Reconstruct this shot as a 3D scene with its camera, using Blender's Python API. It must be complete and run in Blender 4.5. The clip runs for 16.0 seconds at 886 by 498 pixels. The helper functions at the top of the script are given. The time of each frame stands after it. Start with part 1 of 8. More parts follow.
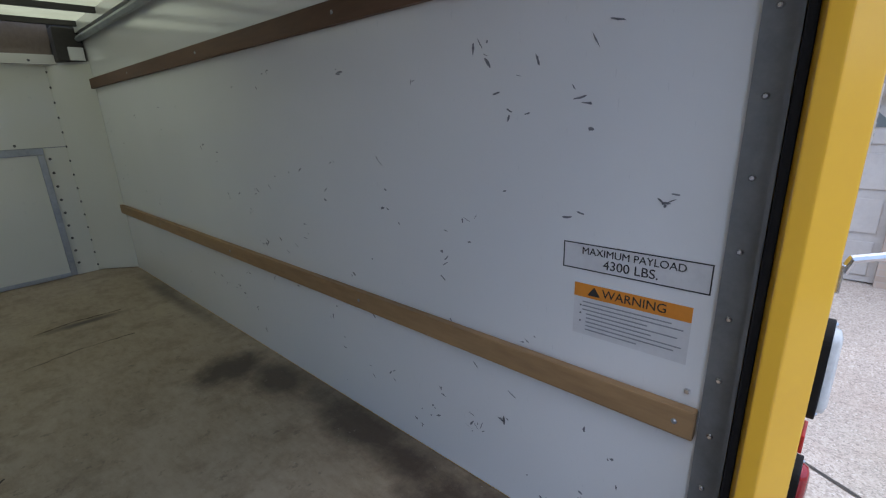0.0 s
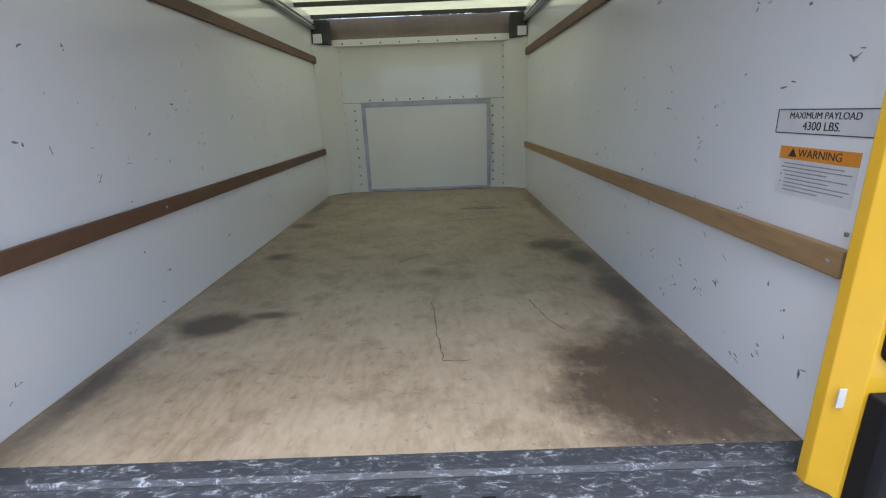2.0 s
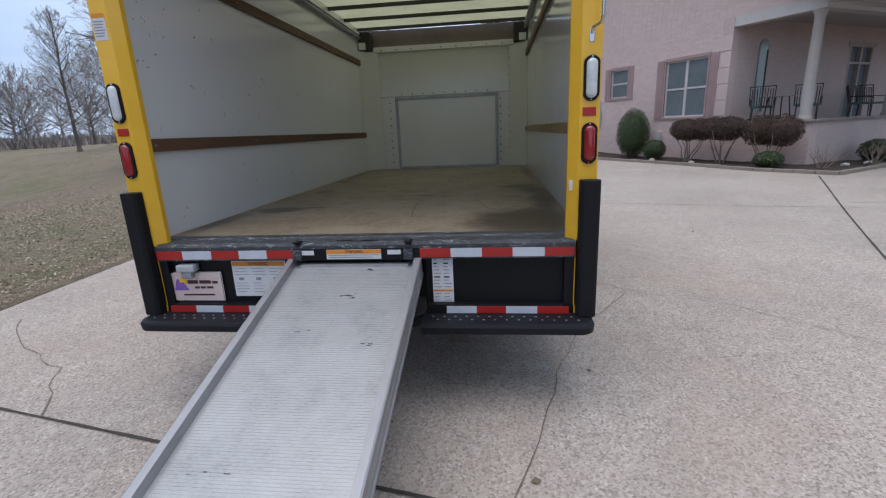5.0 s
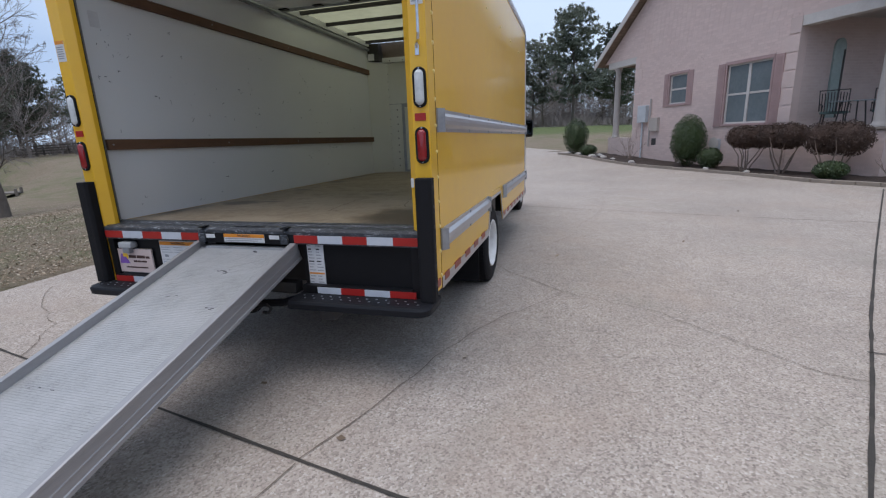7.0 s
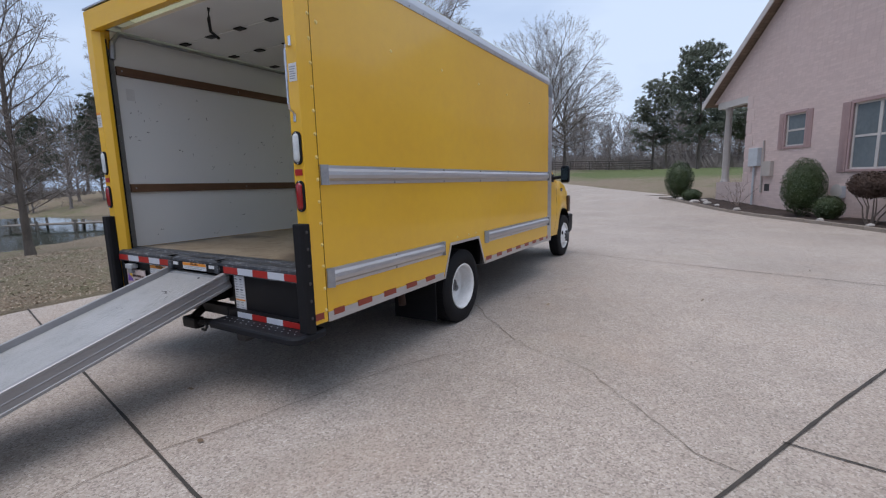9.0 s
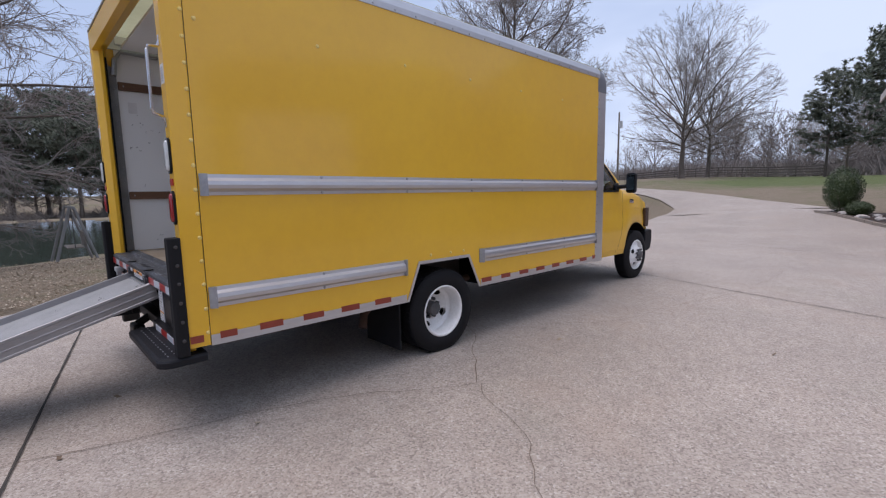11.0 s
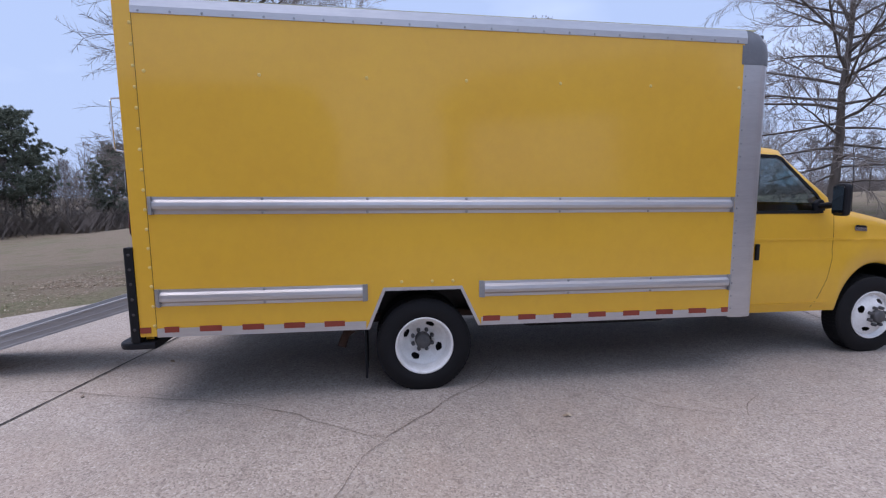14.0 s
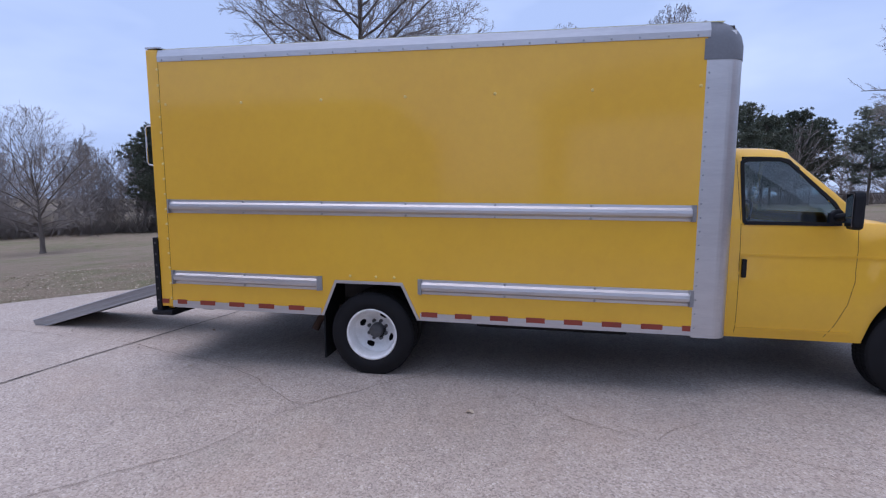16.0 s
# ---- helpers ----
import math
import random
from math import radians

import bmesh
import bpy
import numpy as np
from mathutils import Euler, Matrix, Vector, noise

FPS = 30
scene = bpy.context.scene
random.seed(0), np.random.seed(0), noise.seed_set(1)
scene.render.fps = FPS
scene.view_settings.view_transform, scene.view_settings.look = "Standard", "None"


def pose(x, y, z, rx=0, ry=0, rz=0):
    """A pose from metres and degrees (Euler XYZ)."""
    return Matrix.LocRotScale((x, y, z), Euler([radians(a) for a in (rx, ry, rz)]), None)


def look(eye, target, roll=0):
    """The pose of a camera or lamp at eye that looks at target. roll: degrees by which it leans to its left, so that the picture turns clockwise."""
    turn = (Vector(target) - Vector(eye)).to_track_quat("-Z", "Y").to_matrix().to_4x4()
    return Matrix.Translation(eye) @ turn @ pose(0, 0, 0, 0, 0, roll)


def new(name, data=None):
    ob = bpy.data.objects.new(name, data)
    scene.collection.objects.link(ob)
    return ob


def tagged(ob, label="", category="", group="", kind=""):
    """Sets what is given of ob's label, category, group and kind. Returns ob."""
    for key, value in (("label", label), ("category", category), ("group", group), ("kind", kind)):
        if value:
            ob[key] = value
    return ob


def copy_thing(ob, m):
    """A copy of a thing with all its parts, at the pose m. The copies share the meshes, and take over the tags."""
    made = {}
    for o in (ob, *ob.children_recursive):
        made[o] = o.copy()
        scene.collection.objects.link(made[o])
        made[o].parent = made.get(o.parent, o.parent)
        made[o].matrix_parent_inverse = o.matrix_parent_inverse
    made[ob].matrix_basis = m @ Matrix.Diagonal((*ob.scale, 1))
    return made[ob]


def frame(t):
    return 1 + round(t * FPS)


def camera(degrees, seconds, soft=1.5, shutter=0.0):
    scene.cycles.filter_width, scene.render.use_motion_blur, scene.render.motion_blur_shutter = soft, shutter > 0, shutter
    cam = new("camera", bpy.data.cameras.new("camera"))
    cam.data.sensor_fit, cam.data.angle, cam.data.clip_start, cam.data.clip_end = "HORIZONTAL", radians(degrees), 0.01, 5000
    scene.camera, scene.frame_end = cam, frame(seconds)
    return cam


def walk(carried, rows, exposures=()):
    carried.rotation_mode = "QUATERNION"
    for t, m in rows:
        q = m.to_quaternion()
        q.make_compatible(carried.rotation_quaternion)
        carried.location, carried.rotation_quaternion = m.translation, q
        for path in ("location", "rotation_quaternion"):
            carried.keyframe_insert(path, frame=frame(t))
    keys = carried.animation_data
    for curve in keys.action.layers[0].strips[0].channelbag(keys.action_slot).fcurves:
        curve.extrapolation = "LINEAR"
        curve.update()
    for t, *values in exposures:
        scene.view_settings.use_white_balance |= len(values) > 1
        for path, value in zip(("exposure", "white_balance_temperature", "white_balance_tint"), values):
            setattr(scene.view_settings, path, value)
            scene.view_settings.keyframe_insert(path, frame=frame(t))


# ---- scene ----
cam = camera(88.0, 16.0, 1.2)
PATH = [
    (0.0, pose(0.193, -0.002, 2.135, 72.91, 1.90, -47.72)),
    (0.5, pose(0.230, -0.249, 2.052, 73.15, 2.12, -29.13)),
    (1.0, pose(0.314, -0.470, 1.985, 72.98, 2.75, -11.06)),
    (1.5, pose(0.242, -0.687, 1.944, 72.77, 2.64, -1.12)),
    (2.0, pose(0.207, -0.886, 1.854, 72.79, 2.19, -0.26)),
    (2.5, pose(0.031, -1.205, 1.767, 72.93, 1.47, -0.58)),
    (3.0, pose(0.005, -1.423, 1.709, 72.92, 1.77, -0.34)),
    (3.5, pose(0.033, -1.660, 1.660, 73.23, 1.79, -0.08)),
    (4.0, pose(0.157, -1.807, 1.570, 73.39, 1.94, -0.02)),
    (4.2, pose(0.282, -1.905, 1.475, 73.68, 2.14, 0.74)),
    (6.3, pose(1.444, -2.541, 1.487, 76.11, 1.94, 14.07)),
    (6.5, pose(1.575, -2.504, 1.445, 75.90, 1.99, 14.53)),
    (7.0, pose(1.954, -2.343, 1.419, 76.09, 2.12, 15.71)),
    (7.5, pose(2.341, -2.355, 1.447, 76.74, 1.96, 20.58)),
    (8.0, pose(2.657, -2.270, 1.444, 80.35, 1.70, 23.93)),
    (8.5, pose(2.996, -2.093, 1.464, 80.99, 1.61, 28.04)),
    (8.7, pose(3.150, -2.059, 1.457, 81.19, 1.57, 28.94)),
    (10.8, pose(4.071, -0.864, 1.458, 81.54, 0.98, 45.37)),
    (11.0, pose(4.104, -0.683, 1.452, 82.49, 1.08, 46.59)),
    (11.5, pose(4.257, -0.277, 1.448, 83.80, 0.97, 47.85)),
    (12.0, pose(4.400, 0.096, 1.493, 83.77, 0.80, 54.24)),
    (12.5, pose(4.416, 0.528, 1.502, 83.46, 0.72, 60.94)),
    (13.0, pose(4.558, 0.920, 1.485, 83.94, 0.69, 63.34)),
    (13.5, pose(4.647, 1.294, 1.493, 83.60, 0.49, 74.99)),
    (14.0, pose(4.706, 1.728, 1.557, 83.25, 0.51, 82.10)),
    (14.5, pose(4.869, 2.159, 1.560, 83.51, 0.48, 84.52)),
    (15.0, pose(4.894, 2.542, 1.504, 83.43, 0.32, 93.31)),
    (15.5, pose(4.901, 2.967, 1.528, 83.65, 0.23, 99.10)),
    (16.0, pose(4.994, 3.361, 1.567, 83.74, 0.01, 99.81)),
]
EXPOSURES = [(0.0, 0.84, 5980, 17), (0.6, 0.98, 6000, 17), (1.0, 1.08, 6080, 17), (1.5, 1.34, 6220, 16), (2.0, 1.45, 6250, 16), (2.5, 1.34, 6250, 15), (4.2, 0.48, 6400, 16), (6.3, 0.14, 6400, 16), (8.7, 0.1, 6500, 17), (10.8, 0.12, 6650, 23), (13.0, 0.16, 6350, 25), (14.5, 0.2, 6150, 26), (16.0, 0.1, 5950, 27)]
walk(cam, PATH, EXPOSURES)

# ---- sky and sun: a bright overcast afternoon ----
world = bpy.data.worlds.new("sky")
scene.world = world
world.use_nodes = True
wt = world.node_tree
wt.nodes.clear()
w_out = wt.nodes.new("ShaderNodeOutputWorld")
w_bg = wt.nodes.new("ShaderNodeBackground")
w_sky = wt.nodes.new("ShaderNodeTexSky")
w_sky.sky_type = "NISHITA"
w_sky.sun_disc = False
w_sky.sun_elevation = radians(76)
w_sky.sun_rotation = radians(150)
w_sky.dust_density = 3.0
w_geo = wt.nodes.new("ShaderNodeTexCoord")
w_map = wt.nodes.new("ShaderNodeMapping")
w_map.inputs["Scale"].default_value = (1.0, 1.0, 2.6)
w_noise = wt.nodes.new("ShaderNodeTexNoise")
w_noise.inputs["Scale"].default_value = 2.2
w_noise.inputs["Detail"].default_value = 4
w_ramp = wt.nodes.new("ShaderNodeValToRGB")
w_ramp.color_ramp.elements[0].position = 0.34
w_ramp.color_ramp.elements[0].color = (3.85, 5.25, 7.2, 1)
w_ramp.color_ramp.elements[1].position = 0.66
w_ramp.color_ramp.elements[1].color = (5.7, 7.15, 8.8, 1)
w_mix = wt.nodes.new("ShaderNodeMix")
w_mix.data_type = "RGBA"
w_mix.inputs["Factor"].default_value = 0.88
wt.links.new(w_geo.outputs["Generated"], w_map.inputs["Vector"])
wt.links.new(w_map.outputs["Vector"], w_noise.inputs["Vector"])
w_sep = wt.nodes.new("ShaderNodeSeparateXYZ")
w_side = wt.nodes.new("ShaderNodeMath")
w_side.operation = "MULTIPLY_ADD"
w_side.inputs[1].default_value = 0.18
w_ahead = wt.nodes.new("ShaderNodeMath")
w_ahead.operation = "MULTIPLY_ADD"
w_ahead.inputs[1].default_value = 0.17
wt.links.new(w_geo.outputs["Generated"], w_sep.inputs[0])
wt.links.new(w_sep.outputs[1], w_ahead.inputs[0])
wt.links.new(w_noise.outputs["Fac"], w_ahead.inputs[2])
wt.links.new(w_sep.outputs[0], w_side.inputs[0])
wt.links.new(w_ahead.outputs[0], w_side.inputs[2])
wt.links.new(w_side.outputs[0], w_ramp.inputs["Fac"])
wt.links.new(w_sky.outputs["Color"], w_mix.inputs[6])
wt.links.new(w_ramp.outputs["Color"], w_mix.inputs[7])
wt.links.new(w_mix.outputs[2], w_bg.inputs["Color"])
w_bg.inputs["Strength"].default_value = 0.114
wt.links.new(w_bg.outputs["Background"], w_out.inputs["Surface"])
sun = new("sun", bpy.data.lights.new("sun", "SUN"))
sun.data.energy = 1.75
sun.data.angle = radians(60)
sun.data.color = (1.0, 0.965, 0.90)
sun.matrix_world = look((-5, -9, 44), (0, 0, 0))
# ---- materials ----
def ramp_node(nt, fac, stops):
    r = nt.nodes.new("ShaderNodeValToRGB")
    els = r.color_ramp.elements
    while len(els) < len(stops):
        els.new(0.5)
    for e, (pos, col) in zip(els, stops):
        e.position = pos
        e.color = (*col, 1) if len(col) == 3 else col
    nt.links.new(fac, r.inputs["Fac"])
    return r.outputs["Color"]


def noise_node(nt, vec, scale, detail=4, rough=0.6, dist=0.0):
    n = nt.nodes.new("ShaderNodeTexNoise")
    n.inputs["Scale"].default_value = scale
    n.inputs["Detail"].default_value = detail
    n.inputs["Roughness"].default_value = rough
    n.inputs["Distortion"].default_value = dist
    nt.links.new(vec, n.inputs["Vector"])
    return n.outputs["Fac"]


def math_node(nt, op, a, b=None, clamp=False):
    m = nt.nodes.new("ShaderNodeMath")
    m.operation = op
    m.use_clamp = clamp
    for i, v in enumerate((a, b)):
        if v is None:
            continue
        if isinstance(v, (int, float)):
            m.inputs[i].default_value = v
        else:
            nt.links.new(v, m.inputs[i])
    return m.outputs[0]


def mix_node(nt, fac, a, b, mode="MIX"):
    m = nt.nodes.new("ShaderNodeMix")
    m.data_type = "RGBA"
    m.blend_type = mode
    for i, v in ((0, fac), (6, a), (7, b)):
        if isinstance(v, (int, float)):
            m.inputs[i].default_value = v
        elif isinstance(v, tuple):
            m.inputs[i].default_value = (*v, 1)
        else:
            nt.links.new(v, m.inputs[i])
    return m.outputs[2]


def bump_node(nt, height, strength, distance):
    b = nt.nodes.new("ShaderNodeBump")
    b.inputs["Strength"].default_value = strength
    b.inputs["Distance"].default_value = distance
    nt.links.new(height, b.inputs["Height"])
    return b.outputs["Normal"]


def blank(name):
    m = bpy.data.materials.new(name)
    m.use_nodes = True
    nt = m.node_tree
    bsdf = nt.nodes["Principled BSDF"]
    co = nt.nodes.new("ShaderNodeTexCoord")
    return m, nt, bsdf, co.outputs["Object"]


def stretched(nt, vec, scale):
    mp = nt.nodes.new("ShaderNodeMapping")
    mp.inputs["Scale"].default_value = scale
    nt.links.new(vec, mp.inputs["Vector"])
    return mp.outputs["Vector"]


def surface(name, col, dark=None, rough=0.5, metal=0.0, big=1.2, fine=40.0, amount=0.5, bump=0.0, bump_scale=60.0, stretch=None, coat=0.0, rough_var=0.12, vary=0.0):
    """A plain material with variation at two scales: broad soiling and fine grain."""
    m, nt, bsdf, vec = blank(name)
    if stretch:
        vec = stretched(nt, vec, stretch)
    dark = dark or tuple(c * 0.72 for c in col)
    a = noise_node(nt, vec, big, 5, 0.62)
    b = noise_node(nt, vec, fine, 3, 0.7)
    f = math_node(nt, "ADD", math_node(nt, "MULTIPLY", a, 0.65), math_node(nt, "MULTIPLY", b, 0.35))
    c = ramp_node(nt, f, [(0.5 - 0.28 * amount - 0.06, dark), (0.5 + 0.12, col)])
    if vary:
        info = nt.nodes.new("ShaderNodeObjectInfo")
        g = math_node(nt, "ADD", math_node(nt, "MULTIPLY", info.outputs["Random"], vary), 1 - vary / 2)
        hv = nt.nodes.new("ShaderNodeHueSaturation")
        nt.links.new(c, hv.inputs["Color"])
        nt.links.new(g, hv.inputs["Value"])
        c = hv.outputs["Color"]
    nt.links.new(c, bsdf.inputs["Base Color"])
    bsdf.inputs["Metallic"].default_value = metal
    r = math_node(nt, "ADD", math_node(nt, "MULTIPLY", b, rough_var), rough - rough_var / 2)
    nt.links.new(r, bsdf.inputs["Roughness"])
    bsdf.inputs["Coat Weight"].default_value = coat
    bsdf.inputs["Coat Roughness"].default_value = 0.08
    if bump:
        h = noise_node(nt, vec, bump_scale, 4, 0.6)
        nt.links.new(bump_node(nt, h, 0.6, bump), bsdf.inputs["Normal"])
    return m


YELLOW = surface("yellow_paint", (0.81, 0.46, 0.018), (0.74, 0.40, 0.016), 0.5, big=0.7, fine=9, amount=0.4, coat=0.6, rough_var=0.08)
YELLOW.node_tree.nodes["Principled BSDF"].inputs["Coat Roughness"].default_value = 0.11
ALU = surface("aluminium", (0.60, 0.60, 0.62), (0.42, 0.42, 0.45), 0.38, 0.85, big=3, fine=60, stretch=(1, 0.15, 1), amount=0.8)
RAMPRAIL = surface("dull_ramp_aluminium", (0.40, 0.40, 0.41), (0.27, 0.27, 0.28), 0.5, 0.6, big=3, fine=60, stretch=(1, 0.15, 1), amount=0.8)
CAPGREY = surface("grey_cap", (0.21, 0.22, 0.245), (0.14, 0.148, 0.165), 0.5, 0.4, big=3, fine=60, amount=0.8)
TRACKGREY = surface("dull_track_steel", (0.26, 0.27, 0.285), (0.15, 0.157, 0.168), 0.5, 0.5, big=6, fine=50, amount=0.9)
GALV = surface("galvanised_steel", (0.42, 0.44, 0.47), (0.23, 0.24, 0.27), 0.5, 0.7, big=6, fine=50, amount=0.9)
BLACK = surface("black_paint", (0.009, 0.009, 0.011), (0.005, 0.005, 0.006), 0.45, big=3, fine=40, amount=0.8)
RUBBER = surface("black_rubber", (0.012, 0.012, 0.014), (0.007, 0.007, 0.008), 0.72, big=4, fine=60, amount=0.8, bump=0.002, bump_scale=120)
PLASTIC = surface("black_plastic", (0.013, 0.014, 0.018), (0.008, 0.009, 0.012), 0.55, big=5, fine=90, amount=0.7, bump=0.0008, bump_scale=200)
WHEELWHITE = surface("wheel_paint", (0.84, 0.84, 0.84), (0.62, 0.62, 0.60), 0.42, big=9, fine=60, amount=0.6)
HUBGREY = surface("hub_iron", (0.12, 0.12, 0.125), (0.06, 0.06, 0.065), 0.55, 0.4, big=12, fine=80)
REDREF = surface("red_reflector", (0.42, 0.022, 0.018), (0.31, 0.016, 0.013), 0.3, big=6, fine=300, amount=0.5)
SIDEREF = surface("dull_red_tape", (0.30, 0.05, 0.028), (0.22, 0.035, 0.02), 0.4, big=6, fine=300, amount=0.5)
WHITEREF = surface("white_reflector", (0.56, 0.59, 0.64), (0.45, 0.48, 0.54), 0.3, big=6, fine=300, amount=0.5)
LENSRED = surface("red_lens", (0.30, 0.012, 0.016), (0.22, 0.008, 0.01), 0.12, big=20, fine=200, amount=0.4, coat=0.5)
LENSWHITE = surface("clear_lens", (0.62, 0.64, 0.64), (0.42, 0.44, 0.45), 0.12, big=18, fine=120, amount=0.7, coat=0.5)
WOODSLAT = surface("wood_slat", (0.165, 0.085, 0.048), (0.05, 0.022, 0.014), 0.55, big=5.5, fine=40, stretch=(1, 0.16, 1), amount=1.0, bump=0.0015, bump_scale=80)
# lighter brown than the other slats, for the lower one on the right
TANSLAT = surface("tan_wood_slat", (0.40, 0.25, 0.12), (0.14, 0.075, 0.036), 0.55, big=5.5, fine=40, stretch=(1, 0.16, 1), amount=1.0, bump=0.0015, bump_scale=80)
RIVETYELLOW = surface("rivet_yellow", (0.86, 0.66, 0.24), (0.74, 0.52, 0.12), 0.3, big=30, fine=90)
MIRROR = surface("mirror_glass", (0.30, 0.32, 0.33), (0.26, 0.28, 0.29), 0.06, 1.0, big=5, fine=30, rough_var=0.02)
PAPER = surface("sticker_white", (0.68, 0.68, 0.69), (0.58, 0.58, 0.59), 0.45, big=8, fine=90, amount=0.5)
ORANGE = surface("sticker_orange", (0.75, 0.28, 0.03), (0.66, 0.23, 0.025), 0.45, big=8, fine=90, amount=0.5)
INK = surface("print_ink", (0.03, 0.03, 0.035), (0.02, 0.02, 0.02), 0.6, big=20, fine=90)
INKGREY = surface("print_grey", (0.30, 0.31, 0.33), (0.22, 0.22, 0.24), 0.6, big=20, fine=90)
PURPLE = surface("purple_ink", (0.22, 0.10, 0.42), (0.16, 0.07, 0.33), 0.45, big=20, fine=90)
SUNYELLOW = surface("yellow_ink", (0.80, 0.50, 0.04), (0.70, 0.42, 0.03), 0.45, big=20, fine=90)
for m in (BLACK, RUBBER, PLASTIC):
    m.node_tree.nodes["Principled BSDF"].inputs["Specular IOR Level"].default_value = 0.22
CHROME = surface("chrome", (0.70, 0.70, 0.72), (0.55, 0.55, 0.57), 0.22, 1.0, big=10, fine=60)


def inner_wall_material(name, low, high):
    m, nt, bsdf, vec = blank(name)
    a = noise_node(nt, vec, 0.8, 3, 0.5)
    f = noise_node(nt, stretched(nt, vec, (1, 6, 1)), 14, 4, 0.7)
    c = ramp_node(nt, a, [(0.25, low), (0.75, high)])
    c = mix_node(nt, math_node(nt, "MULTIPLY", math_node(nt, "GREATER_THAN", f, 0.68), 0.16), c, (0.42, 0.44, 0.47))
    nt.links.new(c, bsdf.inputs["Base Color"])
    g = noise_node(nt, vec, 2.0, 2)
    nt.links.new(math_node(nt, "ADD", math_node(nt, "MULTIPLY", g, 0.08), 0.14), bsdf.inputs["Roughness"])
    wav = noise_node(nt, vec, 1.1, 1)
    nt.links.new(bump_node(nt, wav, 0.12, 0.02), bsdf.inputs["Normal"])
    bsdf.inputs["Coat Weight"].default_value = 0.5
    bsdf.inputs["Coat Roughness"].default_value = 0.06
    return m


LINER = inner_wall_material("white_liner", (0.76, 0.77, 0.78), (0.82, 0.83, 0.84))
# liner white dimmed and yellowed: weak roof-tinted light up front, put in the colour
SHADEDPANEL = inner_wall_material("shaded_white_panel", (0.63, 0.63, 0.575), (0.71, 0.71, 0.655))


def floor_material():
    m, nt, bsdf, vec = blank("worn_plank_floor")
    grain = noise_node(nt, stretched(nt, vec, (3.2, 1.2, 1)), 9, 7, 0.75)
    big = noise_node(nt, vec, 1.2, 6, 0.65)
    mid = noise_node(nt, vec, 5.5, 5, 0.7)
    c = ramp_node(nt, grain, [(0.30, (0.20, 0.145, 0.09)), (0.48, (0.295, 0.228, 0.152)), (0.72, (0.375, 0.30, 0.21))])
    c = mix_node(nt, ramp_node(nt, big, [(0.38, (0, 0, 0)), (0.70, (0.75, 0.75, 0.75))]), c, (0.44, 0.365, 0.272))
    c = mix_node(nt, ramp_node(nt, mid, [(0.30, (0.7, 0.7, 0.7)), (0.50, (0, 0, 0))]), c, (0.185, 0.135, 0.088))
    sep = nt.nodes.new("ShaderNodeSeparateXYZ")
    nt.links.new(vec, sep.inputs[0])
    wob = noise_node(nt, vec, 4.0, 7, 0.72)
    dirt = None
    for sx, sy, rx, ry, k in FLOOR_STAINS:
        dx = math_node(nt, "DIVIDE", math_node(nt, "SUBTRACT", sep.outputs[0], sx), rx)
        dy = math_node(nt, "DIVIDE", math_node(nt, "SUBTRACT", sep.outputs[1], sy), ry)
        r2 = math_node(nt, "SQRT", math_node(nt, "ADD", math_node(nt, "MULTIPLY", dx, dx), math_node(nt, "MULTIPLY", dy, dy)))
        d = math_node(nt, "ADD", r2, math_node(nt, "MULTIPLY", math_node(nt, "SUBTRACT", wob, 0.5), 1.7))
        v = math_node(nt, "MULTIPLY", math_node(nt, "SUBTRACT", 1.15, d, True), k * 1.7, True)
        dirt = v if dirt is None else math_node(nt, "MAXIMUM", dirt, v)
    specks = noise_node(nt, stretched(nt, vec, (0.9, 1.1, 1)), 17, 4, 0.75)
    spots = math_node(nt, "MULTIPLY", ramp_node(nt, specks, [(0.60, (0, 0, 0)), (0.68, (1, 1, 1))]), 0.4)
    dirt = math_node(nt, "MAXIMUM", math_node(nt, "MULTIPLY", dirt, 0.88), spots)
    c = mix_node(nt, dirt, c, (0.042, 0.026, 0.017))
    chips = noise_node(nt, vec, 30, 4, 0.75)
    c = mix_node(nt, math_node(nt, "MULTIPLY", ramp_node(nt, chips, [(0.66, (0, 0, 0)), (0.72, (1, 1, 1))]), 0.45), c, (0.48, 0.44, 0.38))
    nt.links.new(c, bsdf.inputs["Base Color"])
    nt.links.new(math_node(nt, "SUBTRACT", 0.5, math_node(nt, "MULTIPLY", dirt, 0.12)), bsdf.inputs["Roughness"])
    nt.links.new(bump_node(nt, grain, 0.5, 0.002), bsdf.inputs["Normal"])
    return m


# oil stains: x, y, half width, half length, strength
FLOOR_STAINS = ((0.94, 0.50, 0.40, 0.50, 1.0), (1.12, 1.3, 0.13, 0.6, 0.75), (0.97, 2.24, 0.22, 0.17, 1.0), (1.08, 1.95, 0.12, 0.3, 0.7), (-0.93, 1.12, 0.19, 0.13, 1.0), (-0.68, 1.2, 0.14, 0.05, 0.7),
                (-0.98, 2.2, 0.12, 0.1, 0.8), (-1.05, 3.13, 0.14, 0.12, 0.8), (0.62, 3.6, 0.26, 0.05, 0.6), (-1.14, 0.65, 0.1, 0.45, 0.7), (0.12, 1.75, 0.1, 0.1, 0.4), (-1.13, 4.0, 0.08, 0.5, 0.5), (1.14, 3.6, 0.07, 0.9, 0.5))
FLOOR = floor_material()


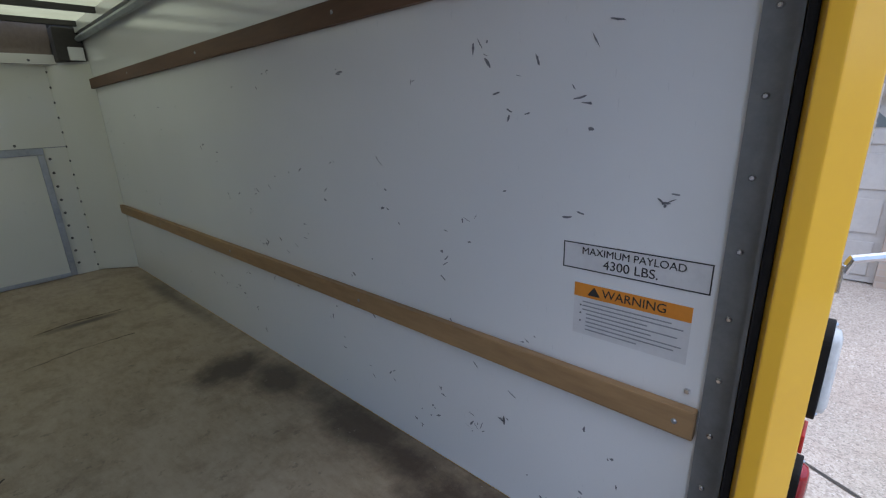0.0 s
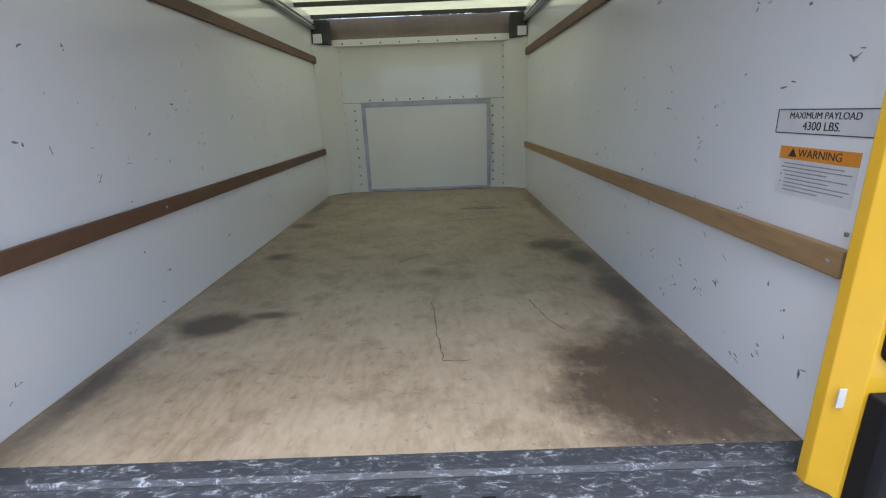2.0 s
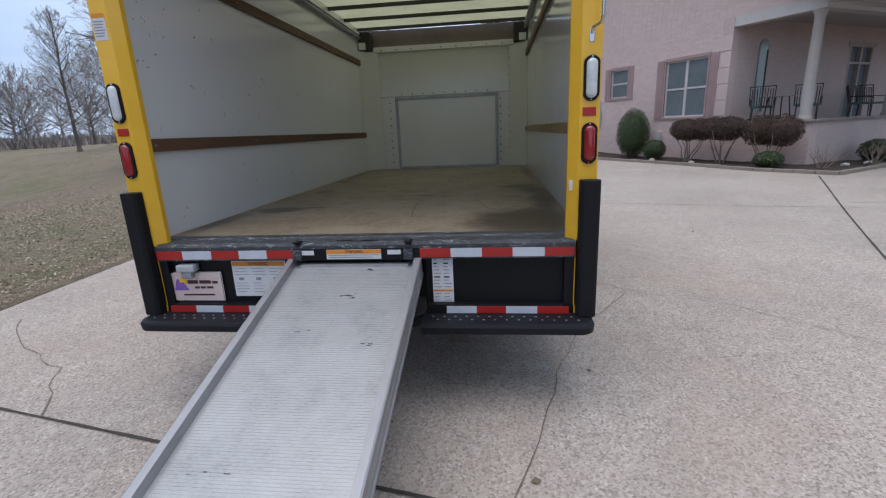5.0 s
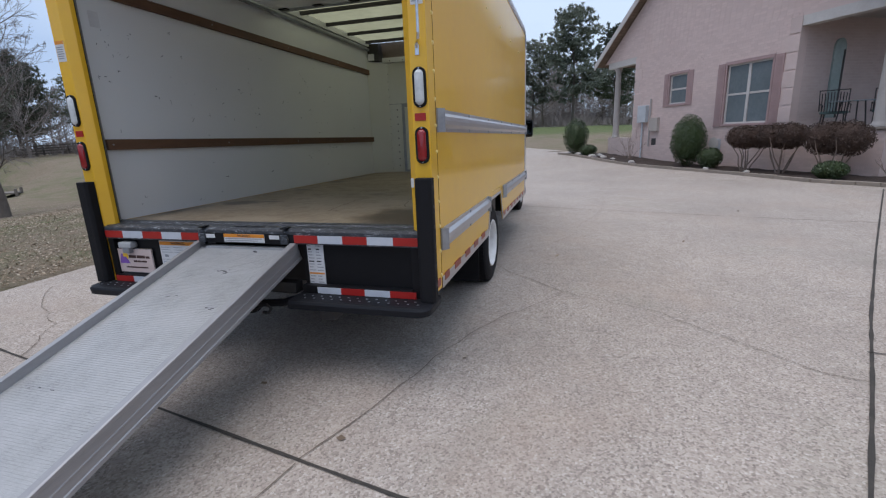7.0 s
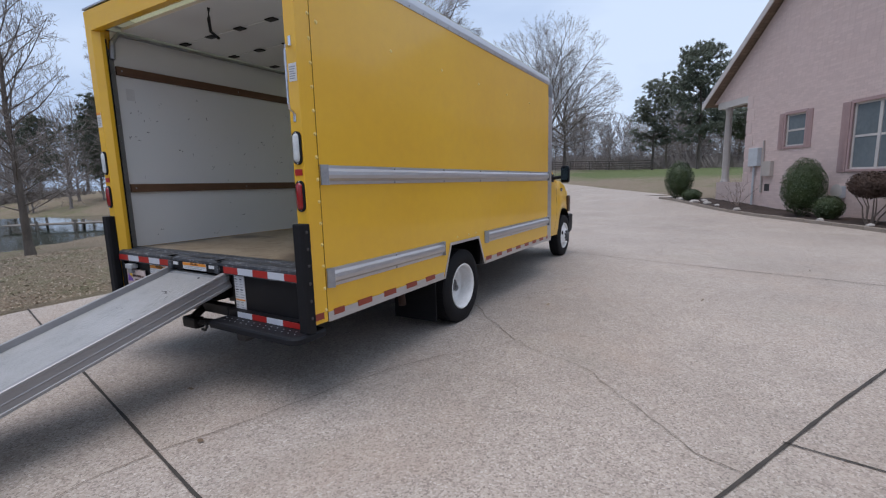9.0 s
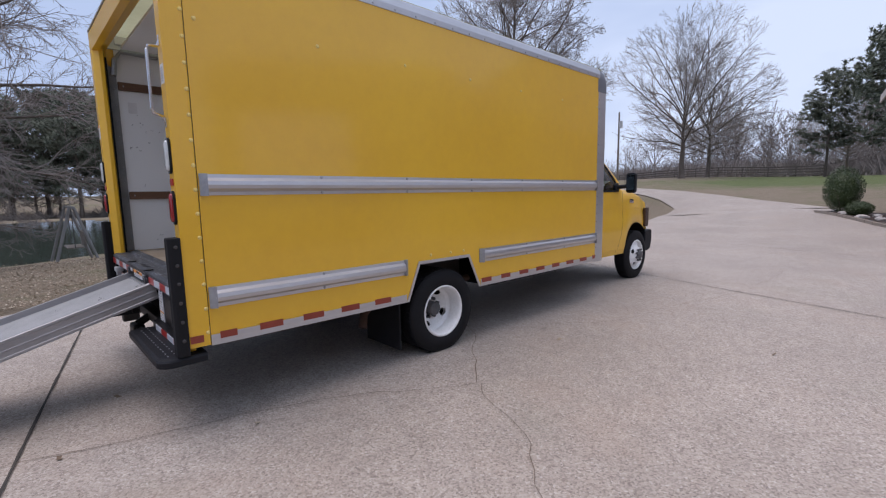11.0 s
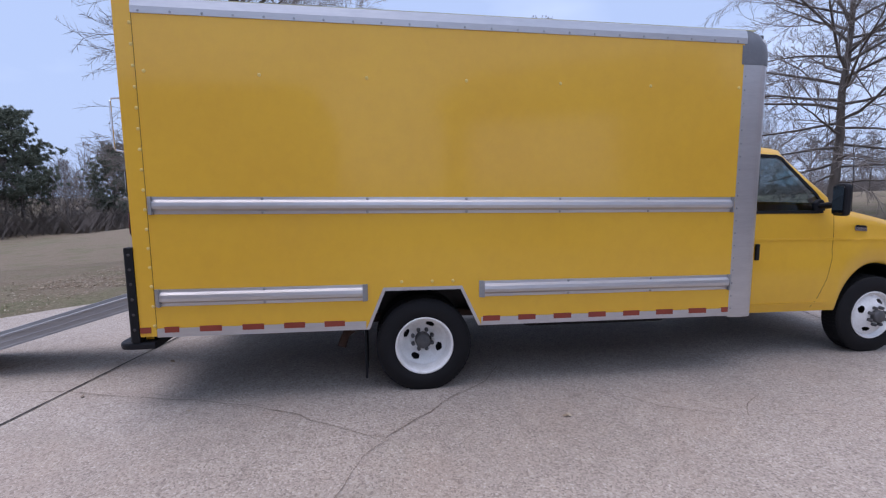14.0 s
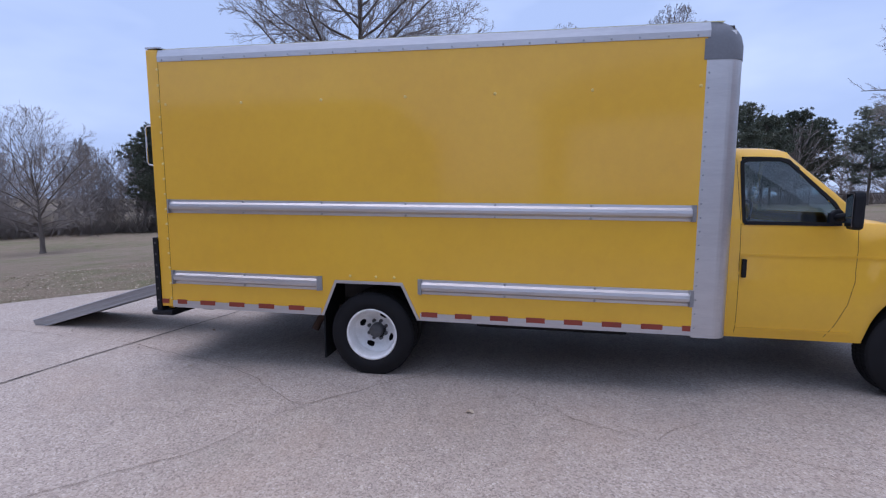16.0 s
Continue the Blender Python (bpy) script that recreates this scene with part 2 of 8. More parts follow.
def sill_material():
    m, nt, bsdf, vec = blank("scraped_black_steel")
    n = noise_node(nt, stretched(nt, vec, (0.6, 1.5, 1.5)), 30, 9, 0.82, 0.9)
    c = ramp_node(nt, n, [(0.48, (0.03, 0.034, 0.041)), (0.56, (0.065, 0.071, 0.083)), (0.59, (0.21, 0.225, 0.245)), (0.67, (0.43, 0.45, 0.47))])
    nt.links.new(c, bsdf.inputs["Base Color"])
    bsdf.inputs["Roughness"].default_value = 0.5
    nt.links.new(bump_node(nt, n, 0.4, 0.002), bsdf.inputs["Normal"])
    return m


SILL = sill_material()


def ramp_material():
    m, nt, bsdf, vec = blank("worn_aluminium_tread")
    n = noise_node(nt, vec, 5, 6, 0.7)
    f = noise_node(nt, stretched(nt, vec, (1, 4, 1)), 55, 4, 0.7)
    c = ramp_node(nt, math_node(nt, "ADD", math_node(nt, "MULTIPLY", n, 0.55), math_node(nt, "MULTIPLY", f, 0.45)), [(0.30, (0.25, 0.25, 0.255)), (0.44, (0.365, 0.37, 0.37)), (0.66, (0.46, 0.46, 0.465))])
    nt.links.new(c, bsdf.inputs["Base Color"])
    bsdf.inputs["Metallic"].default_value = 0.4
    bsdf.inputs["Roughness"].default_value = 0.5
    return m


RAMP = ramp_material()
SCUFFBLACK = surface("rubber_scuff", (0.09, 0.09, 0.095), (0.05, 0.05, 0.055), 0.7, big=20, fine=120)


def roof_material():
    m, nt, bsdf, vec = blank("translucent_roof_sheet")
    out = nt.nodes["Material Output"]
    tr = nt.nodes.new("ShaderNodeBsdfTranslucent")
    a = noise_node(nt, vec, 3.0, 5, 0.7)
    c = ramp_node(nt, a, [(0.3, (0.25, 0.243, 0.145)), (0.7, (0.33, 0.32, 0.20))])
    nt.links.new(c, tr.inputs["Color"])
    nt.links.new(c, bsdf.inputs["Base Color"])
    bsdf.inputs["Roughness"].default_value = 0.5
    mx = nt.nodes.new("ShaderNodeMixShader")
    mx.inputs[0].default_value = 0.85
    nt.links.new(bsdf.outputs[0], mx.inputs[1])
    nt.links.new(tr.outputs[0], mx.inputs[2])
    nt.links.new(mx.outputs[0], out.inputs["Surface"])
    return m


ROOFSHEET = roof_material()


def glass_material(name, tint, rough=0.02):
    m, nt, bsdf, vec = blank(name)
    clear = nt.nodes.new("ShaderNodeBsdfTransparent")
    clear.inputs["Color"].default_value = (*tint, 1)
    shine = nt.nodes.new("ShaderNodeBsdfGlossy")
    shine.inputs["Roughness"].default_value = rough
    lw = nt.nodes.new("ShaderNodeLayerWeight")
    gloss = math_node(nt, "ADD", math_node(nt, "MULTIPLY", math_node(nt, "POWER", lw.outputs["Facing"], 4.0), 0.6), 0.08)
    mx = nt.nodes.new("ShaderNodeMixShader")
    nt.links.new(gloss, mx.inputs[0])
    nt.links.new(clear.outputs[0], mx.inputs[1])
    nt.links.new(shine.outputs[0], mx.inputs[2])
    nt.links.new(mx.outputs[0], nt.nodes["Material Output"].inputs["Surface"])
    return m


CABGLASS = glass_material("tinted_cab_glass", (0.60, 0.70, 0.72))
HOUSEGLASS = surface("window_glass_with_blinds", (0.17, 0.20, 0.215), (0.12, 0.15, 0.16), 0.08, big=1.5, fine=12, amount=0.6, coat=0.4)


def concrete_material():
    m, nt, bsdf, vec = blank("exposed_aggregate_concrete")
    vo = nt.nodes.new("ShaderNodeTexVoronoi")
    vo.inputs["Scale"].default_value = 92
    nt.links.new(vec, vo.inputs["Vector"])
    peb = ramp_node(nt, vo.outputs["Color"], [(0.1, (0.155, 0.128, 0.108)), (0.4, (0.367, 0.312, 0.27)), (0.8, (0.50, 0.442, 0.388)), (0.97, (0.64, 0.60, 0.555))])
    n1 = noise_node(nt, vec, 0.55, 6, 0.65)
    n2 = noise_node(nt, vec, 7.0, 5, 0.7)
    soil = math_node(nt, "ADD", math_node(nt, "MULTIPLY", n1, 0.6), math_node(nt, "MULTIPLY", n2, 0.4))
    c = mix_node(nt, 0.28, peb, (0.432, 0.372, 0.324))
    c = mix_node(nt, ramp_node(nt, soil, [(0.38, (1, 1, 1)), (0.6, (0, 0, 0))]), c, mix_node(nt, 0.35, c, (0.16, 0.135, 0.115)))
    tan = ramp_node(nt, noise_node(nt, vec, 0.8, 5, 0.65), [(0.5, (0, 0, 0)), (0.7, (0.26, 0.26, 0.26))])
    c = mix_node(nt, tan, c, (0.41, 0.305, 0.235))
    moss = ramp_node(nt, noise_node(nt, stretched(nt, vec, (1, 1, 1)), 0.45, 5, 0.7), [(0.56, (0, 0, 0)), (0.72, (0.3, 0.3, 0.3))])
    c = mix_node(nt, moss, c, (0.25, 0.24, 0.18))
    pits = math_node(nt, "MULTIPLY", math_node(nt, "GREATER_THAN", noise_node(nt, vec, 62, 4, 0.8), 0.60), 0.62)
    c = mix_node(nt, pits, c, (0.12, 0.10, 0.09))
    nt.links.new(c, bsdf.inputs["Base Color"])
    bsdf.inputs["Roughness"].default_value = 0.78
    h = math_node(nt, "SUBTRACT", 1.0, vo.outputs["Distance"])
    nt.links.new(bump_node(nt, h, 0.5, 0.004), bsdf.inputs["Normal"])
    return m


CONCRETE = concrete_material()
JOINT = surface("joint_filler", (0.06, 0.052, 0.045), (0.025, 0.023, 0.021), 0.9, big=8, fine=60)
CRACK = surface("crack_dirt", (0.20, 0.155, 0.12), (0.05, 0.04, 0.033), 0.9, big=14, fine=60, amount=0.9)


def lawn_material():
    m, nt, bsdf, vec = blank("winter_lawn")
    n1 = noise_node(nt, vec, 0.09, 5, 0.6)
    n2 = noise_node(nt, vec, 0.9, 6, 0.7)
    n3 = noise_node(nt, vec, 22, 4, 0.8)
    straw = ramp_node(nt, n3, [(0.3, (0.14, 0.11, 0.08)), (0.7, (0.30, 0.252, 0.19))])
    green = ramp_node(nt, n3, [(0.3, (0.06, 0.083, 0.032)), (0.7, (0.15, 0.19, 0.08))])
    sep = nt.nodes.new("ShaderNodeSeparateXYZ")
    nt.links.new(vec, sep.inputs[0])
    far = math_node(nt, "MULTIPLY", math_node(nt, "MULTIPLY", math_node(nt, "SUBTRACT", sep.outputs[1], 34), 0.1, True), 0.30)
    far = math_node(nt, "MULTIPLY", far, math_node(nt, "MULTIPLY", math_node(nt, "ADD", sep.outputs[0], 16), 0.1, True))
    f = math_node(nt, "ADD", math_node(nt, "ADD", math_node(nt, "MULTIPLY", n1, 0.5), math_node(nt, "MULTIPLY", n2, 0.5)), far)
    c = mix_node(nt, ramp_node(nt, f, [(0.49, (0, 0, 0)), (0.70, (0.9, 0.9, 0.9))]), straw, green)
    nt.links.new(c, bsdf.inputs["Base Color"])
    bsdf.inputs["Roughness"].default_value = 0.95
    bsdf.inputs["Specular IOR Level"].default_value = 0.1
    nt.links.new(bump_node(nt, n3, 0.8, 0.05), bsdf.inputs["Normal"])
    return m


LAWN = lawn_material()
BARK = surface("bark", (0.15, 0.125, 0.107), (0.075, 0.063, 0.055), 0.9, big=4, fine=30, stretch=(1, 1, 0.3), bump=0.01, bump_scale=18)
# twig grey lightened in part to stand for haze over the far trees
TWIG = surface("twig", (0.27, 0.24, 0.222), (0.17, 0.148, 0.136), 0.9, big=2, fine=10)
# needle green paled and greyed: distance haze is put into the colour
NEEDLES = surface("hazed_pine_needles", (0.145, 0.165, 0.122), (0.085, 0.102, 0.075), 0.75, big=0.8, fine=6)
LEAVES = surface("shrub_leaves", (0.055, 0.085, 0.025), (0.022, 0.042, 0.013), 0.5, big=3, fine=25)
REDLEAVES = surface("russet_leaves", (0.085, 0.05, 0.036), (0.036, 0.022, 0.017), 0.8, big=3, fine=25)
MULCH = surface("dark_mulch", (0.055, 0.035, 0.026), (0.022, 0.016, 0.013), 0.95, big=4, fine=40, bump=0.03, bump_scale=24)
STONE = surface("kerb_stone", (0.30, 0.255, 0.21), (0.19, 0.16, 0.135), 0.85, big=5, fine=40, bump=0.004)
TRIM = surface("taupe_trim", (0.42, 0.385, 0.36), (0.35, 0.32, 0.30), 0.6, big=2, fine=20)
FASCIA = surface("pale_fascia", (0.56, 0.53, 0.50), (0.46, 0.43, 0.41), 0.6, big=2, fine=20)
SHUTTER = surface("dusty_red_shutter", (0.40, 0.275, 0.265), (0.33, 0.22, 0.21), 0.6, big=3, fine=25)
QUOIN = surface("quoin_render", (0.595, 0.475, 0.44), (0.535, 0.42, 0.385), 0.8, big=3, fine=30, bump=0.003, vary=0.12)
METERGREY = surface("meter_box_grey", (0.50, 0.53, 0.55), (0.40, 0.42, 0.45), 0.5, big=4, fine=30)
IRON = surface("dark_iron", (0.05, 0.045, 0.045), (0.03, 0.028, 0.028), 0.6, big=9, fine=60)
CUSHION = surface("teal_cushion", (0.085, 0.135, 0.13), (0.06, 0.10, 0.095), 0.85, big=9, fine=60)
WEATHERED = surface("weathered_timber", (0.20, 0.175, 0.15), (0.11, 0.095, 0.08), 0.85, big=3, fine=20)
FENCEBLACK = surface("dark_fence_board", (0.14, 0.125, 0.115), (0.085, 0.075, 0.07), 0.85, big=3, fine=20)
WATER = surface("pond_water", (0.045, 0.06, 0.05), (0.03, 0.042, 0.035), 0.06, big=0.2, fine=2, rough_var=0.03, bump=0.004, bump_scale=3)


def brick_material(name="pink_painted_brick", a=(0.59, 0.475, 0.44), b=(0.54, 0.425, 0.39), mortar=(0.58, 0.485, 0.455)):
    m, nt, bsdf, vec = blank(name)
    uv = nt.nodes.new("ShaderNodeUVMap")
    br = nt.nodes.new("ShaderNodeTexBrick")
    br.inputs["Scale"].default_value = 1.0
    br.inputs["Brick Width"].default_value = 0.21
    br.inputs["Row Height"].default_value = 0.075
    br.inputs["Mortar Size"].default_value = 0.006
    br.inputs["Color1"].default_value = (*a, 1)
    br.inputs["Color2"].default_value = (*b, 1)
    br.inputs["Mortar"].default_value = (*mortar, 1)
    nt.links.new(uv.outputs[0], br.inputs["Vector"])
    n = noise_node(nt, vec, 0.8, 5, 0.65)
    c = mix_node(nt, ramp_node(nt, n, [(0.35, (0.35, 0.35, 0.35)), (0.65, (0, 0, 0))]), br.outputs["Color"], tuple(v * 0.75 for v in a))
    nt.links.new(c, bsdf.inputs["Base Color"])
    bsdf.inputs["Roughness"].default_value = 0.85
    inv = math_node(nt, "SUBTRACT", 1.0, br.outputs["Fac"])
    nt.links.new(bump_node(nt, inv, 0.5, 0.008), bsdf.inputs["Normal"])
    return m


BRICK = brick_material()


def shingle_material():
    m, nt, bsdf, vec = blank("brown_asphalt_shingles")
    uv = nt.nodes.new("ShaderNodeUVMap")
    br = nt.nodes.new("ShaderNodeTexBrick")
    br.inputs["Scale"].default_value = 1.0
    br.inputs["Brick Width"].default_value = 0.3
    br.inputs["Row Height"].default_value = 0.14
    br.inputs["Mortar Size"].default_value = 0.008
    br.inputs["Color1"].default_value = (0.26, 0.19, 0.135, 1)
    br.inputs["Color2"].default_value = (0.17, 0.12, 0.085, 1)
    br.inputs["Mortar"].default_value = (0.08, 0.06, 0.045, 1)
    nt.links.new(uv.outputs[0], br.inputs["Vector"])
    n = noise_node(nt, vec, 30, 4, 0.7)
    c = mix_node(nt, math_node(nt, "MULTIPLY", n, 0.5), br.outputs["Color"], (0.24, 0.18, 0.14))
    nt.links.new(c, bsdf.inputs["Base Color"])
    bsdf.inputs["Roughness"].default_value = 0.9
    return m


SHINGLE = shingle_material()
# ---- mesh helpers ----
def thing(name, label, category, at=(0, 0, 0), group="", kind=""):
    e = new(name)
    e.empty_display_size = 0.1
    e.location = at
    return tagged(e, label, category, group, kind)


def link_mesh(name, bm, material, smooth=False):
    me = bpy.data.meshes.new(name)
    bmesh.ops.recalc_face_normals(bm, faces=bm.faces)
    for f in bm.faces:
        f.smooth = smooth
    bm.to_mesh(me)
    bm.free()
    me.materials.append(material)
    return new(name, me)


ON_ROAD = {'wheel', 'inner_tyre', 'tread', 'rim', 'disc', 'hub', 'wheel_nut', 'brake_drum', 'ramp', 'tread_ribs', 'side_rail', 'ramp_hook', 'scuff_mark'}
SMALL = {'rivets', 'panel_rivets', 'rail_rivets', 'bulkhead_rivets', 'track_bolts', 'slat_bolts', 'bolts', 'screws', 'grip_studs', 'tread_ribs', 'tread_blocks', 'louvres', 'hinge'}


# The truck is drawn square; as it stands its body is a little longer and rides nose-down on its springs.
BODY_Y = ((-4.0, -4.0), (0.0, 0.0), (4.86, 4.952), (4.90, 4.985), (5.06, 5.105), (5.735, 5.79), (6.47, 6.42), (7.1, 7.03))
BODY_Z = ((0.0, 0.0), (0.45, 0.432), (0.56, 0.54), (0.80, 0.792), (0.90, 0.90), (1.60, 1.60), (2.40, 2.412), (3.0, 3.021))
RAKE = 0.0100


def along(v, table):
    for (a0, b0), (a1, b1) in zip(table, table[1:]):
        if v <= a1 or a1 == table[-1][0]:
            return b0 + (b1 - b0) * (v - a0) / (a1 - a0)


def settle(bm):
    """Brings a part of the truck's body from the square drawing to the truck as it stands."""
    for v in bm.verts:
        y, z = along(v.co.y, BODY_Y), along(v.co.z, BODY_Z)
        v.co.y, v.co.z = y, z - RAKE * max(y, 0.0) + 0.01


def part(name, bm, material, parent, label="", smooth=False):
    """One mesh under a thing or a part; the mesh is given in world metres."""
    top = parent
    while top.parent:
        if top.name.startswith("wheel"):
            break
        top = top.parent
    if top.name.startswith("box_truck") and name not in ON_ROAD:
        settle(bm)
    ob = link_mesh(name, bm, material, smooth)
    base = Vector() if parent.parent else Vector(parent.location)
    ob.parent = parent
    ob.matrix_parent_inverse = Matrix.Translation(-base)
    if label:
        ob["label"] = label
    if name in SMALL:
        ob["kind"] = "stuff"
    return ob


def raw_part(name, verts, faces, material, parent, label="", smooth=False):
    me = bpy.data.meshes.new(name)
    me.from_pydata(verts, [], faces)
    if smooth:
        me.polygons.foreach_set("use_smooth", [True] * len(me.polygons))
    me.materials.append(material)
    ob = new(name, me)
    if parent:
        ob.parent = parent
    if label:
        ob["label"] = label
    return ob


def box(bm, x0, x1, y0, y1, z0, z1, bevel=0.0):
    r = bmesh.ops.create_cube(bm, size=1.0, matrix=Matrix.Translation(((x0 + x1) / 2, (y0 + y1) / 2, (z0 + z1) / 2)) @ Matrix.Diagonal((abs(x1 - x0), abs(y1 - y0), abs(z1 - z0), 1)))
    if bevel:
        edges = {e for v in r["verts"] for e in v.link_edges}
        bmesh.ops.bevel(bm, geom=list(edges), offset=bevel, segments=2, affect="EDGES", profile=0.6)
    return r["verts"]


def boxed(*a, bevel=0.0):
    bm = bmesh.new()
    box(bm, *a, bevel=bevel)
    return bm


def prism(bm, pts, axis, a, b, bevel=0.0):
    """A polygon of the two other axes (in x, y, z order), drawn out along axis from a to b."""
    def at(p, q):
        u, v = p
        return {"x": (q, u, v), "y": (u, q, v), "z": (u, v, q)}[axis]
    lo = [bm.verts.new(at(p, a)) for p in pts]
    hi = [bm.verts.new(at(p, b)) for p in pts]
    n = len(pts)
    faces = [bm.faces.new(lo), bm.faces.new(hi[::-1])]
    for i in range(n):
        faces.append(bm.faces.new((lo[i], hi[i], hi[(i + 1) % n], lo[(i + 1) % n])))
    if bevel:
        bmesh.ops.bevel(bm, geom=list({e for f in faces for e in f.edges}), offset=bevel, segments=2, affect="EDGES", profile=0.6)


def prismed(pts, axis, a, b, bevel=0.0):
    bm = bmesh.new()
    prism(bm, pts, axis, a, b, bevel)
    return bm


def tube(bm, path, radius, seg=8, caps=True):
    """A round bar along a path of points; radius is one number or one for each point."""
    pts = [Vector(p) for p in path]
    rad = radius if isinstance(radius, (list, tuple)) else [radius] * len(pts)
    rings = []
    ref = Vector((0.0, 0.0, 1.0))
    for i, p in enumerate(pts):
        d = (pts[min(i + 1, len(pts) - 1)] - pts[max(i - 1, 0)]).normalized()
        a = d.cross(ref)
        if a.length < 0.05:
            a = d.cross(Vector((0.0, 1.0, 0.0)))
        a.normalize()
        b = d.cross(a).normalized()
        rings.append([bm.verts.new(p + (a * math.cos(t) + b * math.sin(t)) * rad[i]) for t in (2 * math.pi * k / seg for k in range(seg))])
    for r0, r1 in zip(rings, rings[1:]):
        for k in range(seg):
            bm.faces.new((r0[k], r0[(k + 1) % seg], r1[(k + 1) % seg], r1[k]))
    if caps:
        bm.faces.new(rings[0][::-1])
        bm.faces.new(rings[-1])


def lathe_x(bm, profile, cy, cz, seg=40, sign=1):
    """Turns a profile of (x, radius) round an axis along x."""
    rings = [[bm.verts.new((sign * x, cy + r * math.cos(2 * math.pi * k / seg), cz + r * math.sin(2 * math.pi * k / seg))) for k in range(seg)] for x, r in profile]
    for r0, r1 in zip(rings, rings[1:]):
        for k in range(seg):
            bm.faces.new((r0[k], r0[(k + 1) % seg], r1[(k + 1) % seg], r1[k]))


def dome(bm, c, r, axis, h):
    """A low rivet head: an eight-sided cap that stands h proud along axis (a unit vector)."""
    ax = Vector(axis)
    a = ax.orthogonal().normalized()
    b = ax.cross(a)
    c = Vector(c)
    ring = [bm.verts.new(c + (a * math.cos(t) + b * math.sin(t)) * r) for t in (math.pi * k / 4 for k in range(8))]
    top = [bm.verts.new(c + ax * h + (a * math.cos(t) + b * math.sin(t)) * r * 0.55) for t in (math.pi * k / 4 for k in range(8))]
    for k in range(8):
        bm.faces.new((ring[k], ring[(k + 1) % 8], top[(k + 1) % 8], top[k]))
    bm.faces.new(top)


def text_mesh(body, size, m, depth=0.0006):
    """Lettering in the built-in font as a mesh, standing on the pose m (x along the line, y up)."""
    cu = bpy.data.curves.new("lettering", "FONT")
    cu.body = body
    cu.size = size
    cu.align_x = "CENTER"
    cu.align_y = "CENTER"
    cu.extrude = depth
    ob = bpy.data.objects.new("lettering", cu)
    scene.collection.objects.link(ob)
    bpy.context.view_layer.update()
    me = bpy.data.meshes.new_from_object(ob.evaluated_get(bpy.context.evaluated_depsgraph_get()))
    bpy.data.objects.remove(ob)
    bm = bmesh.new()
    bm.from_mesh(me)
    bmesh.ops.transform(bm, matrix=m, verts=bm.verts)
    bpy.data.meshes.remove(me)
    return bm


def smooth_step(v, a, b):
    t = min(1.0, max(0.0, (v - a) / (b - a)))
    return t * t * (3 - 2 * t)
# ---- lie of the land ----
HC, HU, HW = Vector((8.739, 11.015, 0)), Vector((-0.4977, 0.8673, 0)), Vector((0.8673, 0.4977, 0))


def HP(s, w):
    """A place on the ground from the house's own axes: s along the gable front, w into the depth."""
    return (HC.x + HU.x * s + HW.x * w, HC.y + HU.y * s + HW.y * w)


def pond_half_width(y):
    return max(4.0, 19.5 - 0.45 * (y - 3))


def pond_reach(x, y):
    """1 on the pond's shore, less on the water."""
    return math.hypot((x + 42) / pond_half_width(y), (y - 3) / (25 if y > 3 else 17.5))


def height(x, y):
    """Level round the truck, rising ahead and to the house, falling to the pond on the left and to the field behind."""
    up = max(0.0, y - 22)
    up = min(up, 14.0) + 14.0 * (1 - math.exp(-max(0.0, up - 14.0) / 14.0))
    z = 0.074 * up * (1 - 0.35 * smooth_step(x, 0, 30)) * (1 - 0.65 * smooth_step(-x, 18, 50)) * smooth_step(y, 19, 30)
    z -= 0.015 * max(0.0, y - 80) * smooth_step(y, 80, 110)
    w = (x - HC.x) * HW.x + (y - HC.y) * HW.y
    z += (0.06 + 0.24 * smooth_step(y, 15, 21)) * smooth_step(w, -6, -1.5) * (1 - smooth_step(y, 22, 32))
    z += 0.03 * min(max(0.0, -x - 6), 11.0) * smooth_step(y, 8, 24) * (1 - smooth_step(-x, 50, 120))
    fall = smooth_step(-y - 3.6 - 0.55 * x, 0.5, 42)
    z -= 1.75 * smooth_step(-x, 5.5, 29) * (1 - smooth_step(y, 13, 28)) * (1 - 0.7 * fall * smooth_step(-y, 10, 24))
    z -= 2.0 * fall
    hp = pond_reach(x, y)
    z += (min(z, -2.3) - z) * (1 - smooth_step(hp, 0.82, 0.99))
    z += max(0.0, -1.22 - z) * smooth_step(hp, 0.97, 1.02) * (1 - smooth_step(hp, 1.3, 1.9))
    z += 4.0 * smooth_step(-x, 106, 160) * (1 - smooth_step(y, 20, 40))
    z += 0.15 * noise.noise((x * 0.11, y * 0.11, 0.0)) * smooth_step(abs(x) + abs(y), 14, 34)
    return z


KERB = [HP(-1.1, 8.8), HP(-1.3, 1.9), HP(-1.65, -1.45), HP(0, -1.8), HP(2.4, -1.6), HP(4.2, -1.62), HP(8.65, -1.62), HP(12.8, -1.4)]
KERB2 = [HP(-12, -2.6), HP(-3.5, -1.62), HP(-3.3, 4), HP(-3.2, 12)]
DRIVE = [(-3.35, 12.4), (-3.9, 8.0), (-3.87, 3.0), (-3.78, 0.0), (-3.6, -1.0), (-3.1, -1.9), (-2.35, -2.8), (-1.4, -3.7), (0.0, -4.7), (3.0, -6.4), (7.0, -8.5), (16.0, -13.0), (22.0, -13.0),
         *KERB2, HP(-1.0, 12), *KERB, (1.8, 23.6), (-4.9, 23.6), (-4.3, 20.5), (-3.4, 16.8), (-2.95, 14.2)]


def inside(x, y, poly):
    c = False
    for i in range(len(poly)):
        (x0, y0), (x1, y1) = poly[i], poly[i - 1]
        if (y0 > y) != (y1 > y) and x < (x1 - x0) * (y - y0) / (y1 - y0) + x0:
            c = not c
    return c


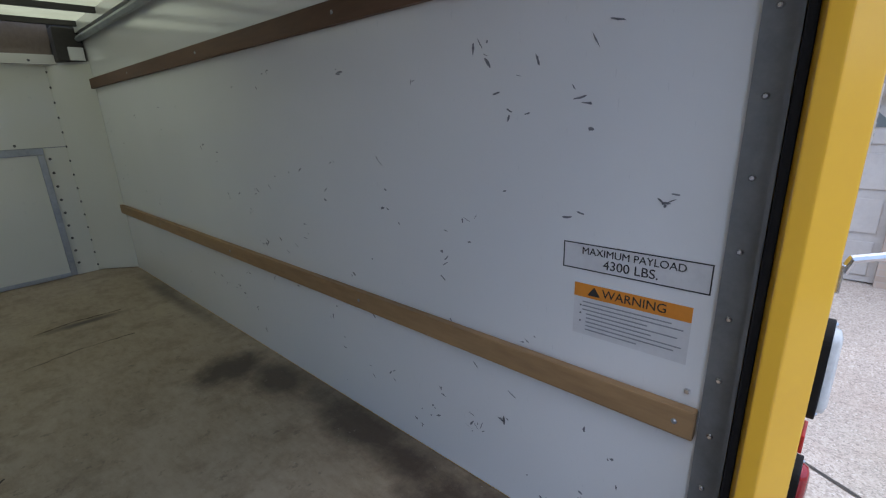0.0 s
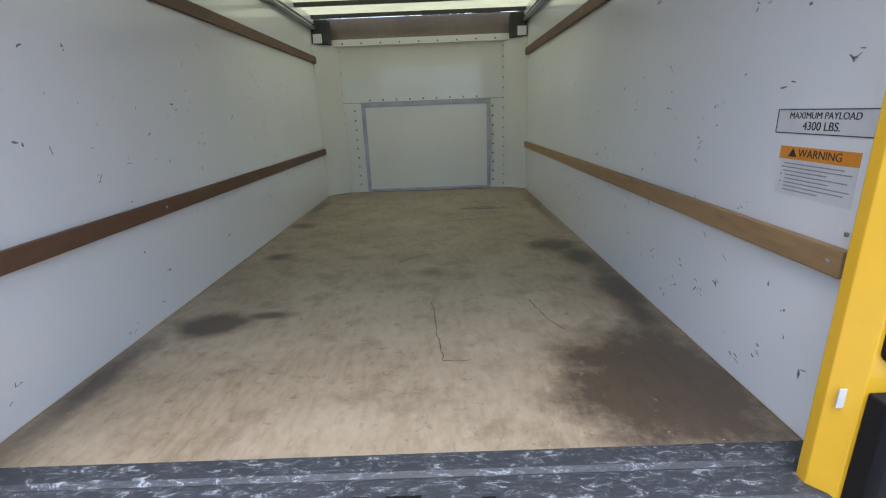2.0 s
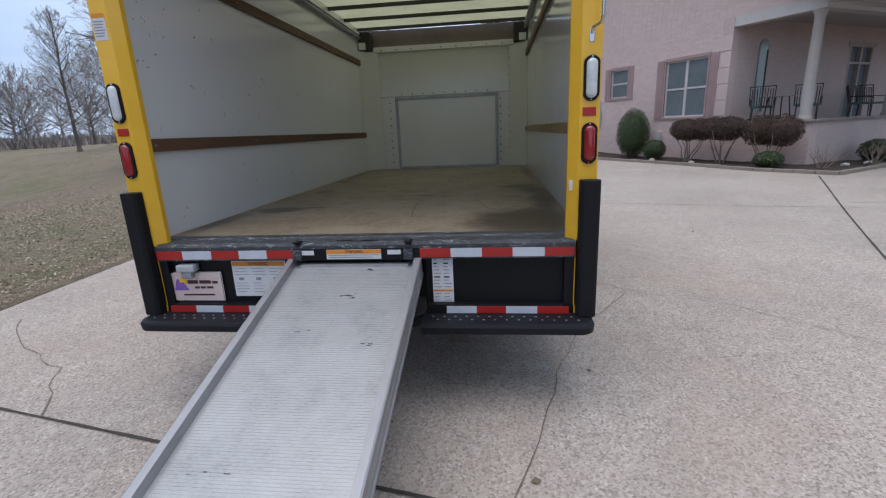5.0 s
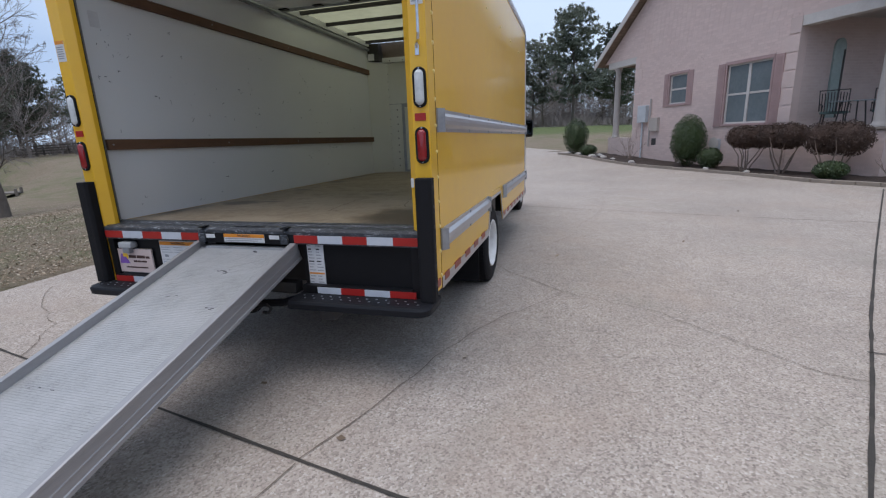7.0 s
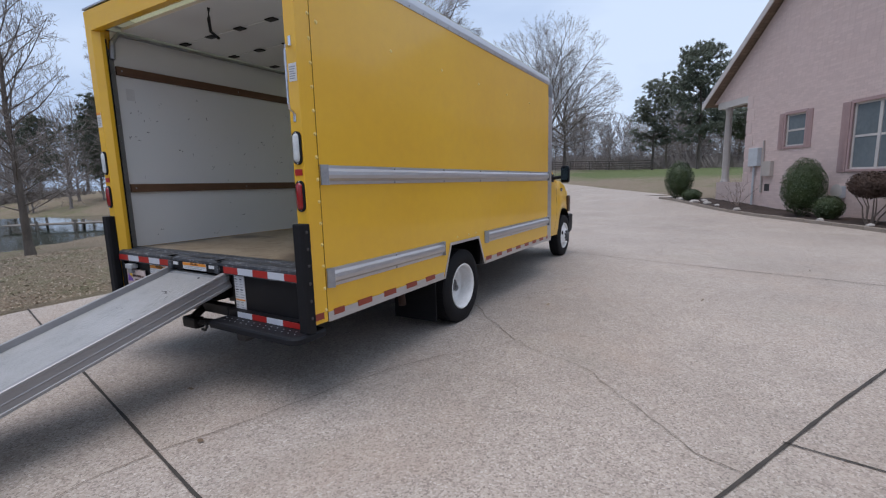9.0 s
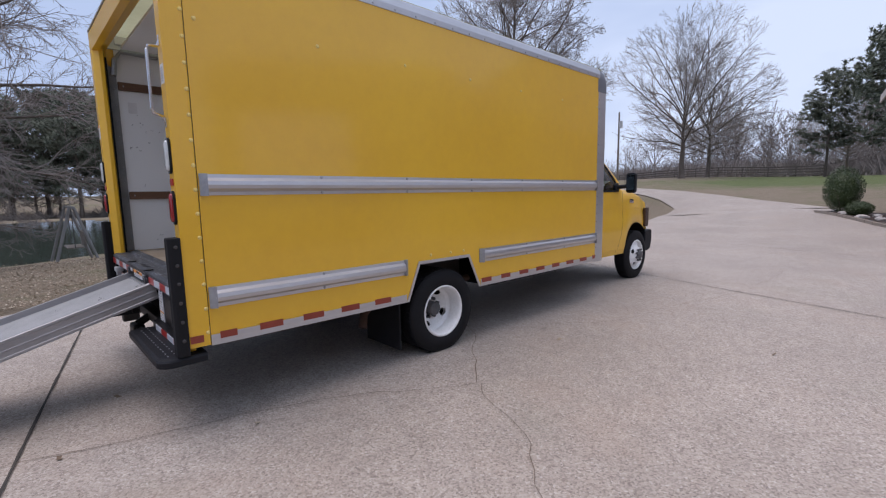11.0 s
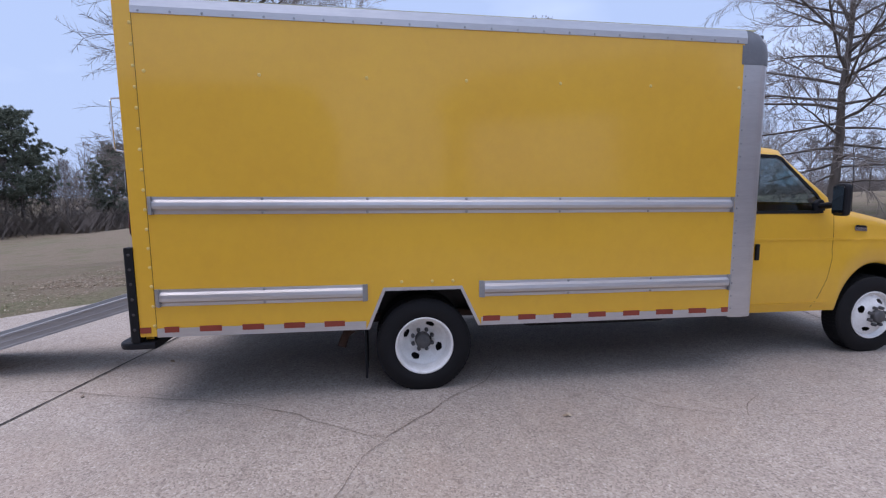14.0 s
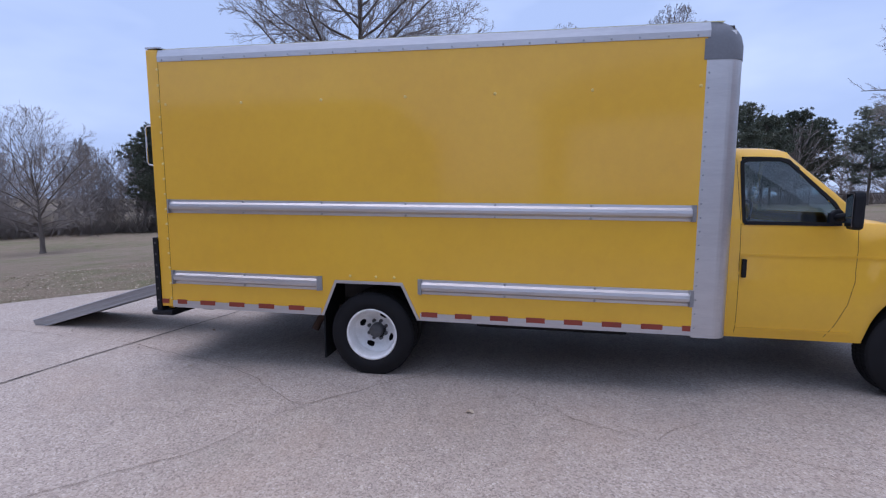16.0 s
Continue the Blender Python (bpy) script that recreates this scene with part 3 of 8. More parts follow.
def build_ground():
    verts, faces = [(0.0, 4.0, -0.06)], []
    seg, rings = 160, []
    r = 1.5
    while r < 2200:
        rings.append(r)
        r *= 1.055
    for r in rings:
        for k in range(seg):
            a = 2 * math.pi * k / seg
            x, y = r * math.sin(a), 4 + r * math.cos(a)
            z = height(x, y)
            if math.hypot(x, y - 4) < 36:
                near = inside(x, y, DRIVE) or any(inside(x + dx, y + dy, DRIVE) for dx, dy in ((0.9, 0), (-0.9, 0), (0, 0.9), (0, -0.9)))
                if near:
                    z -= 0.07
            verts.append((x, y, z))
    for k in range(seg):
        faces.append((0, 1 + k, 1 + (k + 1) % seg))
    for i in range(len(rings) - 1):
        for k in range(seg):
            a, b = 1 + i * seg + k, 1 + i * seg + (k + 1) % seg
            faces.append((a, a + seg, b + seg, b))
    ob = raw_part("ground", verts, faces, LAWN, None, smooth=True)
    tagged(ob, "winter lawn of straw-brown and green grass with leaf litter", "ground", kind="structure")


build_ground()


def build_drive():
    bm = bmesh.new()
    bm.faces.new([bm.verts.new((x, y, 0)) for x, y in DRIVE])
    for axis in (0, 1):
        for k in range(-14, 27):
            co, no = [0, 0, 0], [0, 0, 0]
            co[axis], no[axis] = k + 0.37, 1
            bmesh.ops.bisect_plane(bm, geom=bm.verts[:] + bm.edges[:] + bm.faces[:], plane_co=co, plane_no=no)
    for v in bm.verts:
        v.co.z = height(v.co.x, v.co.y)
    rim = [e for e in bm.edges if e.is_boundary]
    low = bmesh.ops.extrude_edge_only(bm, edges=rim)
    for v in low["geom"]:
        if isinstance(v, bmesh.types.BMVert):
            v.co.z -= 0.16
    ob = link_mesh("driveway", bm, CONCRETE)
    tagged(ob, "exposed aggregate concrete driveway with joints and hairline cracks", "driveway", kind="structure")
    # the lane that bends left past the island towards the gate
    bm = bmesh.new()
    mid = [(-1.5, 22.8), (-3.2, 26.0), (-5.6, 29.3), (-8.4, 31.8), (-11.5, 33.3), (-14.6, 35.0), (-19.0, 39.5), (-26.0, 49.0), (-33.2, 60), (-41, 72)]
    wid = [3.2, 2.2, 1.9, 1.75, 1.55, 1.5, 1.5, 1.6, 1.7, 1.8]
    rows = []
    dense = []
    for i in range(len(mid) - 1):
        for k in range(6):
            t = k / 6
            dense.append((mid[i][0] + (mid[i + 1][0] - mid[i][0]) * t, mid[i][1] + (mid[i + 1][1] - mid[i][1]) * t, wid[i] + (wid[i + 1] - wid[i]) * t))
    for _ in range(3):
        dense = [dense[0]] + [tuple((a + 2 * b + c) / 4 for a, b, c in zip(dense[i - 1], dense[i], dense[i + 1])) for i in range(1, len(dense) - 1)] + [dense[-1]]
    for i, (x, y, w) in enumerate(dense):
        j0, j1 = max(i - 1, 0), min(i + 1, len(dense) - 1)
        d = Vector((dense[j1][0] - dense[j0][0], dense[j1][1] - dense[j0][1], 0)).normalized()
        nrm = Vector((d.y, -d.x, 0))
        rows.append([bm.verts.new((x + nrm.x * w * s, y + nrm.y * w * s, height(x + nrm.x * w * s, y + nrm.y * w * s) + (0.05 if i > 4 else 0.003 + 0.0094 * i))) for s in (-1, -0.33, 0.33, 1)])
    for a, b in zip(rows, rows[1:]):
        for k in range(3):
            bm.faces.new((a[k], b[k], b[k + 1], a[k + 1]))
    ob = link_mesh("road", bm, CONCRETE)
    tagged(ob, "pale concrete lane bending away round the lawn", "road", kind="structure")


build_drive()


def ribbon(name, pts, width, material, label, wobble=0.0, lift=0.007, pieces=8):
    """A narrow strip that follows a line on the level concrete."""
    rng = random.Random(len(pts) * 7 + int(abs(pts[0][0]) * 100))
    fine = []
    for (x0, y0), (x1, y1) in zip(pts, pts[1:]):
        k = max(2, int(math.hypot(x1 - x0, y1 - y0) * pieces))
        for i in range(k):
            t = i / k
            fine.append((x0 + (x1 - x0) * t + rng.uniform(-wobble, wobble), y0 + (y1 - y0) * t + rng.uniform(-wobble, wobble)))
    fine.append(pts[-1])
    bm = bmesh.new()
    rows = []
    for i, (x, y) in enumerate(fine):
        a, b = fine[max(i - 1, 0)], fine[min(i + 1, len(fine) - 1)]
        d = Vector((b[0] - a[0], b[1] - a[1])).normalized()
        w = width * (rng.uniform(0.45, 1.3) if wobble else rng.uniform(0.75, 1.3)) / 2
        z = height(x, y) + lift
        rows.append((bm.verts.new((x - d.y * w, y + d.x * w, z)), bm.verts.new((x + d.y * w, y - d.x * w, z))))
    for a, b in zip(rows, rows[1:]):
        bm.faces.new((a[0], a[1], b[1], b[0]))
    ob = link_mesh(name, bm, material)
    tagged(ob, label, "crack" if wobble else "joint", kind="structure")


JLAB, CLAB = "dark straight expansion joint across the concrete", "thin wandering crack in the concrete drive"
ribbon("joint", [(-3.82, 0.1), (-2.33, -0.2), (-0.47, -0.56), (1.3, -0.9), (2.4, -1.06), (5.5, -1.6)], 0.017, JOINT, JLAB)
ribbon("joint", [(7.85, 8.78), (5.17, 3.65), (4.09, 1.55), (3.57, 0.48), (3.04, -0.58), (2.2, -2.3), (0.9, -4.9)], 0.02, JOINT, JLAB)
ribbon("joint", [(-3.85, 8.2), (0.95, 6.75), (2.46, 6.3), (3.25, 6.1), (6.3, 5.3)], 0.013, JOINT, JLAB)
ribbon("joint", [(3.75, 0.9), (8.0, 0.1), (12, -0.6)], 0.012, JOINT, JLAB)
ribbon("joint", [(6.3, 5.75), (10, 5.0), (16, 3.8)], 0.012, JOINT, JLAB)
ribbon("joint", [(-3.3, 13.0), (-1.0, 12.4), (3.0, 11.2), (6.3, 10.7)], 0.012, JOINT, JLAB)
ribbon("crack", [(0.76, -0.79), (0.99, -0.22), (1.10, 0.3), (1.24, 0.66), (1.41, 1.0), (1.73, 1.46), (1.89, 1.74)], 0.0055, CRACK, CLAB, 0.018)
ribbon("crack", [(1.89, 1.75), (1.56, 2.06), (1.3, 2.32), (1.1, 2.58), (0.8, 2.75)], 0.006, CRACK, CLAB, 0.02)
ribbon("crack", [(1.9, 1.75), (2.07, 1.6), (2.38, 1.48), (2.57, 1.41), (2.72, 1.25), (2.98, 0.97), (3.34, 0.58), (3.56, 0.49)], 0.0055, CRACK, CLAB, 0.015)
ribbon("crack", [(1.2, 3.1), (1.41, 3.35), (1.76, 3.74), (1.97, 4.25), (2.03, 4.78), (2.12, 5.15), (2.3, 5.7), (2.45, 6.3)], 0.0045, CRACK, CLAB, 0.02)
ribbon("crack", [(1.96, 4.26), (1.8, 4.42), (1.66, 4.63)], 0.004, CRACK, CLAB, 0.02)
ribbon("crack", [(2.46, 6.32), (2.55, 7.9), (2.48, 8.6), (2.7, 9.6)], 0.0055, CRACK, CLAB, 0.04)
ribbon("crack", [(-3.4, 1.0), (-2.9, 0.55), (-2.2, 0.2), (-1.8, -0.3)], 0.0055, CRACK, CLAB, 0.03)
ribbon("crack", [(0.75, -0.82), (0.72, -1.6), (0.6, -2.5), (0.7, -3.4)], 0.0055, CRACK, CLAB, 0.03)


def build_pond():
    bm = bmesh.new()
    vs = []
    for k in range(64):
        t = 2 * math.pi * k / 64
        y = 3 + 1.04 * (25 if math.sin(t) > 0 else 17.5) * math.sin(t)
        vs.append(bm.verts.new((-42 + 1.04 * pond_half_width(y) * math.cos(t), y, -1.32)))
    bm.faces.new(vs)
    ob = link_mesh("water", bm, WATER)
    tagged(ob, "still grey-green farm pond reflecting the sky", "pond", kind="structure")


build_pond()
# ---- the box truck: x to its right, y to its nose, rear face at y = 0 ----
truck = thing("box_truck", "yellow box truck with open rear door, parked on a concrete drive", "truck", (0, 3.4, 0))
SEAMLINE = surface("seam_line", (0.20, 0.115, 0.015), (0.12, 0.07, 0.012), 0.8)
SIDE = [(0.115, 0.562), (0.115, 2.757), (4.585, 2.757), (4.585, 0.562), (2.462, 0.562), (2.312, 0.858), (1.712, 0.858), (1.578, 0.562)]
for sx in (1, -1):
    part("side_panel", prismed(SIDE, "x", sx * 1.2145, sx * 1.226), YELLOW, truck)
    part("inner_wall", boxed(sx * 1.2135, sx * 1.204, 0.17, 4.775, 0.9, 2.80), LINER, truck, "scuffed white fibreglass lining")
    part("rear_post", prismed([(sx * 1.226, 0.0), (sx * 1.135, 0.0), (sx * 1.092, 0.045), (sx * 1.092, 0.075), (sx * 1.202, 0.1115), (sx * 1.226, 0.1115)], "z", 0.565, 2.862, 0.003), YELLOW, truck)
    part("door_seal", boxed(sx * 1.118, sx * 1.138, 0.086, 0.101, 0.9, 2.66, bevel=0.004), RUBBER, truck, "black rubber door seal")
    part("door_track", prismed([(sx * 1.203, 0.105), (sx * 1.14, 0.105), (sx * 1.14, 0.112), (sx * 1.19, 0.118), (sx * 1.192, 0.17), (sx * 1.203, 0.17)], "z", 0.905, 2.6), TRACKGREY, truck, "dull grey steel roll-up door track")
    bm = bmesh.new()
    for k in range(12):
        dome(bm, (sx * 1.19, 0.145, 1.0 + 0.14 * k), 0.007, (-sx, 0, 0), 0.004)
    part("track_bolts", bm, CHROME, truck)
    # aluminium top rail with its rivets
    part("top_rail", prismed([(sx * 1.19, 2.757), (sx * 1.232, 2.757), (sx * 1.234, 2.80), (sx * 1.218, 2.858), (sx * 1.19, 2.868)], "y", 0.112, 4.60), ALU, truck)
    # silver corner post, rounded at the front, and the grey cap over it
    arc = [(sx * (1.226 - 0.12 + 0.12 * math.sin(t)), 4.855 - 0.12 + 0.12 * math.cos(t)) for t in (math.pi / 2 * (1 - k / 8) for k in range(9))]
    arc = [(sx * 1.226, 4.585), *arc, (sx * 0.95, 4.855), (sx * 0.95, 4.835), (sx * 1.206, 4.60)]
    part("corner_post", prismed(arc, "z", 0.545, 2.60), ALU, truck, "silver rounded front corner post")
    bm = bmesh.new()
    lv = [(2.60, 0.0), (2.70, 0.0), (2.77, 0.015), (2.83, 0.05), (2.868, 0.11)]
    rings = []
    for z, inset in lv:
        ring = [Vector((sx * 1.229, 4.565, z)), Vector((sx * 1.229, 4.62, z))]
        rr = 0.12
        for k in range(9):
            t = math.pi / 2 * (1 - k / 8)
            ring.append(Vector((sx * (1.229 - rr + rr * math.sin(t)), 4.858 - rr + rr * math.cos(t) - inset, z)))
        ring.append(Vector((sx * 0.95, 4.858 - inset, z)))
        rings.append([bm.verts.new((v.x - sx * inset * 0.3, v.y, v.z)) for v in ring])
    for a, b in zip(rings, rings[1:]):
        for k in range(len(a) - 1):
            bm.faces.new((a[k], a[k + 1], b[k + 1], b[k]))
    part("corner_cap", bm, CAPGREY, truck, "dull grey moulded corner cap", smooth=True)
    # rub rails
    for y0, y1, z0, z1 in ((0.121, 4.575, 1.43, 1.552), (0.121, 1.595, 0.778, 0.892), (2.445, 4.59, 0.782, 0.898)):
        zc = (z0 + z1) / 2
        prof = [(sx * 1.2265, z0), (sx * 1.233, z0), (sx * 1.235, z0 + 0.02), (sx * 1.258, zc - 0.022), (sx * 1.262, zc), (sx * 1.258, zc + 0.022), (sx * 1.235, z1 - 0.02), (sx * 1.233, z1), (sx * 1.2265, z1)]
        rail = part("rub_rail", prismed(prof, "y", y0 + 0.03, y1 - 0.03), ALU, truck, "aluminium rub rail")
        for ya, yb in ((y0, y0 + 0.036), (y1, y1 - 0.036)):
            part("end_cap", prismed([(sx * 1.2268, ya), (sx * 1.236, ya), (sx * 1.266, yb), (sx * 1.2268, yb)], "z", z0 - 0.002, z1 + 0.002), GALV, rail)
        bm = bmesh.new()
        n = max(2, round((y1 - y0) / 0.72))
        for k in range(n + 1):
            yy = y0 + 0.02 + (y1 - y0 - 0.04) * k / n
            for zz in (z0 + 0.012, z1 - 0.012):
                dome(bm, (sx * 1.2335, yy, zz), 0.012, (sx, 0, 0), 0.007)
        part("rivets", bm, GALV, rail)
    # rivets along the seams
    bm = bmesh.new()
    for k in range(16):
        dome(bm, (sx * 1.226, 0.1, 0.64 + 0.137 * k), 0.012, (sx, 0, 0), 0.007)
    for y, z in ((0.165, 2.39), (0.90, 2.39), (1.63, 2.395), (2.35, 2.40), (3.07, 2.405), (3.80, 2.41), (4.555, 2.42), (1.85, 0.905), (2.08, 0.905), (2.24, 0.905)):
        dome(bm, (sx * 1.226, y, z), 0.013, (sx, 0, 0), 0.008)
    part("panel_rivets", bm, RIVETYELLOW, truck)
    bm = bmesh.new()
    for k in range(23):
        dome(bm, (sx * 1.2335, 0.16 + 0.198 * k, 2.772), 0.009, (sx, 0, 0), 0.005)
    for k in range(19):
        dome(bm, (sx * 1.2265, 4.605, 0.62 + 0.105 * k), 0.008, (sx, 0, 0), 0.005)
    part("rail_rivets", bm, GALV, truck)
    # pale seam behind the rear post
    part("seam", boxed(sx * 1.2262, sx * 1.2275, 0.1122, 0.1152, 0.565, 2.757), SEAMLINE, truck)
    # sill trim below the panel with red and white tape
    for y0, y1 in ((0.115, 1.578), (2.462, 4.585)):
        part("bottom_rail", boxed(sx * 1.2262, sx * 1.2302, y0, y1, 0.560, 0.622), ALU, truck, "silver bottom rail")
    part("arch_trim", prismed([(1.578, 0.56), (1.712, 0.866), (2.312, 0.866), (2.462, 0.56), (2.437, 0.56), (2.298, 0.842), (1.726, 0.842), (1.603, 0.56)], "x", sx * 1.2268, sx * 1.2312), ALU, truck)
    reds = [(0.005, 0.075), (0.165, 0.262), (0.40, 0.55), (0.692, 0.842), (0.982, 1.132), (1.272, 1.42), (2.475, 2.612), (2.76, 2.90), (3.05, 3.197), (3.342, 3.49), (3.64, 3.782), (3.93, 4.078), (4.222, 4.38), (4.52, 4.58)]
    for y0, y1 in reds:
        part("reflective_tape", boxed(sx * 1.2266, sx * 1.2322, y0, y1, 0.592, 0.632), SIDEREF, truck)
    # grab handle
    bm = bmesh.new()
    tube(bm, [(sx * 1.176, -0.004, 1.835), (sx * 1.18, -0.012, 1.858), (sx * 1.204, -0.062, 1.868), (sx * 1.208, -0.07, 1.89), (sx * 1.208, -0.07, 2.19), (sx * 1.204, -0.062, 2.21), (sx * 1.18, -0.012, 2.22), (sx * 1.176, -0.004, 2.243)], 0.0075, 8)
    box(bm, sx * 1.166, sx * 1.188, -0.006, 0.001, 1.80, 1.85, 0.002)
    box(bm, sx * 1.166, sx * 1.188, -0.006, 0.001, 2.225, 2.28, 0.002)
    if sx > 0:
        part("grab_handle", bm, CHROME, truck, "bent steel grab handle")
    else:
        bm.free()
    # lamps: clear above red, each in an oval rubber grommet
    for z0, z1, lens in ((1.551, 1.747, LENSWHITE), (1.267, 1.457, LENSRED)):
        def oval(w, h, zc, xc):
            pts = []
            for k in range(24):
                t = 2 * math.pi * k / 24
                pts.append((xc + w * math.cos(t), zc + (h - w) * (1 if math.sin(t) > 0 else -1) + w * math.sin(t)))
            return pts
        xc, zc, hh = sx * 1.182, (z0 + z1) / 2, (z1 - z0) / 2
        lamp = part("tail_lamp", prismed(oval(0.036, hh, zc, xc), "y", -0.012, 0.004, 0.003), RUBBER, truck, "oval lamp in black rubber grommet")
        bm = bmesh.new()
        o1, o2, o3 = oval(0.025, hh - 0.013, zc, xc), oval(0.022, hh - 0.016, zc, xc), oval(0.010, hh - 0.03, zc, xc)
        r1, r2, r3 = ([bm.verts.new((x, y, z)) for x, z in o] for o, y in ((o1, -0.0125), (o2, -0.021), (o3, -0.026)))
        for a, b in ((r1, r2), (r2, r3)):
            for k in range(24):
                bm.faces.new((a[k], a[(k + 1) % 24], b[(k + 1) % 24], b[k]))
        bm.faces.new(r3)
        part("lens", bm, lens, lamp, "", True)
        bm = bmesh.new()
        for zz in (z0 + 0.007, z1 - 0.007):
            dome(bm, (xc, -0.012, zz), 0.005, (0, -1, 0), 0.003)
        part("screws", bm, CHROME, lamp)
    part("reflector", boxed(sx * 1.148, sx * 1.208, -0.006, 0.0, 1.487, 1.525, bevel=0.002), REDREF, truck, "small dark red reflector")
    # rubber bump guard over the foot of the post
    guard = part("bump_guard", prismed([(sx * 1.237, 0.0), (sx * 1.237, -0.05), (sx * 1.222, -0.066), (sx * 1.158, -0.066), (sx * 1.143, -0.05), (sx * 1.143, 0.0)], "z", 0.527, 1.195, 0.006), RUBBER, truck, "black rubber bump guard")
    bm = bmesh.new()
    for k in range(6):
        dome(bm, (sx * 1.2371, -0.028, 0.62 + 0.105 * k), 0.011, (sx, 0, 0), 0.003)
    part("bolts", bm, IRON, guard)

part("post_sticker", boxed(-1.218, -1.15, -0.002, 0.0, 1.945, 2.065), PAPER, truck, "white warning sticker with orange heading")
part("sticker_heading", boxed(-1.218, -1.15, -0.003, -0.002, 2.045, 2.065), ORANGE, truck)
for k in range(6):
    part("print_line", boxed(-1.213, -1.158 - 0.004 * (k % 3), -0.003, -0.002, 2.026 - 0.013 * k, 2.031 - 0.013 * k), INKGREY, truck)
part("post_sticker", boxed(1.152, 1.216, -0.002, 0.0, 2.03, 2.13), PAPER, truck, "white instruction sticker with blue print")
for k in range(6):
    part("print_line", boxed(1.158, 1.208 - 0.005 * (k % 3), -0.003, -0.002, 2.108 - 0.013 * k, 2.113 - 0.013 * k), INKGREY, truck)
part("jamb_sticker", boxed(1.099, 1.117, 0.02, 0.023, 1.14, 1.19), PAPER, truck, "small white sticker inside the post")

part("rear_header", prismed([(0.0, 2.705), (0.0, 2.862), (0.115, 2.872), (0.115, 2.74), (0.05, 2.705)], "x", -1.135, 1.135, 0.003), YELLOW, truck)
part("header_edge", boxed(-1.228, 1.228, -0.004, 0.14, 2.8725, 2.886), ALU, truck)
bm = bmesh.new()
bm.faces.new([bm.verts.new(v) for v in ((-1.205, 0.12, 2.871), (1.205, 0.12, 2.871), (1.205, 4.70, 2.871), (-1.205, 4.70, 2.871))])
part("roof", bm, ROOFSHEET, truck, "translucent white fibreglass roof sheet")
for k in range(8):
    y = 0.45 + 0.58 * k
    part("roof_bow", boxed(-1.19, 1.19, y - 0.018, y + 0.018, 2.832, 2.868), IRON, truck, "steel roof bow")
for sx in (1, -1):
    part("roof_rail_inside", boxed(sx * 1.203, sx * 1.16, 0.18, 4.60, 2.80, 2.868), LINER, truck)
part("front_wall", boxed(-1.15, 1.15, 4.8005, 4.812, 0.86, 2.66), SHADEDPANEL, truck, "white riveted bulkhead panel")
part("front_skin", boxed(-1.0, 1.0, 4.83, 4.852, 0.60, 2.66), ALU, truck)
part("front_wall_top", prismed([(4.80, 2.661), (4.85, 2.661), (4.80, 2.868), (4.75, 2.868)], "x", -1.02, 1.02), surface("brown_nose", (0.20, 0.16, 0.125), (0.12, 0.095, 0.075), 0.6), truck, "brownish sloping nose panel")
part("nose_beam", boxed(-1.15, 1.15, 4.76, 4.80, 2.585, 2.655), SHADEDPANEL, truck)
for sx in (1, -1):
    part("corner_gusset", boxed(sx * 1.2, sx * 1.02, 4.62, 4.77, 2.60, 2.84, bevel=0.01), IRON, truck, "dark steel corner bracket")
    part("corner_block", boxed(sx * 1.19, sx * 1.09, 4.60, 4.619, 2.605, 2.70, bevel=0.004), LINER, truck)
    part("bulkhead_side", prismed([(sx * 1.203, 4.575), (sx * 1.203, 4.80), (sx * 0.955, 4.80)], "z", 0.905, 2.58), SHADEDPANEL, truck)
part("bulkhead_seam", boxed(-0.97, 0.97, 4.7985, 4.8015, 1.965, 1.972), INKGREY, truck)
for x in (-0.99, 0.985):
    part("bulkhead_seam", boxed(x - 0.004, x + 0.004, 4.7985, 4.8015, 0.905, 2.58), INKGREY, truck)
# hatch in the bulkhead
part("hatch_panel", boxed(-0.71, 0.765, 4.785, 4.797, 0.93, 1.92, bevel=0.003), SHADEDPANEL, truck, "white plywood hatch panel")
for a in ((-0.745, 0.80, 4.776, 4.80, 1.915, 1.965), (-0.745, -0.70, 4.776, 4.80, 0.905, 1.914), (0.755, 0.80, 4.776, 4.80, 0.905, 1.914), (-0.699, 0.754, 4.77, 4.80, 0.902, 0.935)):
    part("hatch_frame", boxed(*a, bevel=0.004), GALV, truck, "grey steel hatch frame")
bm = bmesh.new()
for k in range(15):
    for x in (-0.965, 0.96):
        dome(bm, (x, 4.80, 0.95 + 0.113 * k), 0.012, (0, -1, 0), 0.005)
for k in range(9):
    dome(bm, (-0.64 + 0.16 * k, 4.80, 1.995), 0.010, (0, -1, 0), 0.004)
    dome(bm, (-0.9 + 0.22 * k, 4.76, 2.61), 0.010, (0, -1, 0), 0.004)
    for x in (-0.83, 0.83):
        dome(bm, (x, 4.80, 1.0 + 0.11 * k), 0.011, (0, -1, 0), 0.004)
part("bulkhead_rivets", bm, HUBGREY, truck)

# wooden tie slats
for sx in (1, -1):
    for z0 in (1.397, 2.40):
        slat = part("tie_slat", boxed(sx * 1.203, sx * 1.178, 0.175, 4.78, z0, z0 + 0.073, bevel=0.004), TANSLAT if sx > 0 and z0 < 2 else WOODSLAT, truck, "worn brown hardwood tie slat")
        bm = bmesh.new()
        for k in range(5):
            dome(bm, (sx * 1.178, 0.215 + 1.13 * k, z0 + 0.036), 0.007, (-sx, 0, 0), 0.003)
        part("slat_bolts", bm, GALV, slat)

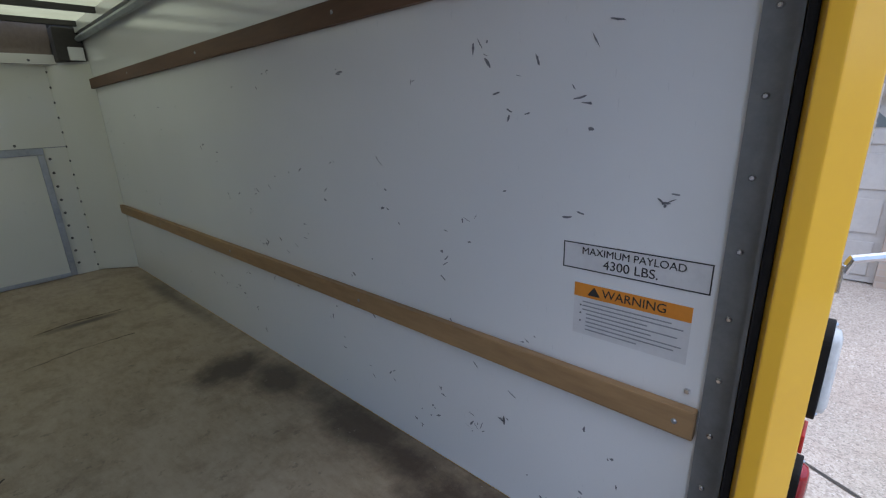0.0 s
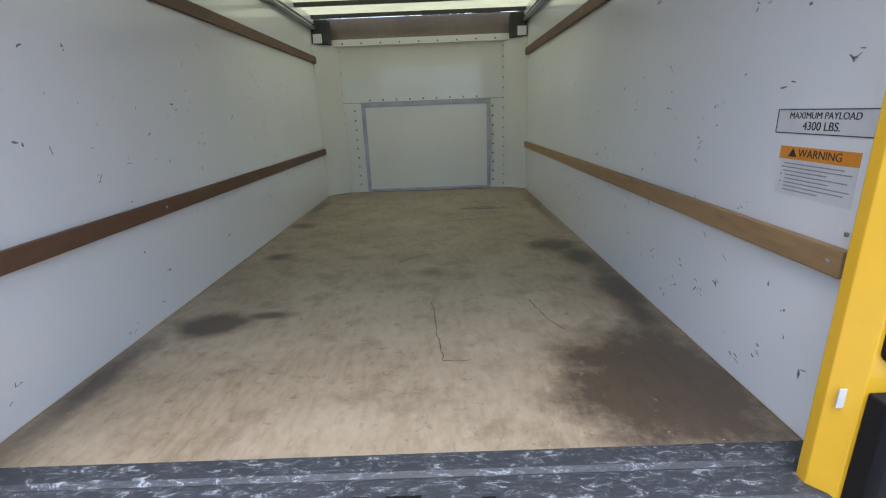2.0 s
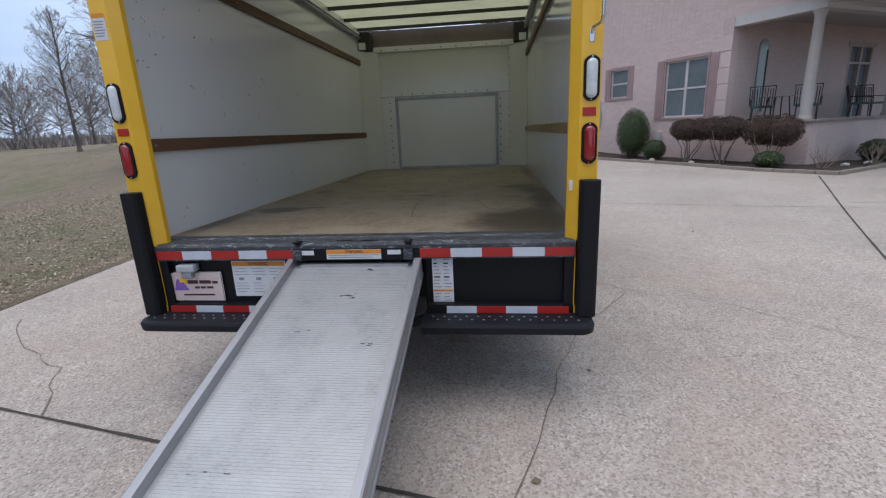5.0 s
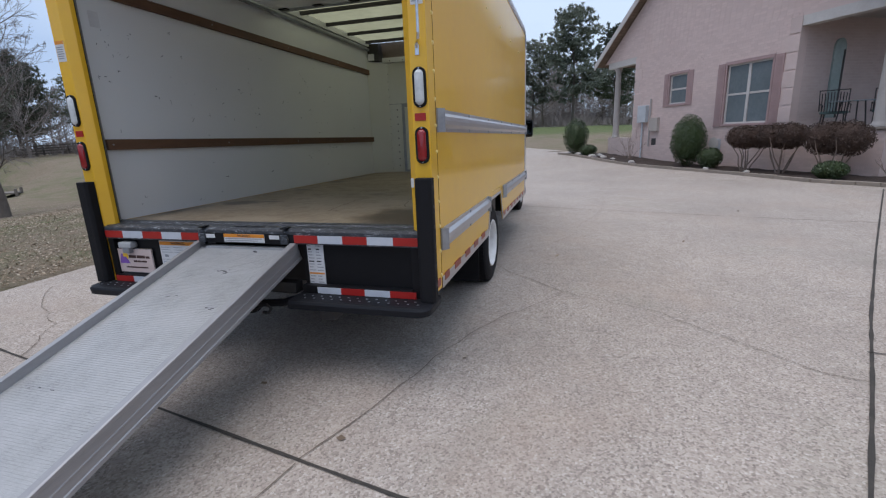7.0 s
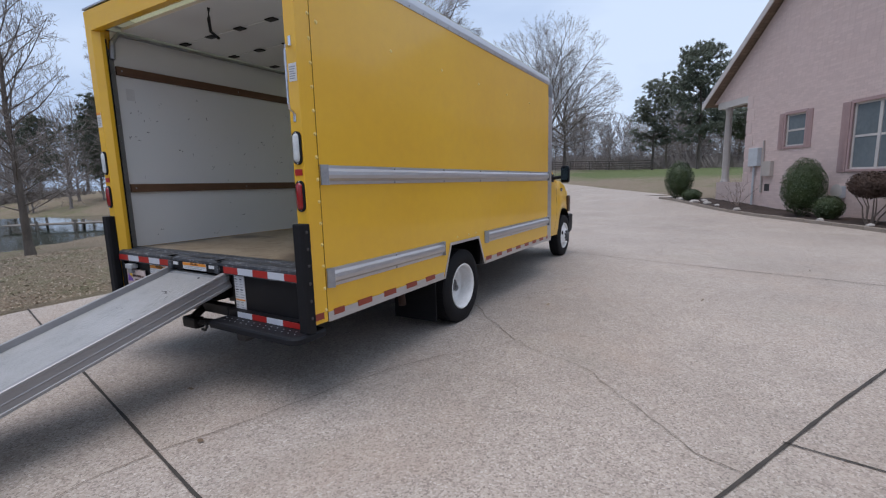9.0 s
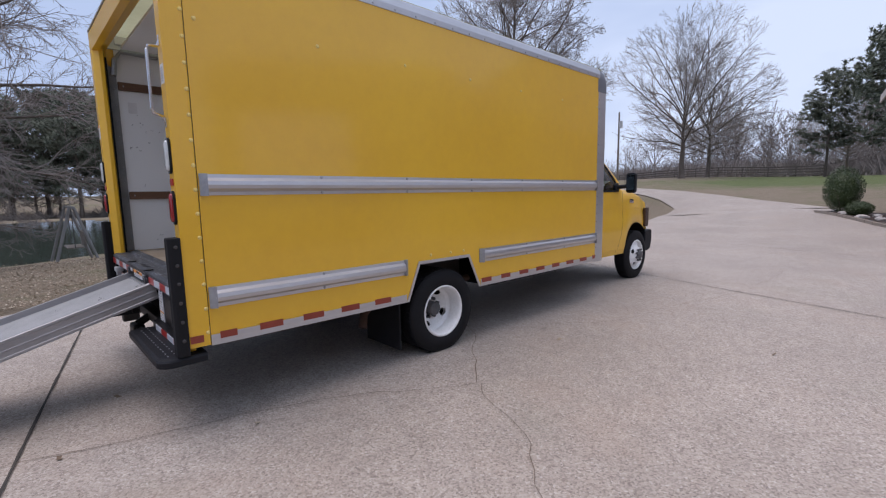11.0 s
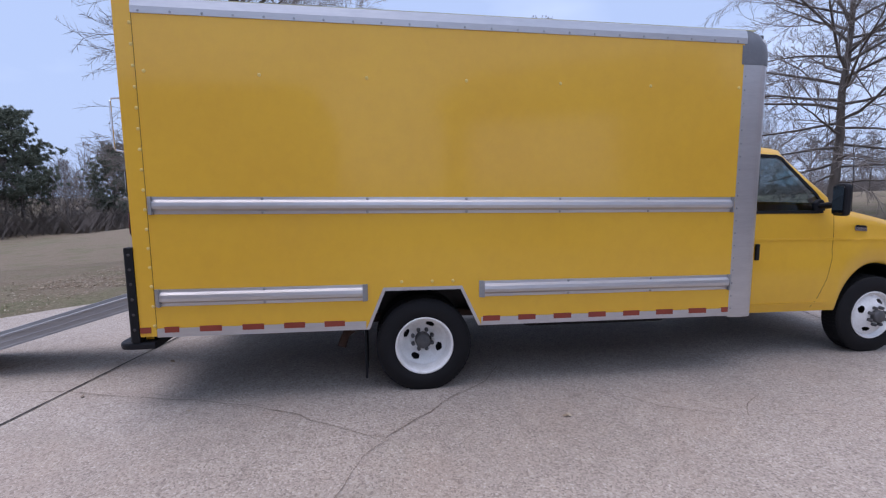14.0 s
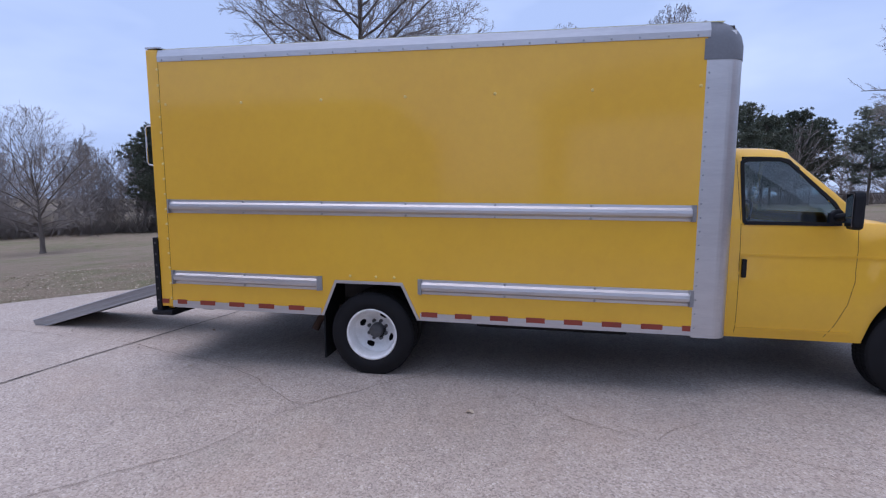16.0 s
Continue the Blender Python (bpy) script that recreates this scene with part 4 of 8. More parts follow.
# worn floor
part("cargo_floor", boxed(-1.203, 1.203, 0.13, 4.80, 0.86, 0.8985), FLOOR, truck, "worn wooden floor with dark oil stains")
# unseen black sheet, added to stop bounce and deepen the shade below the truck
part("underfloor", boxed(-1.2, 1.2, 0.2, 4.78, 0.846, 0.858), BLACK, truck, "black sheet added below the floor to deepen the shade")
part("sill", prismed([(-0.01, 0.815), (-0.01, 0.885), (0.012, 0.899), (0.10, 0.9), (0.112, 0.893), (0.125, 0.9035), (0.19, 0.9035), (0.19, 0.86), (0.04, 0.815)], "x", -1.135, 1.135), SILL, truck, "scraped black steel door sill")
for sx in (1, -1):
    part("sill_end", prismed([(0.06, 0.815), (0.06, 0.899), (0.19, 0.9035), (0.19, 0.86)], "x", sx * 1.136, sx * 1.203), SILL, truck)
# slots in the sill
for x in (-0.06, 0.075):
    part("sill_slot", boxed(x - 0.045, x + 0.045, 0.028, 0.045, 0.9002, 0.9018), BLACK, truck)
# reflective tape on the sill face and lower down
XR = [(-1.13, -0.975, 1), (-0.975, -0.805, 0), (-0.805, -0.645, 1), (-0.645, -0.485, 0), (-0.485, -0.335, 1), (0.35, 0.51, 1), (0.51, 0.67, 0), (0.67, 0.825, 1), (0.825, 0.985, 0), (0.985, 1.13, 1)]
for x0, x1, red in XR:
    part("reflective_tape", boxed(x0, x1, -0.014, -0.0105, 0.823, 0.866), REDREF if red else WHITEREF, truck)
for x0, x1, red in ((-1.10, -0.945, 1), (-0.945, -0.785, 0), (-0.785, -0.63, 1), (-0.63, -0.475, 0), (0.48, 0.637, 0), (0.637, 0.79, 1), (0.79, 0.95, 0), (0.95, 1.11, 1)):
    part("reflective_tape", boxed(x0, x1, -0.0225, -0.0185, 0.529, 0.568), REDREF if red else WHITEREF, truck)
part("ramp_housing_face", boxed(-0.335, 0.35, -0.012, 0.03, 0.812, 0.87), BLACK, truck)
part("sill_sticker", boxed(-0.15, 0.145, -0.016, -0.0125, 0.818, 0.866), PAPER, truck, "white warning sticker with orange heading")
part("sticker_heading", boxed(-0.15, 0.145, -0.0175, -0.0162, 0.846, 0.866), ORANGE, truck)
for k in range(2):
    part("print_line", boxed(-0.14, 0.13 - 0.03 * k, -0.0175, -0.0162, 0.837 - 0.011 * k, 0.8405 - 0.011 * k), INKGREY, truck)
part("lettering", text_mesh("WARNING", 0.02, Matrix.Translation((0.0, -0.0178, 0.856)) @ pose(0, 0, 0, 90, 0, 0)), INK, truck)
for x in (-0.255, 0.215):
    part("sill_sticker", boxed(x - 0.035, x + 0.035, -0.016, -0.0125, 0.84, 0.862), PAPER, truck)
for x in (-0.31, 0.29):
    lt = part("ramp_latch", boxed(x - 0.024, x + 0.024, -0.03, -0.0125, 0.815, 0.868, bevel=0.003), SILL, truck, "scraped steel ramp latch")
    part("latch_slot", boxed(x - 0.018, x + 0.018, -0.028, 0.03, 0.9, 0.906), BLACK, lt)

# skirt below the sill, left and right of the ramp
for x0, x1 in ((-1.135, -0.40), (0.375, 1.135)):
    part("skirt_lip", boxed(x0 + 0.05 * (x0 < -1), x1 - 0.05 * (x1 > 1), -0.018, 0.03, 0.48, 0.575, bevel=0.004), BLACK, truck)
    part("skirt", boxed(x0, x1, 0.031, 0.06, 0.47, 0.816, bevel=0.004), BLACK, truck, "black steel rear skirt")
part("skirt_back", boxed(-0.40, 0.375, 0.5, 0.52, 0.42, 0.81), BLACK, truck)
for sx in (-1, 1):
    part("bay_side", boxed(-0.40 if sx < 0 else 0.36, -0.385 if sx < 0 else 0.375, 0.061, 0.5, 0.45, 0.81), BLACK, truck)
    part("skirt_end", boxed(sx * 1.084, sx * 1.1315, -0.003, 0.03, 0.496, 0.812, bevel=0.003), BLACK, truck)
    part("skirt_edge", boxed(sx * 1.136, sx * 1.146, 0.0, 0.05, 0.505, 0.895), YELLOW, truck)

# warning placard, instruction tag and the dealer plate
pl = part("placard", boxed(-0.722, -0.41, 0.026, 0.0305, 0.607, 0.803), PAPER, truck, "white instruction placard with orange warning heading")
part("heading", boxed(-0.718, -0.414, 0.0245, 0.0258, 0.775, 0.798), ORANGE, pl)
part("lettering", text_mesh("WARNING", 0.024, Matrix.Translation((-0.566, 0.0238, 0.7865)) @ pose(0, 0, 0, 90, 0, 0)), INK, pl)
rng = random.Random(11)
for col in range(3):
    x0 = -0.71 + col * 0.102
    for k in range(9):
        z = 0.76 - 0.016 * k
        if k in (3, 4):
            continue
        part("print_line", boxed(x0, x0 + rng.uniform(0.05, 0.09), 0.0248, 0.0258, z - 0.0014, z + 0.0014), INKGREY, pl)
    part("drawing", boxed(x0 + 0.02, x0 + 0.05, 0.0248, 0.0258, 0.696, 0.712), INKGREY, pl)
tg = part("tag", boxed(0.405, 0.515, 0.026, 0.0305, 0.565, 0.815), PAPER, truck, "tall white instruction sticker")
part("band", boxed(0.408, 0.512, 0.0245, 0.0258, 0.632, 0.642), ORANGE, tg)
for k in range(13):
    z = 0.80 - 0.018 * k
    if 0.625 < z < 0.65:
        continue
    for x0 in (0.412, 0.465):
        part("print_line", boxed(x0, x0 + rng.uniform(0.02, 0.042), 0.0248, 0.0258, z - (0.005 if k % 4 == 1 else 0.0022), z + 0.0022), INK if k % 4 == 1 else INKGREY, tg)
plate = part("dealer_plate", boxed(-1.098, -0.79, 0.012, 0.016, 0.586, 0.742, bevel=0.0015), surface("plate_face", (0.62, 0.50, 0.47), (0.54, 0.43, 0.41), 0.3, big=8, fine=60), truck, "dealer plate with purple hill and yellow sun")
part("frame", prismed([(-1.104, 0.58), (-1.104, 0.748), (-0.784, 0.748), (-0.784, 0.58)], "y", 0.0165, 0.022), CHROME, plate)
part("hill", prismed([(-1.078, 0.645), (-1.062, 0.70), (-1.05, 0.712), (-1.036, 0.685), (-1.02, 0.692), (-0.99, 0.645)], "y", 0.0105, 0.0118), PURPLE, plate)
part("sun_disc", prismed([(-1.022 + 0.024 * math.cos(2 * math.pi * k / 20), 0.694 + 0.024 * math.sin(2 * math.pi * k / 20)) for k in range(20)], "y", 0.0109, 0.0119), SUNYELLOW, plate)
BROWNINK = surface("brown_ink", (0.07, 0.028, 0.024), (0.05, 0.02, 0.018), 0.5)
for x0, x1, z, h in ((-0.992, -0.93, 0.692, 0.019), (-0.922, -0.853, 0.692, 0.019), (-0.845, -0.812, 0.69, 0.014), (-0.955, -0.925, 0.661, 0.012), (-0.919, -0.889, 0.661, 0.012), (-0.883, -0.843, 0.661, 0.012), (-1.03, -0.84, 0.62, 0.009)):
    part("print_bar", boxed(x0, x1, 0.0105, 0.0118, z - h / 2, z + h / 2), BROWNINK, plate)
part("plate_lamp", boxed(-1.02, -0.915, -0.03, 0.03, 0.755, 0.795, bevel=0.01), surface("lamp_grey", (0.42, 0.43, 0.44), (0.33, 0.34, 0.35), 0.5), truck, "grey plastic plate lamp")
part("plate_bracket", boxed(-1.0, -0.94, -0.02, 0.012, 0.72, 0.755, bevel=0.004), GALV, truck)

# step bumper in two halves with grip holes, its outer corners rounded
for x0, x1 in ((-1.225, -0.42), (0.36, 1.225)):
    sx = 1 if x1 > 0 else -1
    xa, xb = (x0, x1) if sx > 0 else (x1, x0)
    bm = bmesh.new()
    rings = []
    for z, inset in ((0.468, 0.014), (0.474, 0.003), (0.508, 0.0), (0.520, 0.006), (0.526, 0.022)):
        r = 0.075
        plan = [(xa, 0.09), (xa, -0.165 + inset)]
        for k in range(7):
            t = math.pi / 2 * k / 6
            plan.append((xb - sx * (inset + r - r * math.sin(t)), -0.165 + inset + r - r * math.cos(t)))
        plan.append((xb - sx * inset, 0.09))
        rings.append([bm.verts.new((x, y, z)) for x, y in plan])
    for a, b in zip(rings, rings[1:]):
        for k in range(len(a)):
            bm.faces.new((a[k], a[(k + 1) % len(a)], b[(k + 1) % len(a)], b[k]))
    bm.faces.new(rings[0][::-1])
    bm.faces.new(rings[-1])
    stp = part("step_bumper", bm, PLASTIC, truck, "black ribbed step bumper")
    bm = bmesh.new()
    n = int((x1 - x0) / 0.062)
    for i in range(n):
        for j, y in enumerate((-0.06, -0.1)):
            cx = x0 + 0.05 + (x1 - x0 - 0.1) * (i + 0.5 * (j % 2)) / n
            box(bm, cx - 0.0055, cx + 0.0055, y - 0.0035, y + 0.0035, 0.526, 0.528)
    part("grip_studs", bm, GALV, stp)
for x in (-0.62, 0.55):
    part("tow_bracket", boxed(x - 0.05, x + 0.05, -0.06, 0.06, 0.37, 0.468, bevel=0.01), IRON, truck, "rusty bracket below the step")

# pull-out aluminium ramp
ramp = part("ramp", boxed(-0.30, 0.285, -0.02, 0.03, 0.775, 0.792), RAMP, truck, "aluminium pull-out loading ramp with ribbed tread")
RTOP, REND, RLEN = Vector((0, 0.02, 0.79)), Vector((0, -2.62, 0.025)), 0
RDIR = (REND - RTOP).normalized()
RNRM = Vector((0, -RDIR.z, RDIR.y)) * -1
if RNRM.z < 0:
    RNRM = -RNRM
RLEN = (REND - RTOP).length


def ramp_point(x, s, h):
    return Vector((x, 0, 0)) + RTOP + RDIR * s + RNRM * h


def ramp_box(bm, x0, x1, s0, s1, h0, h1):
    v = [bm.verts.new(ramp_point(x, s, h)) for h in (h0, h1) for s in (s0, s1) for x in (x0, x1)]
    for q in ((0, 1, 3, 2), (4, 6, 7, 5), (0, 4, 5, 1), (2, 3, 7, 6), (0, 2, 6, 4), (1, 5, 7, 3)):
        bm.faces.new([v[i] for i in q])


bm = bmesh.new()
ramp_box(bm, -0.335, 0.32, 0.0, RLEN, -0.02, 0.0)
part("tread", bm, RAMP, ramp)
bm = bmesh.new()
n = int(RLEN / 0.0125)
for k in range(n):
    s = 0.03 + k * 0.0125
    ramp_box(bm, -0.325, 0.31, s, s + 0.0078, 0.0, 0.0007)
part("tread_ribs", bm, RAMP, ramp)
for sx, xi in ((-1, 0.334), (1, 0.319)):
    prof = [(0, 0.042), (0.03, 0.042), (0.036, 0.038), (0.036, 0.022), (0.032, 0.018), (0.032, -0.018), (0.034, -0.021), (0.034, -0.027), (0.032, -0.03), (0.032, -0.06), (0.036, -0.064), (0.036, -0.08), (0, -0.08)]
    bm = bmesh.new()
    ends = [[bm.verts.new(ramp_point(sx * (xi + a), s, h)) for a, h in prof] for s in (0.0, RLEN)]
    bm.faces.new(ends[0])
    bm.faces.new(ends[1][::-1])
    for k in range(len(prof)):
        bm.faces.new((ends[0][k], ends[1][k], ends[1][(k + 1) % len(prof)], ends[0][(k + 1) % len(prof)]))
    part("side_rail", bm, RAMPRAIL, ramp, "ribbed aluminium side rail")
rng = random.Random(21)
for x0, s0, n, spread in ((0.03, 0.29, 9, 0.03), (0.075, 0.07, 4, 0.014), (-0.12, 0.55, 2, 0.02), (0.2, 0.62, 3, 0.02), (-0.2, 1.2, 3, 0.05), (0.1, 1.7, 3, 0.06), (-0.05, 2.1, 2, 0.05)):
    bm = bmesh.new()
    for k in range(n):
        x, q = x0 + rng.gauss(0, spread), s0 + rng.gauss(0, spread * 0.4)
        ramp_box(bm, x, x + rng.uniform(0.006, 0.026), q, q + rng.uniform(0.0012, 0.0035), 0.001, 0.0026 + 0.0002 * k)
    part("scuff_mark", bm, SCUFFBLACK, ramp, "black rubber scuff on the tread")
for x in (-0.31, 0.295):
    bm = bmesh.new()
    ramp_box(bm, x - 0.02, x + 0.02, -0.04, 0.05, -0.03, 0.004)
    part("ramp_hook", bm, GALV, ramp)
part("hitch_beam", boxed(-0.30, 0.30, 0.02, 0.10, 0.50, 0.57, bevel=0.006), IRON, truck)
bm = bmesh.new()
box(bm, -0.12, 0.06, -0.09, -0.01, 0.385, 0.475, 0.022)
tube(bm, [(0.05, -0.05, 0.43), (0.1, -0.05, 0.45), (0.24, -0.03, 0.455), (0.36, 0.0, 0.49)], 0.026, 10)
tube(bm, [(-0.02, -0.05, 0.47), (-0.02, 0.05, 0.53)], 0.03, 10)
part("roller_arm", bm, BLACK, truck, "black ramp roller arm")
bm = bmesh.new()
tube(bm, [(0.14, -0.06, 0.455), (0.165, -0.066, 0.42), (0.145, -0.07, 0.393), (0.11, -0.07, 0.395)], 0.011, 8)
part("safety_hook", bm, IRON, truck, "dark iron hook")

# the roll-up door, stowed under the roof
for k in range(4):
    y0 = 0.21 + 0.50 * k
    pan = part("door_slat", boxed(-1.10, 1.10, y0, y0 + 0.49, 2.745, 2.77, bevel=0.003), LINER, truck, "white roll-up door section stowed under the roof")
    bm = bmesh.new()
    for x in (-1.0, -0.6, -0.2, 0.2, 0.6, 1.0):
        box(bm, x - 0.05, x + 0.05, y0 + 0.46, y0 + 0.525, 2.735, 2.744, 0.003)
    part("hinge", bm, BLACK, pan)
for sx in (1, -1):
    bm = bmesh.new()
    tube(bm, [(sx * 1.17, 0.15, 2.52), (sx * 1.17, 0.165, 2.66), (sx * 1.17, 0.22, 2.74), (sx * 1.17, 2.5, 2.755), (sx * 1.17, 4.6, 2.76)], 0.022, 6)
    part("door_guide", bm, GALV, truck, "galvanised overhead door guide")
bm = bmesh.new()
tube(bm, [(-1.13, 2.36, 2.79), (1.13, 2.36, 2.79)], 0.028, 10)
part("spring_shaft", bm, GALV, truck)
bm = bmesh.new()
tube(bm, [(0.0, 0.3, 2.745), (0.02, 0.28, 2.66), (0.0, 0.3, 2.58), (0.05, 0.33, 2.53)], 0.012, 6)
part("pull_strap", bm, BLACK, truck, "black door pull strap")

# stickers on the lining
RIGHTWALL = Matrix(((0, 0, -1, 0), (-1, 0, 0, 0), (0, 1, 0, 0), (0, 0, 0, 1)))


def on_wall(y, z, x=1.2028):
    return Matrix.Translation((x, y, z)) @ RIGHTWALL


sg = part("payload_sign", boxed(1.2033, 1.2043, 0.185, 0.512, 1.737, 1.802), PAPER, truck, "white payload sign with black border")
for a in ((0.185, 0.512, 1.800, 1.8025), (0.185, 0.512, 1.7365, 1.739), (0.185, 0.1875, 1.739, 1.800), (0.5095, 0.512, 1.739, 1.800)):
    part("border", boxed(1.2022, 1.2032, *a), INK, sg)
part("lettering", text_mesh("MAXIMUM PAYLOAD", 0.0245, on_wall(0.349, 1.784)), INK, sg)
part("lettering", text_mesh("4300 LBS.", 0.031, on_wall(0.349, 1.757)), INK, sg)
sg = part("warning_sign", boxed(1.2033, 1.2043, 0.212, 0.478, 1.566, 1.702), PAPER, truck, "white warning label with orange heading")
part("heading", boxed(1.2022, 1.2032, 0.212, 0.478, 1.667, 1.702), ORANGE, sg)
part("lettering", text_mesh("WARNING", 0.030, on_wall(0.335, 1.6845, 1.202)), INK, sg)
part("hazard_triangle", prismed([(0.412, 1.674), (0.428, 1.697), (0.444, 1.674)], "x", 1.2021, 1.2014), INK, sg)
for k, (a, b) in enumerate(((0.25, 0.455), (0.225, 0.455), (0.30, 0.455), (0.235, 0.445), (0.29, 0.445), (0.225, 0.445), (0.24, 0.445), (0.32, 0.445))):
    z = 1.655 - 0.0105 * k
    part("print_line", boxed(1.2024, 1.2032, a, b, z - 0.0015, z + 0.0015), INKGREY, sg)
    if k in (1, 3, 5):
        part("bullet", boxed(1.2024, 1.2032, 0.458, 0.4615, z - 0.0018, z + 0.0018), INK, sg)
part("wall_bolt", boxed(1.196, 1.2032, 0.195, 0.207, 1.50, 1.512, bevel=0.003), CHROME, truck)
part("small_sticker", boxed(-1.2042, -1.2033, 0.24, 0.31, 2.20, 2.30), PAPER, truck)


# scuffs on the lining and cracks in the floor
def scuffs(x, seed, known, most):
    rng = random.Random(seed)
    verts, faces = [], []
    spots = list(known)
    while len(spots) < most:
        y = 0.25 + 4.3 * rng.random() ** 1.35
        z = rng.uniform(0.95, 2.32)
        if rng.random() < 0.3:
            cy, cz = spots[rng.randrange(len(spots))]
            y, z = cy + rng.gauss(0, 0.14), cz + rng.gauss(0, 0.08)
        if 0.2 < y < 4.6 and 0.93 < z < 2.36 and not 1.38 < z < 1.49 and not (y < 0.6 and 1.54 < z < 1.83):
            spots.append((y, z))
    for y, z in spots:
        for _ in range(rng.choice((1, 1, 1, 2, 3))):
            ln, th, a = rng.uniform(0.003, 0.021), rng.uniform(0.001, 0.004), rng.gauss(0.1, 0.55) + (1.2 if rng.random() < 0.25 else 0)
            cy, cz = y + rng.gauss(0, 0.014), z + rng.gauss(0, 0.012)
            c, s = math.cos(a), math.sin(a)
            b = len(verts)
            n = 8
            for k in range(n):
                t = 2 * math.pi * k / n
                u, v = ln * math.cos(t) * rng.uniform(0.55, 1.1), th * math.sin(t) * rng.uniform(0.4, 1.6)
                verts.append((x, cy + u * c - v * s, cz + u * s + v * c))
            faces.append(tuple(range(b, b + n)))
    ob = raw_part("scuffing", verts, faces, SCUFF, None)
    ob.parent = truck
    ob.matrix_parent_inverse = Matrix.Translation(-Vector(truck.location))
    ob["kind"] = "stuff"
    ob["label"] = "dark scuffs and scratches on the white lining"


SCUFF = surface("scuff_grime", (0.24, 0.25, 0.275), (0.07, 0.075, 0.088), 0.7, big=20, fine=120)
scuffs(1.2022, 5, ((1.735, 1.686), (1.538, 1.172), (1.171, 1.868), (1.30, 1.62), (0.95, 1.70), (0.9, 1.45), (0.62, 1.5), (0.7, 1.18), (0.85, 1.1), (0.45, 1.05), (1.5, 1.95), (2.0, 1.8)), 125)
scuffs(-1.2022, 6, ((0.5, 2.05), (0.35, 1.53), (0.3, 2.2), (1.0, 1.75), (1.2, 1.95), (1.4, 1.65), (1.6, 1.85), (0.8, 2.1), (1.9, 1.7)), 95)


FLOORDIRT = surface("floor_dirt", (0.10, 0.075, 0.055), (0.055, 0.042, 0.032), 0.9, big=20, fine=120)


def floor_line(pts, width):
    bm = bmesh.new()
    rng = random.Random(int(abs(pts[0][1]) * 100))
    rows = []
    for (x0, y0), (x1, y1) in zip(pts, pts[1:]):
        for i in range(10):
            t = i / 10
            w = width * rng.uniform(0.3, 1.2)
            x, y = x0 + (x1 - x0) * t + rng.gauss(0, 0.003), y0 + (y1 - y0) * t + rng.gauss(0, 0.003)
            n = Vector((y1 - y0, -(x1 - x0))).normalized() * w
            rows.append((bm.verts.new((x + n.x, y + n.y, 0.8995)), bm.verts.new((x - n.x, y - n.y, 0.8995))))
    for a, b in zip(rows, rows[1:]):
        bm.faces.new((a[0], b[0], b[1], a[1]))
    part("floor_crack", bm, FLOORDIRT, truck)


floor_line([(0.12, 1.25), (0.14, 1.17), (0.15, 0.95), (0.18, 0.69), (0.30, 0.69)], 0.0025)
floor_line([(0.35, 3.55), (0.55, 3.6), (0.85, 3.58)], 0.008)
floor_line([(0.25, 3.05), (0.5, 3.1), (0.8, 3.08)], 0.004)
floor_line([(0.62, 1.25), (0.66, 1.05), (0.72, 0.9)], 0.0025)
floor_line([(-0.15, 1.9), (0.02, 2.05), (0.1, 2.1)], 0.004)
floor_line([(-0.35, 2.6), (0.05, 2.62)], 0.002)
# ---- chassis, wheels and cab ----
WR, WF = 2.03, 6.47
AXLES = {WR: 2.058, WF: 6.42}
for sx in (1, -1):
    part("frame_rail", boxed(sx * 0.42, sx * 0.50, 0.1, 6.9, 0.52, 0.70, bevel=0.006), IRON, truck)
for y in (0.6, 1.3, 2.8, 3.6, 4.4):
    part("cross_member", boxed(-1.15, 1.15, y, y + 0.08, 0.76, 0.85), IRON, truck)
bm = bmesh.new()
tube(bm, [(-1.0, WR, 0.375), (1.0, WR, 0.375)], 0.07, 12)
part("rear_axle", bm, IRON, truck)
bm = bmesh.new()
bmesh.ops.create_uvsphere(bm, u_segments=14, v_segments=8, radius=0.17, matrix=Matrix.Translation((0, WR, 0.375)))
part("differential", bm, IRON, truck, "", True)
part("fuel_tank", boxed(0.35, 0.95, 2.9, 4.2, 0.44, 0.74, bevel=0.05), BLACK, truck)
# second tank is unseen, added to block light from the left
part("fuel_tank", boxed(-0.95, -0.55, 2.75, 4.3, 0.40, 0.72, bevel=0.05), BLACK, truck)
# shaft and springs are unseen too, added to darken the ground beneath
bm = bmesh.new()
tube(bm, [(0, WR, 0.40), (0, 3.9, 0.52), (0, 5.2, 0.55)], 0.05, 12)
part("drive_shaft", bm, IRON, truck)
for sx in (1, -1):
    bm = bmesh.new()
    for k in range(4):
        h = 0.50 - 0.022 * k
        tube(bm, [(sx * 0.52, WR - 0.66 + 0.13 * k, h + 0.07), (sx * 0.52, WR - 0.3, h), (sx * 0.52, WR + 0.3, h), (sx * 0.52, WR + 0.66 - 0.13 * k, h + 0.07)], 0.022, 6)
    part("leaf_spring", bm, IRON, truck)
bm = bmesh.new()
tube(bm, [(0.62, 3.0, 0.5), (0.7, 1.9, 0.55), (0.8, 1.55, 0.52), (0.86, 1.4, 0.42), (0.9, 1.36, 0.315)], 0.036, 10)
part("exhaust_pipe", bm, surface("rusty_pipe", (0.085, 0.043, 0.028), (0.04, 0.024, 0.018), 0.8), truck, "rusty tail pipe")
